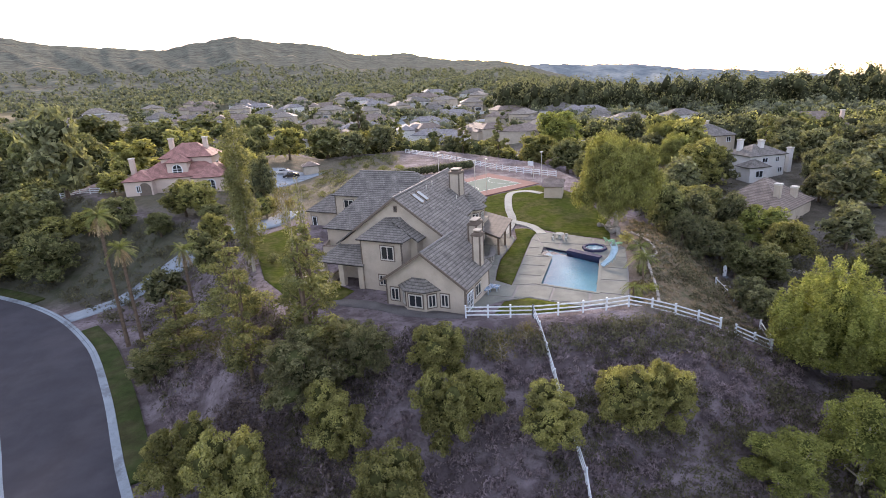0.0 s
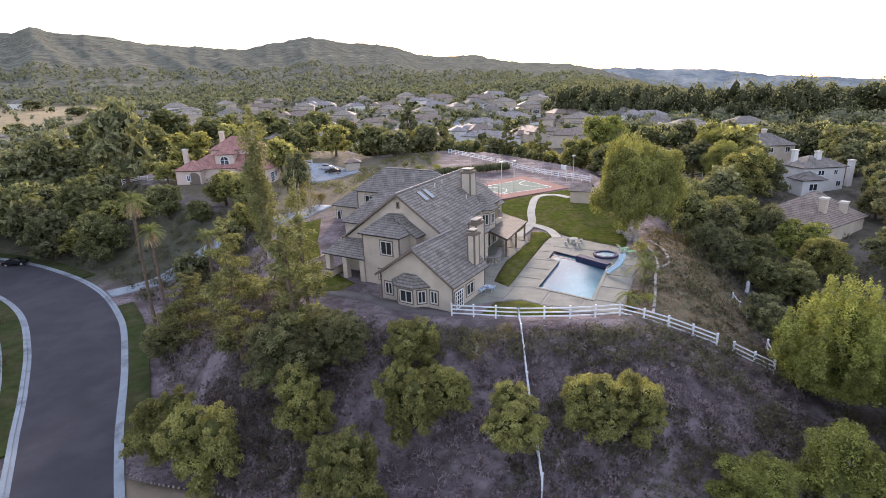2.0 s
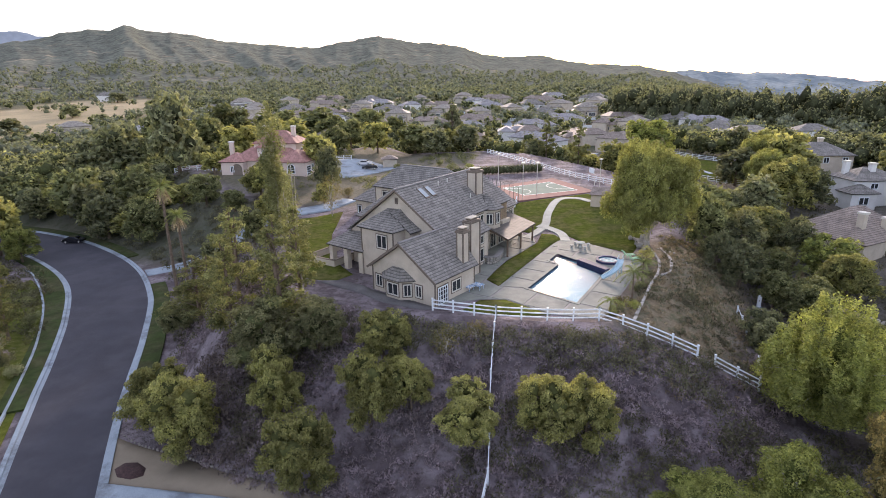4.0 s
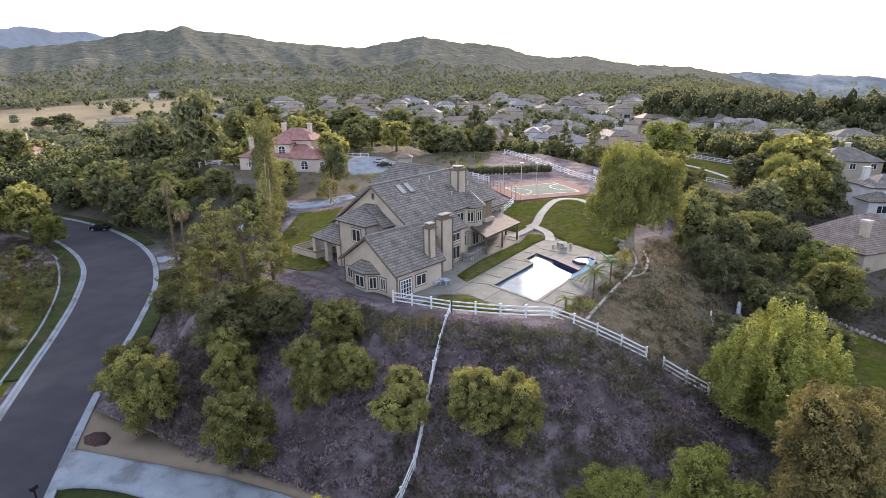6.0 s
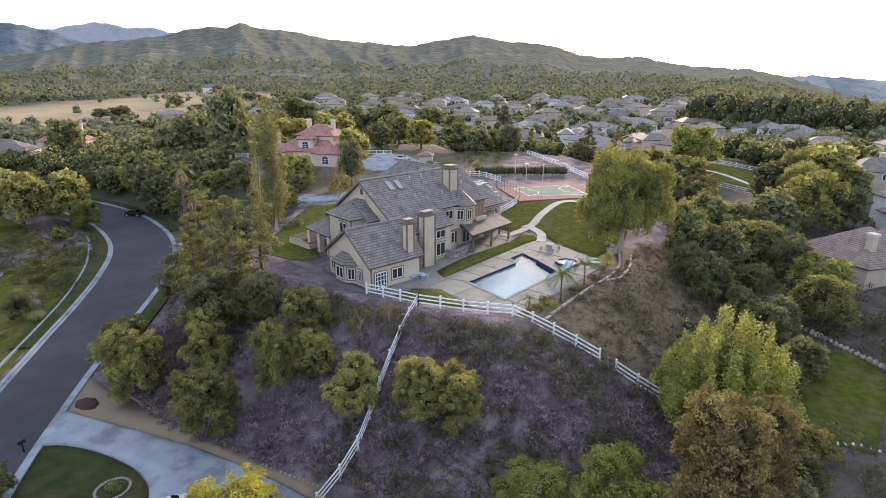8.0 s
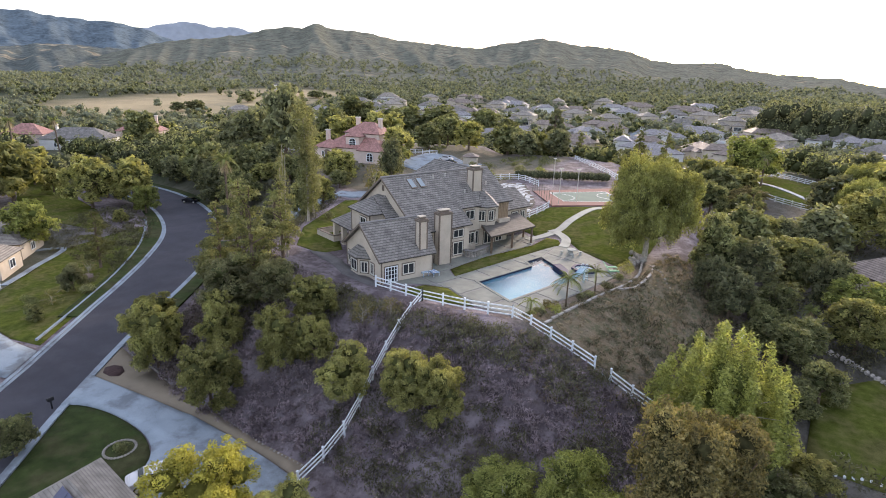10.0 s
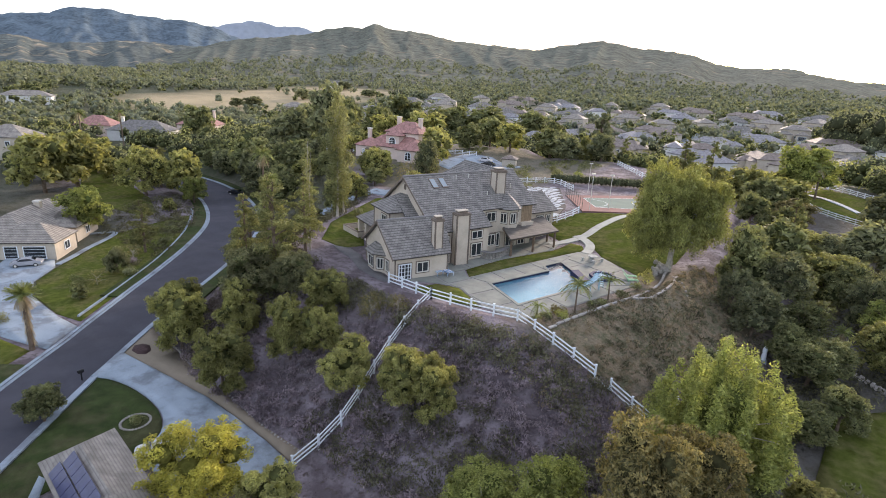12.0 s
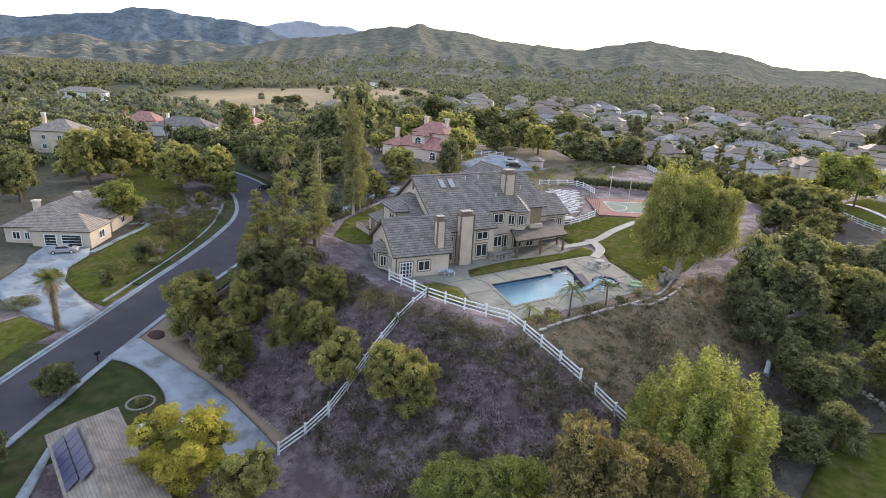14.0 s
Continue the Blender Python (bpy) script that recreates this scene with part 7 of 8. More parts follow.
def build_tree(kind, seed):
    shape, leaf, bark, count, size, droop, girth, label, cat = KINDS[kind]
    h, r = 8.0, 3.0
    if shape == "column":
        h, r = 16.0, 1.7
    elif shape == "cone":
        h, r = 12.0, 3.2
    elif shape == "plume":
        h, r = 13.0, 4.6
    elif shape == "weep":
        h, r = 15.0, 7.0
    elif shape == "high":
        h, r = 15.0, 3.3
    g = np.random.RandomState(seed)
    cs, rs, lobes = tree_crown(shape, h, r, seed)
    root = thing({"shrub": "shrub"}.get(cat, "tree"), Matrix(), label, cat)
    far = bool(lobes)
    v, f = leaves(cs, rs, count, size, seed + 1, droop, 0.4 if shape != "cone" else 0.25, 0.7 if shape == "plume" else 0.0, 0.42 if shape == "weep" else 0.5, far)
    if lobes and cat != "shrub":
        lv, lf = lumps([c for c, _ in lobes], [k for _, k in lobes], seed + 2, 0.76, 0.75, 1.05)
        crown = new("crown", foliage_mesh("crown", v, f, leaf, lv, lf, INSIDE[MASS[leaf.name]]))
    else:
        crown = new("crown", quick_mesh("crown", v, f, leaf))
    crown.parent = root
    bm = bmesh.new()
    lean = g.uniform(-0.04, 0.04, 2) * h
    top = h * (0.62 if shape == "plume" else 0.9 if shape in ("cone", "column") else 0.75 if shape == "high" else 0.55)
    spine = [(lean[0] * t * t, lean[1] * t * t, -0.6 + (top + 0.6) * t) for t in (0, 0.12, 0.35, 0.65, 1)]
    tube(bm, spine, [girth * 1.5, girth * 1.05, girth * 0.85, girth * 0.6, girth * 0.2], 8)
    trunk = part("trunk", bm, bark, root)
    bm = bmesh.new()
    order = [i for i in g.permutation(len(cs)) if shape != "plume" or cs[i][2] < h * 0.6][:14 if shape != "column" else 10]
    last = None
    for i in order:
        c = Vector(cs[i])
        if shape in ("cone", "column"):
            s = Vector((0, 0, max(h * 0.12, c.z - r * 0.35)))
        else:
            s = Vector((lean[0] * 0.2, lean[1] * 0.2, min(h * g.uniform(0.22, 0.5), c.z * 0.75)))
        mid = s.lerp(c, 0.55) + Vector((g.uniform(-0.3, 0.3), g.uniform(-0.3, 0.3), g.uniform(0, 0.5)))
        thick = girth * (0.5 if shape == "plume" else 1.0)
        limb = tube(bm, [s, mid, c], [thick * 0.45, thick * 0.28, thick * 0.08], 4)
        if last:
            bm.faces.new((last[0][0], last[0][1], limb[0][0]))
        last = limb
        for _ in range(2):
            e = c + Vector(g.normal(size=3)) * float(rs[i][0]) * 0.55
            twig = tube(bm, [mid.lerp(c, 0.6), e], [girth * 0.13, girth * 0.03], 3)
            bm.faces.new((limb[1][0], limb[1][1], twig[0][0]))
    if kind.startswith("wood"):
        bm.free()
    else:
        part("branching", bm, bark, root)
    return root, h, r


used = set()
SPREAD = {"pepper": (1.0, 1.04), "pepper_y": (1.02, 1.04), "olive": (0.95, 1.0), "mid": (0.95, 1.0), "oak": (0.92, 0.96)}  # how far the crown fills its girth and height


def plant(kind, x, y, h, r, sink=0.15):
    seed = int(abs(x) * 7 + abs(y) * 13) % 3
    key = (kind, seed)
    z = gz(x, y) - sink
    if key not in VARIANTS:
        VARIANTS[key] = build_tree(kind, len(VARIANTS) * 10 + 5)
    src, h0, r0 = VARIANTS[key]
    turn = (x * 37.7 + y * 17.3) % 360
    if key not in used:
        used.add(key)
        ob = src
    else:
        ob = copy_thing(src, Matrix())
    wide, high = SPREAD.get(kind, (1.0, 1.0))
    ob.matrix_world = Matrix.LocRotScale((x, y, z), Euler((0, 0, radians(turn))), (wide * r / r0, wide * r / r0, high * h / h0))
    return ob


TREES = [
    ("pepper", -17.6, 34.8, 8.5, 3.5), ("pepper", -4.9, 32.2, 7.6, 3.54), ("pepper", -10.1, 37.8, 7.4, 2.93), ("pepper", -0.6, 37.7, 7.6, 2.81),
    ("pepper", 2.7, 39.4, 6.1, 2.32), ("pepper", -1.1, 43.2, 5.8, 3.05), ("pepper", 8, 37.6, 5.7, 3.05), ("pepper_y", 14.5, 38.4, 6.5, 2.88),
    ("pepper_y", 17.9, 38.3, 7, 2.62), ("olive", -13.2, 42.2, 8.1, 4.08), ("olive", -8.1, 43.8, 6.3, 3.12), ("shrub_dry", 4.9, 44.3, 3.8, 1.9),
    ("yellow", 8.1, 21.6, 8.9, 3.9), ("pepper", 12.8, 24.6, 5.5, 2.68), ("bright", 25.8, 33.8, 5.8, 3.4), ("rust", 37.4, 32, 16.5, 3.3),
    ("rust", 39.4, 36, 14.5, 3.2), ("poplar_b", 39.3, 48.6, 13.9, 6.3), ("willow", 27.3, 80.3, 15.4, 7.3),
    ("pine", -13.1, 45.8, 13.5, 4.17), ("pine", -19.1, 45.6, 12.4, 3.33), ("pine", -13.8, 51.3, 11.1, 3.33),
    ("poplar_s", -26, 69, 21.5, 2.6), ("poplar_s", -27.6, 72, 16.5, 2.2), ("poplar_d", -14.2, 52.5, 15.4, 1.5), ("poplar_d", -15.9, 53.6, 12.5, 1.3), ("oak_y", -47.5, 103.6, 8.5, 4.3),
    ("oak_y", -47.5, 127.1, 11.4, 4.9), ("oak_b", -77.2, 48.6, 11, 4.9), ("olive", -50.7, 42.4, 5.1, 2.3),
    ("mid_b", -100, 71.8, 14.5, 6.4), ("mid_b", -98, 81, 14.5, 5.4), 
    ("pine", -58.5, 50.7, 10.6, 3.6), ("mid_b", -118, 55.5, 17, 7.0), ("mid_b", -119.4, 63.5, 17, 7.0), ("oak_y", -134.6, 75, 9, 4.4), ("oak_y", -121.6, 73.6, 7.8, 3.3), ("shrub_dry", -47.5, 37.8, 2.9, 1.9),
    ("pine", -108, 80, 12, 4.5), ("mid", -112, 84, 9, 4.5), ("oak_b", -90, 79, 8, 3.6), ("mid_b", -131, 60, 11, 5.5), ("oak_y", -146, 80, 10, 5),
    ("mid", -43.8, 33.8, 2.8, 1.5), ("mid", -67.7, 61, 1.7, 1.6), ("mid_b", -82.6, 68.6, 3.8, 1.7), ("shrub_dry", -56, 47.4, 3.4, 2.0),
    ("mid", -14.1, 19.1, 4.7, 2.2), ("mid", -5.2, 11.3, 6.4, 2.2), ("mid", 33, 117.2, 7.7, 3.6), ("mid", 36, 83.3, 10, 3.8),
    ("oak", 40.1, 84.2, 10.1, 4.3), ("mid", 43.8, 79.3, 7, 3.7), ("oak", 36.3, 76.7, 6.8, 2.4), ("mid_b", 40.7, 103.1, 9, 5.8),
    ("oak", 46.1, 105.8, 9, 4.8), ("rust", 39.1, 128.5, 8.5, 4.2), ("mid", 47.7, 92.4, 8.5, 3.3), ("mid", 42.6, 72.6, 6.5, 2.6),
    ("mid", 48.1, 63.1, 5.5, 2.6), ("oak", 50.5, 88.7, 9.5, 3.2), ("mid", 46.6, 71.6, 6.5, 3.3), ("mid", -86.3, 106.6, 13.4, 5.3),
    ("mid", -100.7, 104.6, 15.3, 6.5), ("oak", -93.1, 99.6, 13.1, 5.3), ("mid", -175.6, 132.3, 17.5, 6.8), ("pinecone", -30, 212, 22, 6.5),
    ("mid", -87.3, 266.9, 18.1, 9.9), ("mid", -97.3, 243.9, 15.9, 8.8), ("mid", -131, 245.7, 17, 11.1), ("mid", -65.3, 247.7, 15.2, 7.1),
    ("bright", 31.8, 33.8, 10.2, 3.9), ("mid_b", 45.8, 95.5, 8.5, 5.5), ("willow", 58.5, 131, 10.5, 5.4),
    ("willow", 61, 143, 12, 6.2), ("oak", 37.6, 60.2, 5.2, 2.8), ("mid", 45.2, 69.7, 6.2, 3.8),
    ("mid_b", 52.5, 76.4, 8, 3.8), ("oak", 38.9, 74.8, 8, 3.5), ("mid", 80.7, 108.2, 9.4, 4.4),
    ("oak", 84, 116.1, 9.7, 3.7), ("mid", 60, 68, 7, 4.0), ("oak", -87.1, 124, 22.5, 7.1), ("mid", -123.7, 188.5, 20.3, 9.6),
    ("mid", -115.5, 147.6, 12.9, 5), ("oak_y", -79.8, 136.2, 7.1, 4.1), 
    ("mid", -73.1, 94, 10.8, 5.6), ("mid", -138.3, 223.2, 24.1, 12.6), ("mid", -118, 270.6, 18.3, 15),
    ("mid", -131.8, 257.4, 17.9, 12.8), ("pine", -22.5, 52.2, 12.3, 4.04), ("pine", -31, 58, 7, 2.6), ("pine", -29.5, 53.5, 9.6, 4.4),
    ("oak", -36.4, 108.4, 13.1, 3.8), ("shrub_dry", -26.9, 88.9, 9.3, 2.4), ("pepper", -23.2, 38.4, 7.6, 3.5), 
    ("mid", -36.8, 78.4, 8, 2.6), ("shrub_dry", -23.3, 49.2, 4.1, 1.9),
    ("olive", -10.6, 47.3, 3.4, 2.4), ("shrub_dry", 7.5, 45.8, 3, 1.3), 
    ("oak", -127.8, 147.5, 20.2, 9.2), ("oak", -140.2, 148.3, 15.5, 7.2), ("mid", -165.4, 210.1, 19.7, 9.1),
    ("mid", -116.1, 156.1, 22, 8.4), ("oak", -120.5, 149.6, 14.7, 8.2), ("oak_y", -74.6, 121.4, 6.3, 3.7), ("oak_y", -51.5, 105.5, 8.2, 4.6), ("mid", -52.3, 96, 5.5, 3.2),
    ("mid", -62.6, 100.9, 8.6, 4.5), ("mid_b", -80.6, 97.4, 6.5, 4.2), ("mid_b", -71.2, 104.3, 6, 3.4), ("mid_b", -37.3, 85.1, 6.8, 2.8),
    ("mid", -86, 112, 9, 5), ("mid_b", -80, 107, 6, 3.8), ("mid", -59.5, 177.5, 11.9, 5.4), ("mid_b", -46.7, 169.5, 11.4, 5.5), ("mid", -37.5, 182.5, 11.2, 7.4), ("oak", -27.5, 172.9, 9.4, 5.2),
    ("mid_b", -70, 152, 14, 7.5), ("mid_b", -82, 146, 12, 6.5), ("mid", -56, 158, 10, 5.5), ("oak", -18, 180, 10, 5.5), ("mid", -42, 96, 5.0, 3.2), 
    ("oak_y", -33, 98.5, 5.0, 2.4), ("olive", -35, 56, 5.5, 3.0),
    ("oak_b", 38.5, 172.5, 15.5, 7.5), ("mid_b", 64.4, 139, 14, 6), ("mid_b", 57, 115.8, 13, 5.8), ("oak_b", 53.5, 85, 7.5, 4.0),
    ("mid", -108, 38, 13, 5.5), ("mid_b", -100, 27, 11, 5), ("mid", 44, 44.5, 5, 3.2), ("oak", 42.5, 40, 5.5, 3.2), ("mid", 45.5, 59.5, 5, 3), ("oak", 37.5, 57.5, 5, 2.6), ("mid_b", 46.5, 49, 4, 2.4),
]
for x, y, h, r in ((-297, 247, 9, 8), (-307, 240, 7, 6), (-328, 318, 10, 7.5), (-321, 392, 8, 8.5), (-400, 436, 10, 9), (-286, 300, 7, 6)):
    TREES.append(("wood_oak", x, y, h, r))
FAR_KIND = {"mid": "wood_mid", "mid_b": "wood_light", "oak": "wood_oak", "oak_y": "wood_light"}
for kind, x, y, h, r in TREES:
    plant(FAR_KIND.get(kind, kind) if math.hypot(x - 20, y) > 140 else kind, x, y, h, r)

# ---- palms ----


def palm(x, y, h, frond, count, skirt, label, seed, sag=0.35, shag=0, wide=0.3):
    g = np.random.RandomState(seed)
    z = gz(x, y) - 0.1
    t = thing("palm_tree", pose(x, y, z), label, "palm")
    bm = bmesh.new()
    bend = g.uniform(-0.3, 0.3, 2)
    pts = [(bend[0] * k * k, bend[1] * k * k, h * k) for k in (0, 0.2, 0.45, 0.7, 1)]
    r = 0.24 if h > 5 else 0.1
    tube(bm, pts, [r * 1.35, r, r * 0.9, r * 0.85, r * 0.8], 9)
    part("trunk", bm, M_BARK, t)
    top = Vector(pts[-1])

    def one(az, el, length, width, material, name, droop, base=0.0):
        v, f = [], []
        hub = top - Vector((0, 0, base))
        d = Vector((math.cos(az), math.sin(az), 0))
        side = Vector((-math.sin(az), math.cos(az), 0))
        n = 20
        for i in range(n + 1):
            s = i / n
            rise = math.sin(el) * length * s - droop * length * s * s
            p = hub + d * (math.cos(el) * length * s) + Vector((0, 0, rise))
            w = width * (math.sin(math.pi * (0.1 + 0.88 * s)) ** 0.6)
            v += [p, p - Vector((0, 0, 0.05))]
            for sg in (-1, 1):
                v += [p + side * sg * w * 0.5 - Vector((0, 0, w * 0.3)) + d * w * 0.35]
        for i in range(n):
            a = i * 4
            f.append((a, a + 4, a + 5, a + 1))
            for sg in (2, 3):
                # a narrow leaflet to each side of the rib
                v.append(v[a].lerp(v[a + 4], 0.55))
                f.append((a, len(v) - 1, a + sg))
        return link_mesh(name, v, f, material, t)

    for k in range(count):
        el = radians(g.uniform(-10, 70))
        one(k * 2.4 + g.uniform(-0.2, 0.2), el, frond * g.uniform(0.85, 1.1), frond * wide, L_PALM, "frond", sag + g.uniform(0, 0.3))
    for k in range(skirt):
        one(k * 2.4, radians(g.uniform(-75, -40)), frond * 0.8, frond * 0.26, L_DRY, "dry_frond", 0.5)
    for k in range(shag):
        one(k * 2.4, radians(g.uniform(-85, -62)), frond * 0.62, frond * 0.28, L_DRY, "dry_frond", 0.3, h * 0.8 * (k + 0.5) / shag)
    return t


palm(23.0, 57.4, 3.5, 2.0, 30, 0, "feathery palm in the bed beside the pool", 1, 0.4)
palm(24.7, 63.2, 3.0, 1.8, 26, 0, "small feathery palm in the bed beside the pool", 2, 0.4)
palm(20.4, 53.2, 1.7, 1.6, 18, 0, "young palm in the bed beside the pool", 3, 0.6)
palm(-44.6, 67.4, 19.0, 2.5, 44, 20, "tall fan palm with a skirt of dry fronds", 4)
palm(-42.8, 67.9, 14.3, 2.3, 40, 18, "fan palm with dry fronds on the bank", 5)
palm(-36.4, 71.1, 8.5, 2.6, 32, 12, "fan palm with dry fronds on the bank", 6)
palm(-31.15, 23.7, 7.3, 1.9, 84, 46, "stout palm with a thick skirt of dry fronds", 7, 0.02, 110, 0.44)
palm(47.5, 78.5, 3.6, 1.7, 30, 14, "fan palm among dark trees", 8)
palm(-150, 78, 16, 2.4, 30, 14, "tall fan palm in the distance", 9)
palm(-172, 100, 18, 2.6, 30, 14, "tall fan palm in the distance", 10)
palm(38, 175, 9, 2.6, 30, 12, "fan palm beside a far paddock", 11)
palm(42, 168, 8, 2.6, 30, 12, "fan palm beside a far paddock", 12)

# ---- garden shrubs by the pool, hedge ----


def shrub(x, y, r, h, leaf, label, count=420, size=0.16, seed=0, name="shrub"):
    g = np.random.RandomState(seed + 50)
    t = thing(name, pose(x, y, gz(x, y) - 0.05), label, "shrub")
    cs = [(g.normal() * r * 0.35, g.normal() * r * 0.35, h * g.uniform(0.35, 0.7)) for _ in range(5)]
    v, f = leaves(cs, [(r * 0.6, r * 0.6, h * 0.42)] * 5, count, size, seed + 3, 0, 0.4, 0.3)
    o = new("foliage", quick_mesh("foliage", v, f, leaf))
    o.parent = t
    bm = bmesh.new()
    for c in cs:
        tube(bm, [(0, 0, -0.1), c], [0.04, 0.015], 4)
    part("stems", bm, M_BARK, t)


BEDS = [(21.8, 56.0, 0.9, 1.2, L_RUST, "spiky red leaved shrub in the pool bed"), (22.9, 54.6, 0.8, 1.1, L_BRIGHT, "round green shrub in the pool bed"), (21.0, 54.4, 0.6, 0.8, L_DARK, "dark green shrub in the pool bed"),
        (23.9, 60.2, 0.8, 0.9, L_DARK, "dark green shrub in the pool bed"), (25.3, 65.6, 1.0, 1.1, L_DARK, "dark green shrub in the pool bed"), (24.5, 61.8, 0.7, 0.8, L_MID, "green shrub in the pool bed"),
        (26.2, 69.5, 0.8, 1.0, L_MID, "green shrub in the pool bed"), (26.4, 72.5, 1.2, 1.8, L_PEPPER, "light green shrub in the pool bed"), (20.6, 52.9, 0.5, 0.7, L_MID, "green shrub in the pool bed"),
        (-24.5, 72, 1.2, 1.5, L_DARK, "dark shrub beside the side lawn"), (-30, 104, 1.6, 2.4, L_RUST, "dark red shrub by the driveway"), (-7.3, 24.3, 0.9, 0.9, L_MID, "low planting in a ring of stones"),
        (-43, 22.5, 2.4, 1.2, L_DARK, "clipped dark hedge by a driveway"), (-50, 36, 1.3, 1.5, L_MID, "shrub on the lawn across the street"), (-48, 43, 1.5, 1.6, L_DARK, "shrub on the lawn across the street"),
        (-54, 46, 1.2, 1.3, L_BRUSH, "grey shrub on the lawn across the street"), (-60, 55, 1.6, 1.8, L_DARK, "dark shrub along the lawn"), (-30.5, 141, 1.5, 2.0, L_MID, "green shrub on the bare bank"),
        (-14, 136, 1.8, 2.2, L_MID, "green shrub on the bare bank"), (-10, 141, 1.4, 1.6, L_BRIGHT, "green shrub on the bare bank"), (-20, 145, 1.5, 1.6, L_MID, "green shrub on the bare bank")]
for i, b in enumerate(BEDS):
    shrub(*b, count=int(420 * max(1.0, 1.6 * b[2] ** 2)), seed=i * 7)
hedge = thing("hedge", pose(0, 0, 0), "long clipped green hedge behind the court", "hedge")
hcs = np.array([(x, y, gz(x, y) + 1.1) for x, y in hc])
hrs = np.array([(1.25, 1.25, 1.15)] * len(hc))
v, f = leaves(hcs, hrs, 5200, 0.2, 77, 0, 0.9)
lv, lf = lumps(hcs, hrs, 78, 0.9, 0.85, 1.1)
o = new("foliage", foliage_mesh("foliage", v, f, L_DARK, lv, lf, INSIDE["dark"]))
o.parent = hedge
bm = bmesh.new()
for x, y in hc:
    tube(bm, [(x, y, gz(x, y) - 0.2), (x, y, gz(x, y) + 1.3)], [0.06, 0.03], 5)
part("stems", bm, M_BARK, hedge)

# ---- woods, brush and the far town ----
CLEAR = [(-74.5, 38, 15), (-86, 46, 13), (-61, 130, 16), (61.5, 98.5, 12), (70, 88, 7), (76, 127, 11), (79, 154, 13), (70, 112, 7), (122, 176, 14), (104, 124, 8), (110, 246, 10), (87, 246, 10), (-197, 120, 18), (-172, 66, 11), (-222, 113, 11),
         (-203, 150, 13), (-357, 131, 17), (-420, 445, 14), (-246, 402, 14), (-36, 150, 14), (-48, 35, 14), (52, 62, 9), (50, 160, 19), (48, 128, 12), (20, 212, 24), (34, 190, 16), (-85, 55, 13), (-74, 60, 13), (-92, 66, 15), (-108, 66, 16), (-125, 68, 16), (-58, 112, 15), (-52, 97, 19), (-68, 98, 12)]


def town_weight(x, y):
    return np.exp(-(((x + 30) / 125) ** 2 + ((y - 350) / 100) ** 2)) * 1.3


def wood_density(x, y):
    """How thick the trees stand, from 0 to 1."""
    d = poly_dist(x, y, YARD)
    k = smooth((d - 4) / 6)
    k = k * smooth((poly_dist(x, y, ROAD, False) - 9) / 5)
    for cx, cy, r in CLEAR:
        k = k * smooth((np.hypot(x - cx, y - cy) - r) / 4)
    front = (x > -40) & (x < 37) & (y < 56)
    k = np.where(front, 0, k)
    fl = gold_field(x, y)
    k = k * (1 - smooth(fl * 2.4 - 0.5) * 0.95)
    k = k * (1 - 0.4 * np.clip(town_weight(x, y), 0, 1))
    k = k * (1 - 0.75 * np.exp(-(((x + 30) / 40) ** 2 + ((y - 160) / 18) ** 2)))
    k = k * (1 - 0.85 * smooth((x + 75) / 30) * smooth((62 - x) / 20) * smooth((y - 186) / 14) * smooth((310 - y) / 30))
    return k


g = np.random.RandomState(31)
NEAR_WOOD = []
for kind_pick in range(4000):
    ang, r = g.uniform(-1.35, 0.95), 60 + 100 * math.sqrt(g.uniform(0, 1))
    x, y = 5 + r * math.sin(ang), 35 + r * math.cos(ang)
    if g.uniform() > float(wood_density(np.array([x]), np.array([y]))[0]):
        continue
    if any((x - q[0]) ** 2 + (y - q[1]) ** 2 < (5.2 + 0.012 * r) ** 2 for q in NEAR_WOOD) or any((x - q[1]) ** 2 + (y - q[2]) ** 2 < 30 for q in TREES):
        continue
    NEAR_WOOD.append((x, y))
    if len(NEAR_WOOD) >= 110:
        break
for x, y in NEAR_WOOD:
    e = smooth((x - 20) / 30)
    k = g.choice(["wood_oak", "wood_mid", "wood_light", "wood_pine"], p=[0.3 + 0.2 * e, 0.35 - 0.1 * e, 0.2 - 0.05 * e, 0.15 - 0.05 * e])
    s = g.uniform(0.75, 1.3)
    plant(k, float(x), float(y), 8.5 * s * (1.35 if k == "wood_pine" else 1), 4.0 * s * (0.75 if k == "wood_pine" else 1))


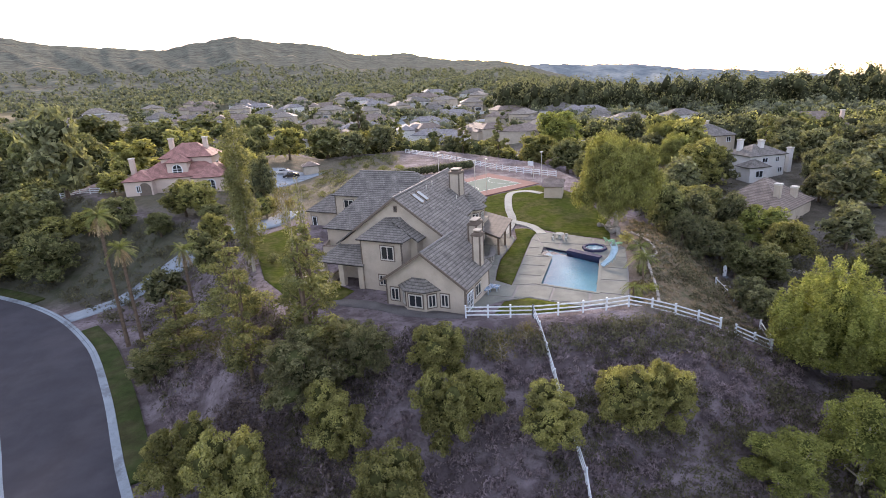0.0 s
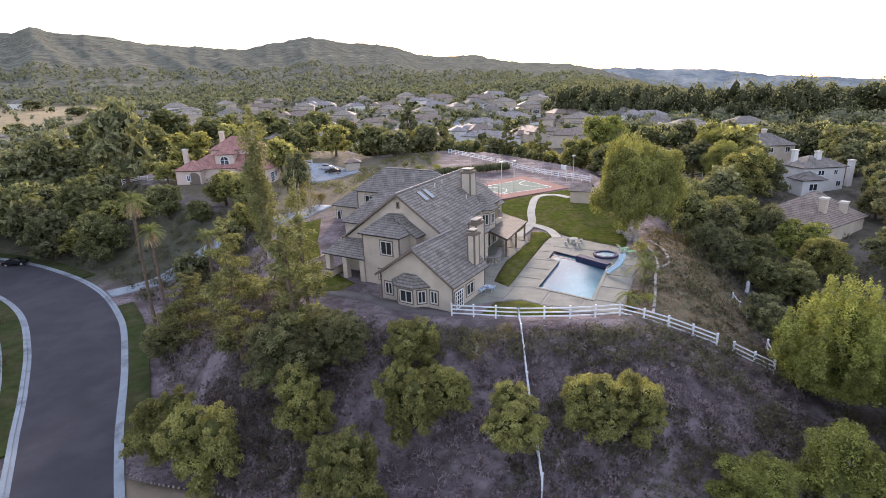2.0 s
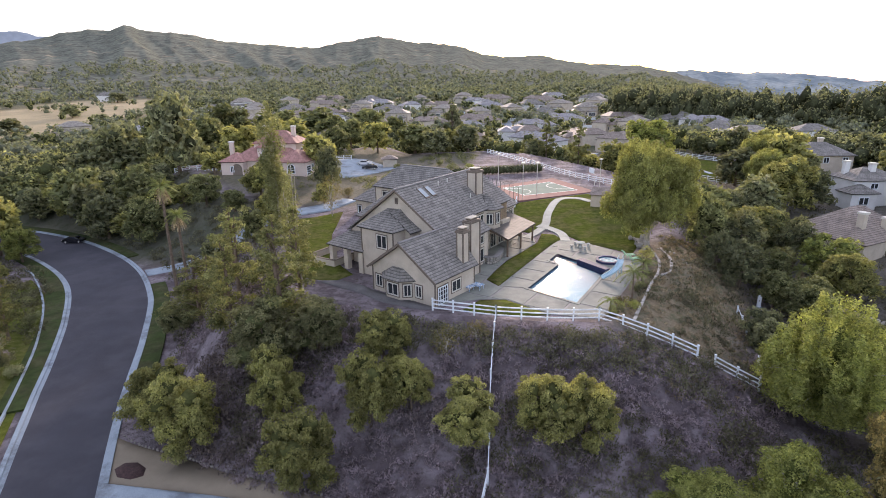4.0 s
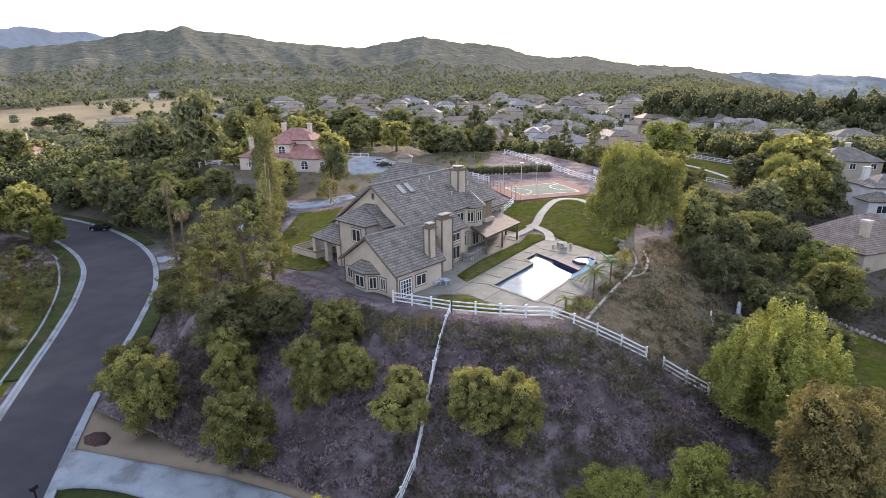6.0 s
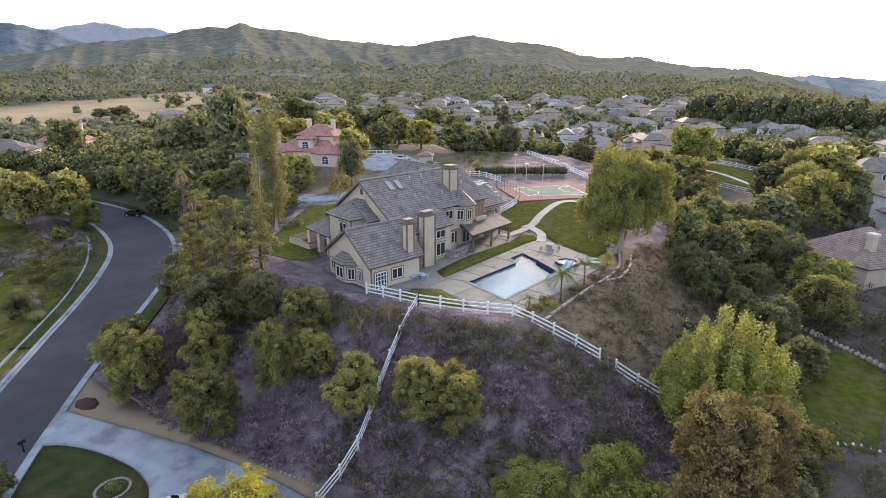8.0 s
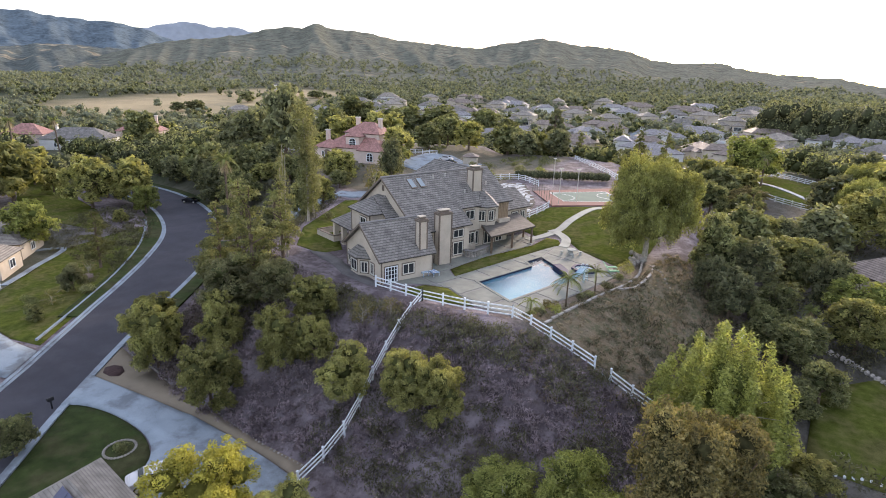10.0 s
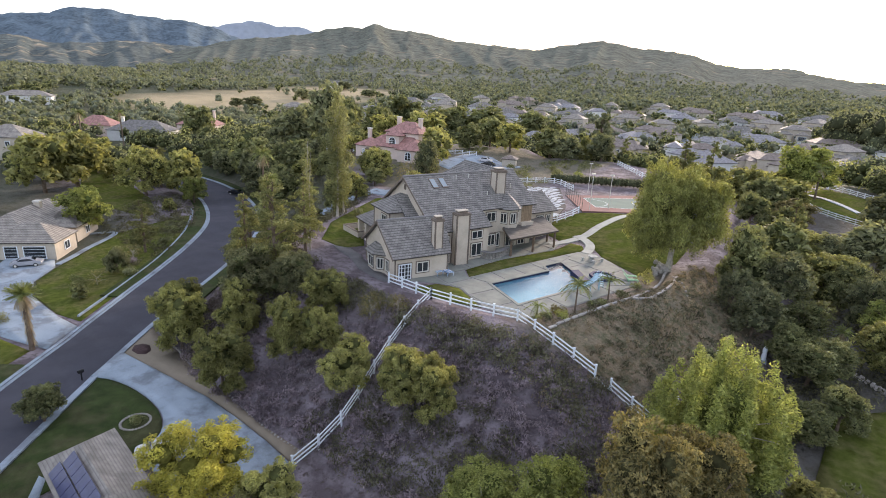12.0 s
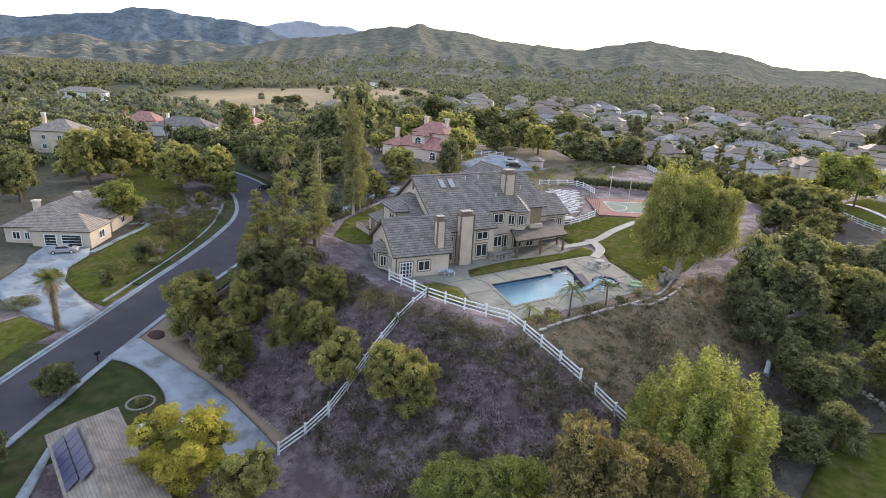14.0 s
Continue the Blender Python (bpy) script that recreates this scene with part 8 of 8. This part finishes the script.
def far_woods(name, count, r0, r1, size, per, leaf_size, leaf, label, seed, masses=3, a0=-1.5, a1=1.1, row=None, tall=1.0):
    """Far trees, each a bunch of leaf clumps, joined into one sheet of wood."""
    g = np.random.RandomState(seed)
    ang = g.uniform(a0, a1, count * 3)
    r = np.exp(g.uniform(math.log(r0), math.log(r1), count * 3))
    x, y = r * np.sin(ang), 30 + r * np.cos(ang)
    keep = g.uniform(0, 1, count * 3) < wood_density(x, y) * (0.35 + 0.65 * (waves(x, y, 0.02, seed) > -0.15))
    x, y = x[keep][:count], y[keep][:count]
    if row:
        k = g.uniform(0, 1, count)
        x, y = row[0] + (row[2] - row[0]) * k + g.normal(size=count) * 9, row[1] + (row[3] - row[1]) * k + g.normal(size=count) * 14
    z = np.maximum(ground(x, y), hill_z(x, y))
    s = size * g.uniform(0.6, 1.35, len(x))
    cs, rs = [], []
    for k in range(masses):
        low = 0.35 + 0.6 * (k + 0.5) / masses
        cs.append(np.stack([x + g.normal(size=len(x)) * s * 0.36, y + g.normal(size=len(x)) * s * 0.36, z + s * tall * (low + g.uniform(-0.12, 0.12, len(x)))], 1))
        w = s * g.uniform(0.4, 0.62, len(x)) * (1.15 - 0.3 * low)
        rs.append(np.stack([w, w, w * 0.85 * tall], 1))
    cs, rs = np.concatenate(cs), np.concatenate(rs)
    v, f = leaves(cs, rs, per * len(x), leaf_size, seed + 1, 0, 0.7, 0, 0.7, True)
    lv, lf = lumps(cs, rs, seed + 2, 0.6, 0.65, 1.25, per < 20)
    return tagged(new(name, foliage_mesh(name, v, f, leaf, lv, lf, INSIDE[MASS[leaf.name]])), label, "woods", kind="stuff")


far_woods("woods", 330, 140, 250, 5.0, 125, 0.68, L_DARK, "dark green woods beyond the houses", 40, 6)
far_woods("woods", 350, 140, 250, 4.8, 125, 0.68, L_MID, "green woods beyond the houses", 39, 6)
far_woods("woods", 170, 140, 260, 4.8, 125, 0.68, L_PEPPER, "light green woods beyond the houses", 38, 6)
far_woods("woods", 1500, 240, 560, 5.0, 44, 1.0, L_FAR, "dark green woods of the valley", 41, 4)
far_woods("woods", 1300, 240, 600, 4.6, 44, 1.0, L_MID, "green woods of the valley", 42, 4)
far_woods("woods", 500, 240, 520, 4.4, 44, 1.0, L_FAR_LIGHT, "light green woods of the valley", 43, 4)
far_woods("woods", 6400, 480, 1150, 5.8, 10, 2.0, L_FAR, "haze paled green woods of the far valley", 44, 2)
far_woods("woods", 1500, 480, 1150, 5.4, 10, 2.0, L_FAR_LIGHT, "haze paled light green woods of the far valley", 45, 2)
far_woods("woods", 130, 300, 301, 7.4, 260, 0.95, L_DARK, "row of tall dark trees along the eastern rise", 47, 7, row=(48, 372, 215, 255), tall=1.75)

# ---- brush on the slopes ----


def brush(name, count, x0, x1, y0, y1, size, per, leaf_size, leaf, label, seed, test):
    g = np.random.RandomState(seed)
    x, y = g.uniform(x0, x1, count * 4), g.uniform(y0, y1, count * 4)
    ok = test(x, y, g) & (poly_dist(x, y, ROAD, False) > 8.6)
    x, y = x[ok][:count], y[ok][:count]
    s = size * g.uniform(0.5, 1.6, len(x))
    z = ground(x, y)
    v, f = leaves(np.stack([x, y, z + s * 0.35], 1), np.stack([s, s, s * 0.6], 1), per * len(x), leaf_size, seed + 1, 0, 0.3, 0.7, 0.3)
    return tagged(new(name, quick_mesh(name, v, f, leaf)), label, "brush", kind="stuff")


def on_slope(x, y, g):
    d = poly_dist(x, y, YARD)
    bank = (x > 20) & (y > 50) & (d < 11)
    return (d > 0.8) & (y > 31.5) & (ground(x, y) > LOW + 0.25) & ~bank


brush("dry_brush", 2300, -36, 36, 31, 56, 0.5, 34, 0.32, L_BRUSH, "dry grey brush covering the hillside", 61, lambda x, y, g: on_slope(x, y, g) & (waves(x, y, 0.3, 8) > -0.25))
brush("dark_scrub", 900, -36, 40, 31, 60, 0.7, 44, 0.28, L_SCRUB, "dark low scrub on the hillside", 62, lambda x, y, g: on_slope(x, y, g) & (waves(x, y, 0.22, 9) > 0.0))
brush("dark_scrub", 850, -95, -18, 50, 122, 1.0, 38, 0.42, L_SCRUB, "dark scrub on the bank above the street", 63, lambda x, y, g: poly_dist(x, y, YARD) > 0.5)
brush("dark_scrub", 750, 29, 66, 30, 120, 1.1, 38, 0.42, L_SCRUB, "dark scrub in the wooded gully", 64, lambda x, y, g: (poly_dist(x, y, YARD) > 2.5) & (np.hypot(x - 52, y - 62) > 8))
brush("green_scrub", 380, -60, -12, 112, 182, 0.75, 40, 0.34, L_MID, "low green scrub on the dry plateau", 66, lambda x, y, g: (waves(x, y, 0.12, 10) > 0.05) & (np.hypot(x + 60, y - 128) > 14) & (np.hypot(x + 42, y - 142) > 13))
brush("dry_brush", 240, -84, -46, 42, 74, 0.55, 34, 0.3, L_SCRUB, "dry scrub along the low wall across the street", 67, lambda x, y, g: (poly_dist(x, y, ROAD, False) > 10.6) & (poly_dist(x, y, ROAD, False) < 16) & (waves(x, y, 0.25, 14) > -0.1) & (x < -46))
brush("dark_scrub", 260, -3, 30, 44.5, 50, 0.85, 52, 0.3, L_SCRUB, "dark shrubs below the terrace fence", 68, lambda x, y, g: on_slope(x, y, g) & (poly_dist(x, y, YARD) > 1.6) & (waves(x, y, 0.35, 15) > -0.12))
brush("dark_scrub", 240, -34, -9, 33, 50, 1.05, 52, 0.32, L_BROWN, "brown leafless thicket between the trees of the slope", 69, lambda x, y, g: on_slope(x, y, g) & (waves(x, y, 0.24, 16) > -0.1))
brush("weeds", 420, 20, 38, 48, 84, 0.36, 26, 0.22, L_SCRUB, "low green weeds on the dry bank below the pool", 70, lambda x, y, g: (poly_dist(x, y, YARD) > -1.5) & (poly_dist(x, y, YARD) < 11) & (waves(x, y, 0.3, 17) > 0.0))
brush("dry_grass", 700, 20, 40, 44, 84, 0.3, 22, 0.24, L_DRY, "tufts of dry grass on the bank below the pool", 65, lambda x, y, g: (poly_dist(x, y, YARD) > -1.5) & (poly_dist(x, y, YARD) < 11) & (x > 21 + 0.0 * y))

# ---- the far town ----
g = np.random.RandomState(71)
TOWN_ROOFS = [M_ROOF_PALE, M_ROOF_TAN, M_ROOF, M_ROOF_BROWN]
protos = []
for i in range(4):
    w, d = (20, 15, 18, 22)[i], (11.5, 11, 12, 11.5)[i]
    protos.append(block_house(0, 0, 0, 0, w, d, (3.4, 5.8, 3.4, 3.6)[i], (3.2, 2.8, 3.6, 3.2)[i], (M_PALE, M_STUCCO, M_PALE, M_STUCCO)[i], TOWN_ROOFS[i],
                              ("pale single storey house with a grey roof in the valley", "cream two storey house with a tan roof in the valley", "pale house with a grey hipped roof in the valley", "cream house with a brown roof in the valley")[i],
                              "a", wings=((w / 2 - 7, w / 2 - 1, -d / 2 - 4, -d / 2 + 2, 3.1, 2.2, "b"), (-w / 2 - 2, -w / 2 + 6, -d / 2 - 3, d / 2 - 2, (4.6, 3.2, 3.0, 4.8)[i], 2.4, "b"), (-w / 2 + 7, -w / 2 + 12, d / 2 - 4, d / 2 + 3, 3.0, 2.0, "b")), wins=((-w / 4, -d / 2 - 0.02, 1.6, 2.2, 1.5, -90), (0.5, -d / 2 - 0.02, 1.6, 1.6, 1.5, -90)), doors=((w / 2 - 4, -d / 2 - 4.02, 4.2, 2.3, -90),), group="houses of the far town"))
spots = []
for _ in range(4000):
    x, y = -30 + g.normal() * 95, 345 + g.normal() * 75
    if y < 232 or x > 95 or x < -250 or y + 0.35 * abs(x + 20) < 250 or y > 500 or any((x - a) ** 2 + (y - b) ** 2 < 28 ** 2 for a, b in spots):
        continue
    spots.append((x, y))
    if len(spots) >= 68:
        break
spots += [(-150, 300), (-120, 290), (-175, 330), (-95, 300), (-140, 335), (-205, 350), (-160, 365), (20, 262), (-8, 275), (48, 300), (75, 330)]
for i, (x, y) in enumerate(spots):
    z = gz(x, y) + 0.3
    m = pose(x, y, z, 0, 0, g.choice([-35, -20, 10, 25, 60, 115]) + g.uniform(-8, 8))
    if i < 4:
        protos[i].matrix_world = m
    else:
        copy_thing(protos[i % 4], m)
for k, pts in enumerate(([(-140, 318), (-80, 330), (-20, 322), (40, 335), (75, 365)], [(-120, 365), (-60, 372), (0, 362), (60, 385)], [(-95, 410), (-40, 405), (20, 415), (50, 440)], [(-20, 322), (-28, 365), (-35, 405), (-60, 450)], [(-5, 285), (-10, 300), (-20, 322)])):
    ribbon("town_street", curve_line(pts, 6), -3.6, 3.6, 0.5, 0.5, M_CONCRETE, "pale street between the far houses", "road", drop=1.0)
    if k < 3:
        ribbon("town_wall", curve_line(pts, 6), 5.6, 5.9, 1.7, 1.7, M_WHITE, "white wall along the far street", "wall", drop=2.0)
patch("paved_yard", [(8, 212), (22, 208), (27, 220), (13, 226)], M_CONCRETE, 0.3, "pale paved yard beyond the trees", "pavement", 4)
ribbon("path", curve_line([(40.4, 174.5), (44, 168.6), (49, 160), (52.5, 152)], 1.5), -0.6, 0.6, 0.32, 0.32, M_CONCRETE, "pale path across the green paddock", "path")
patch("paddock", [(41, 160), (46, 150.5), (57, 140), (66, 150), (65, 163), (57, 170), (48, 180), (43, 184), (39, 175)], M_LAWN, 0.2, "green paddock", "lawn", 4)
patch("lawn", [(46.6, 53), (52, 52), (57, 66), (54, 71), (48, 66)], M_LAWN, 0.12, "green lawn in the gully", "lawn", 2)
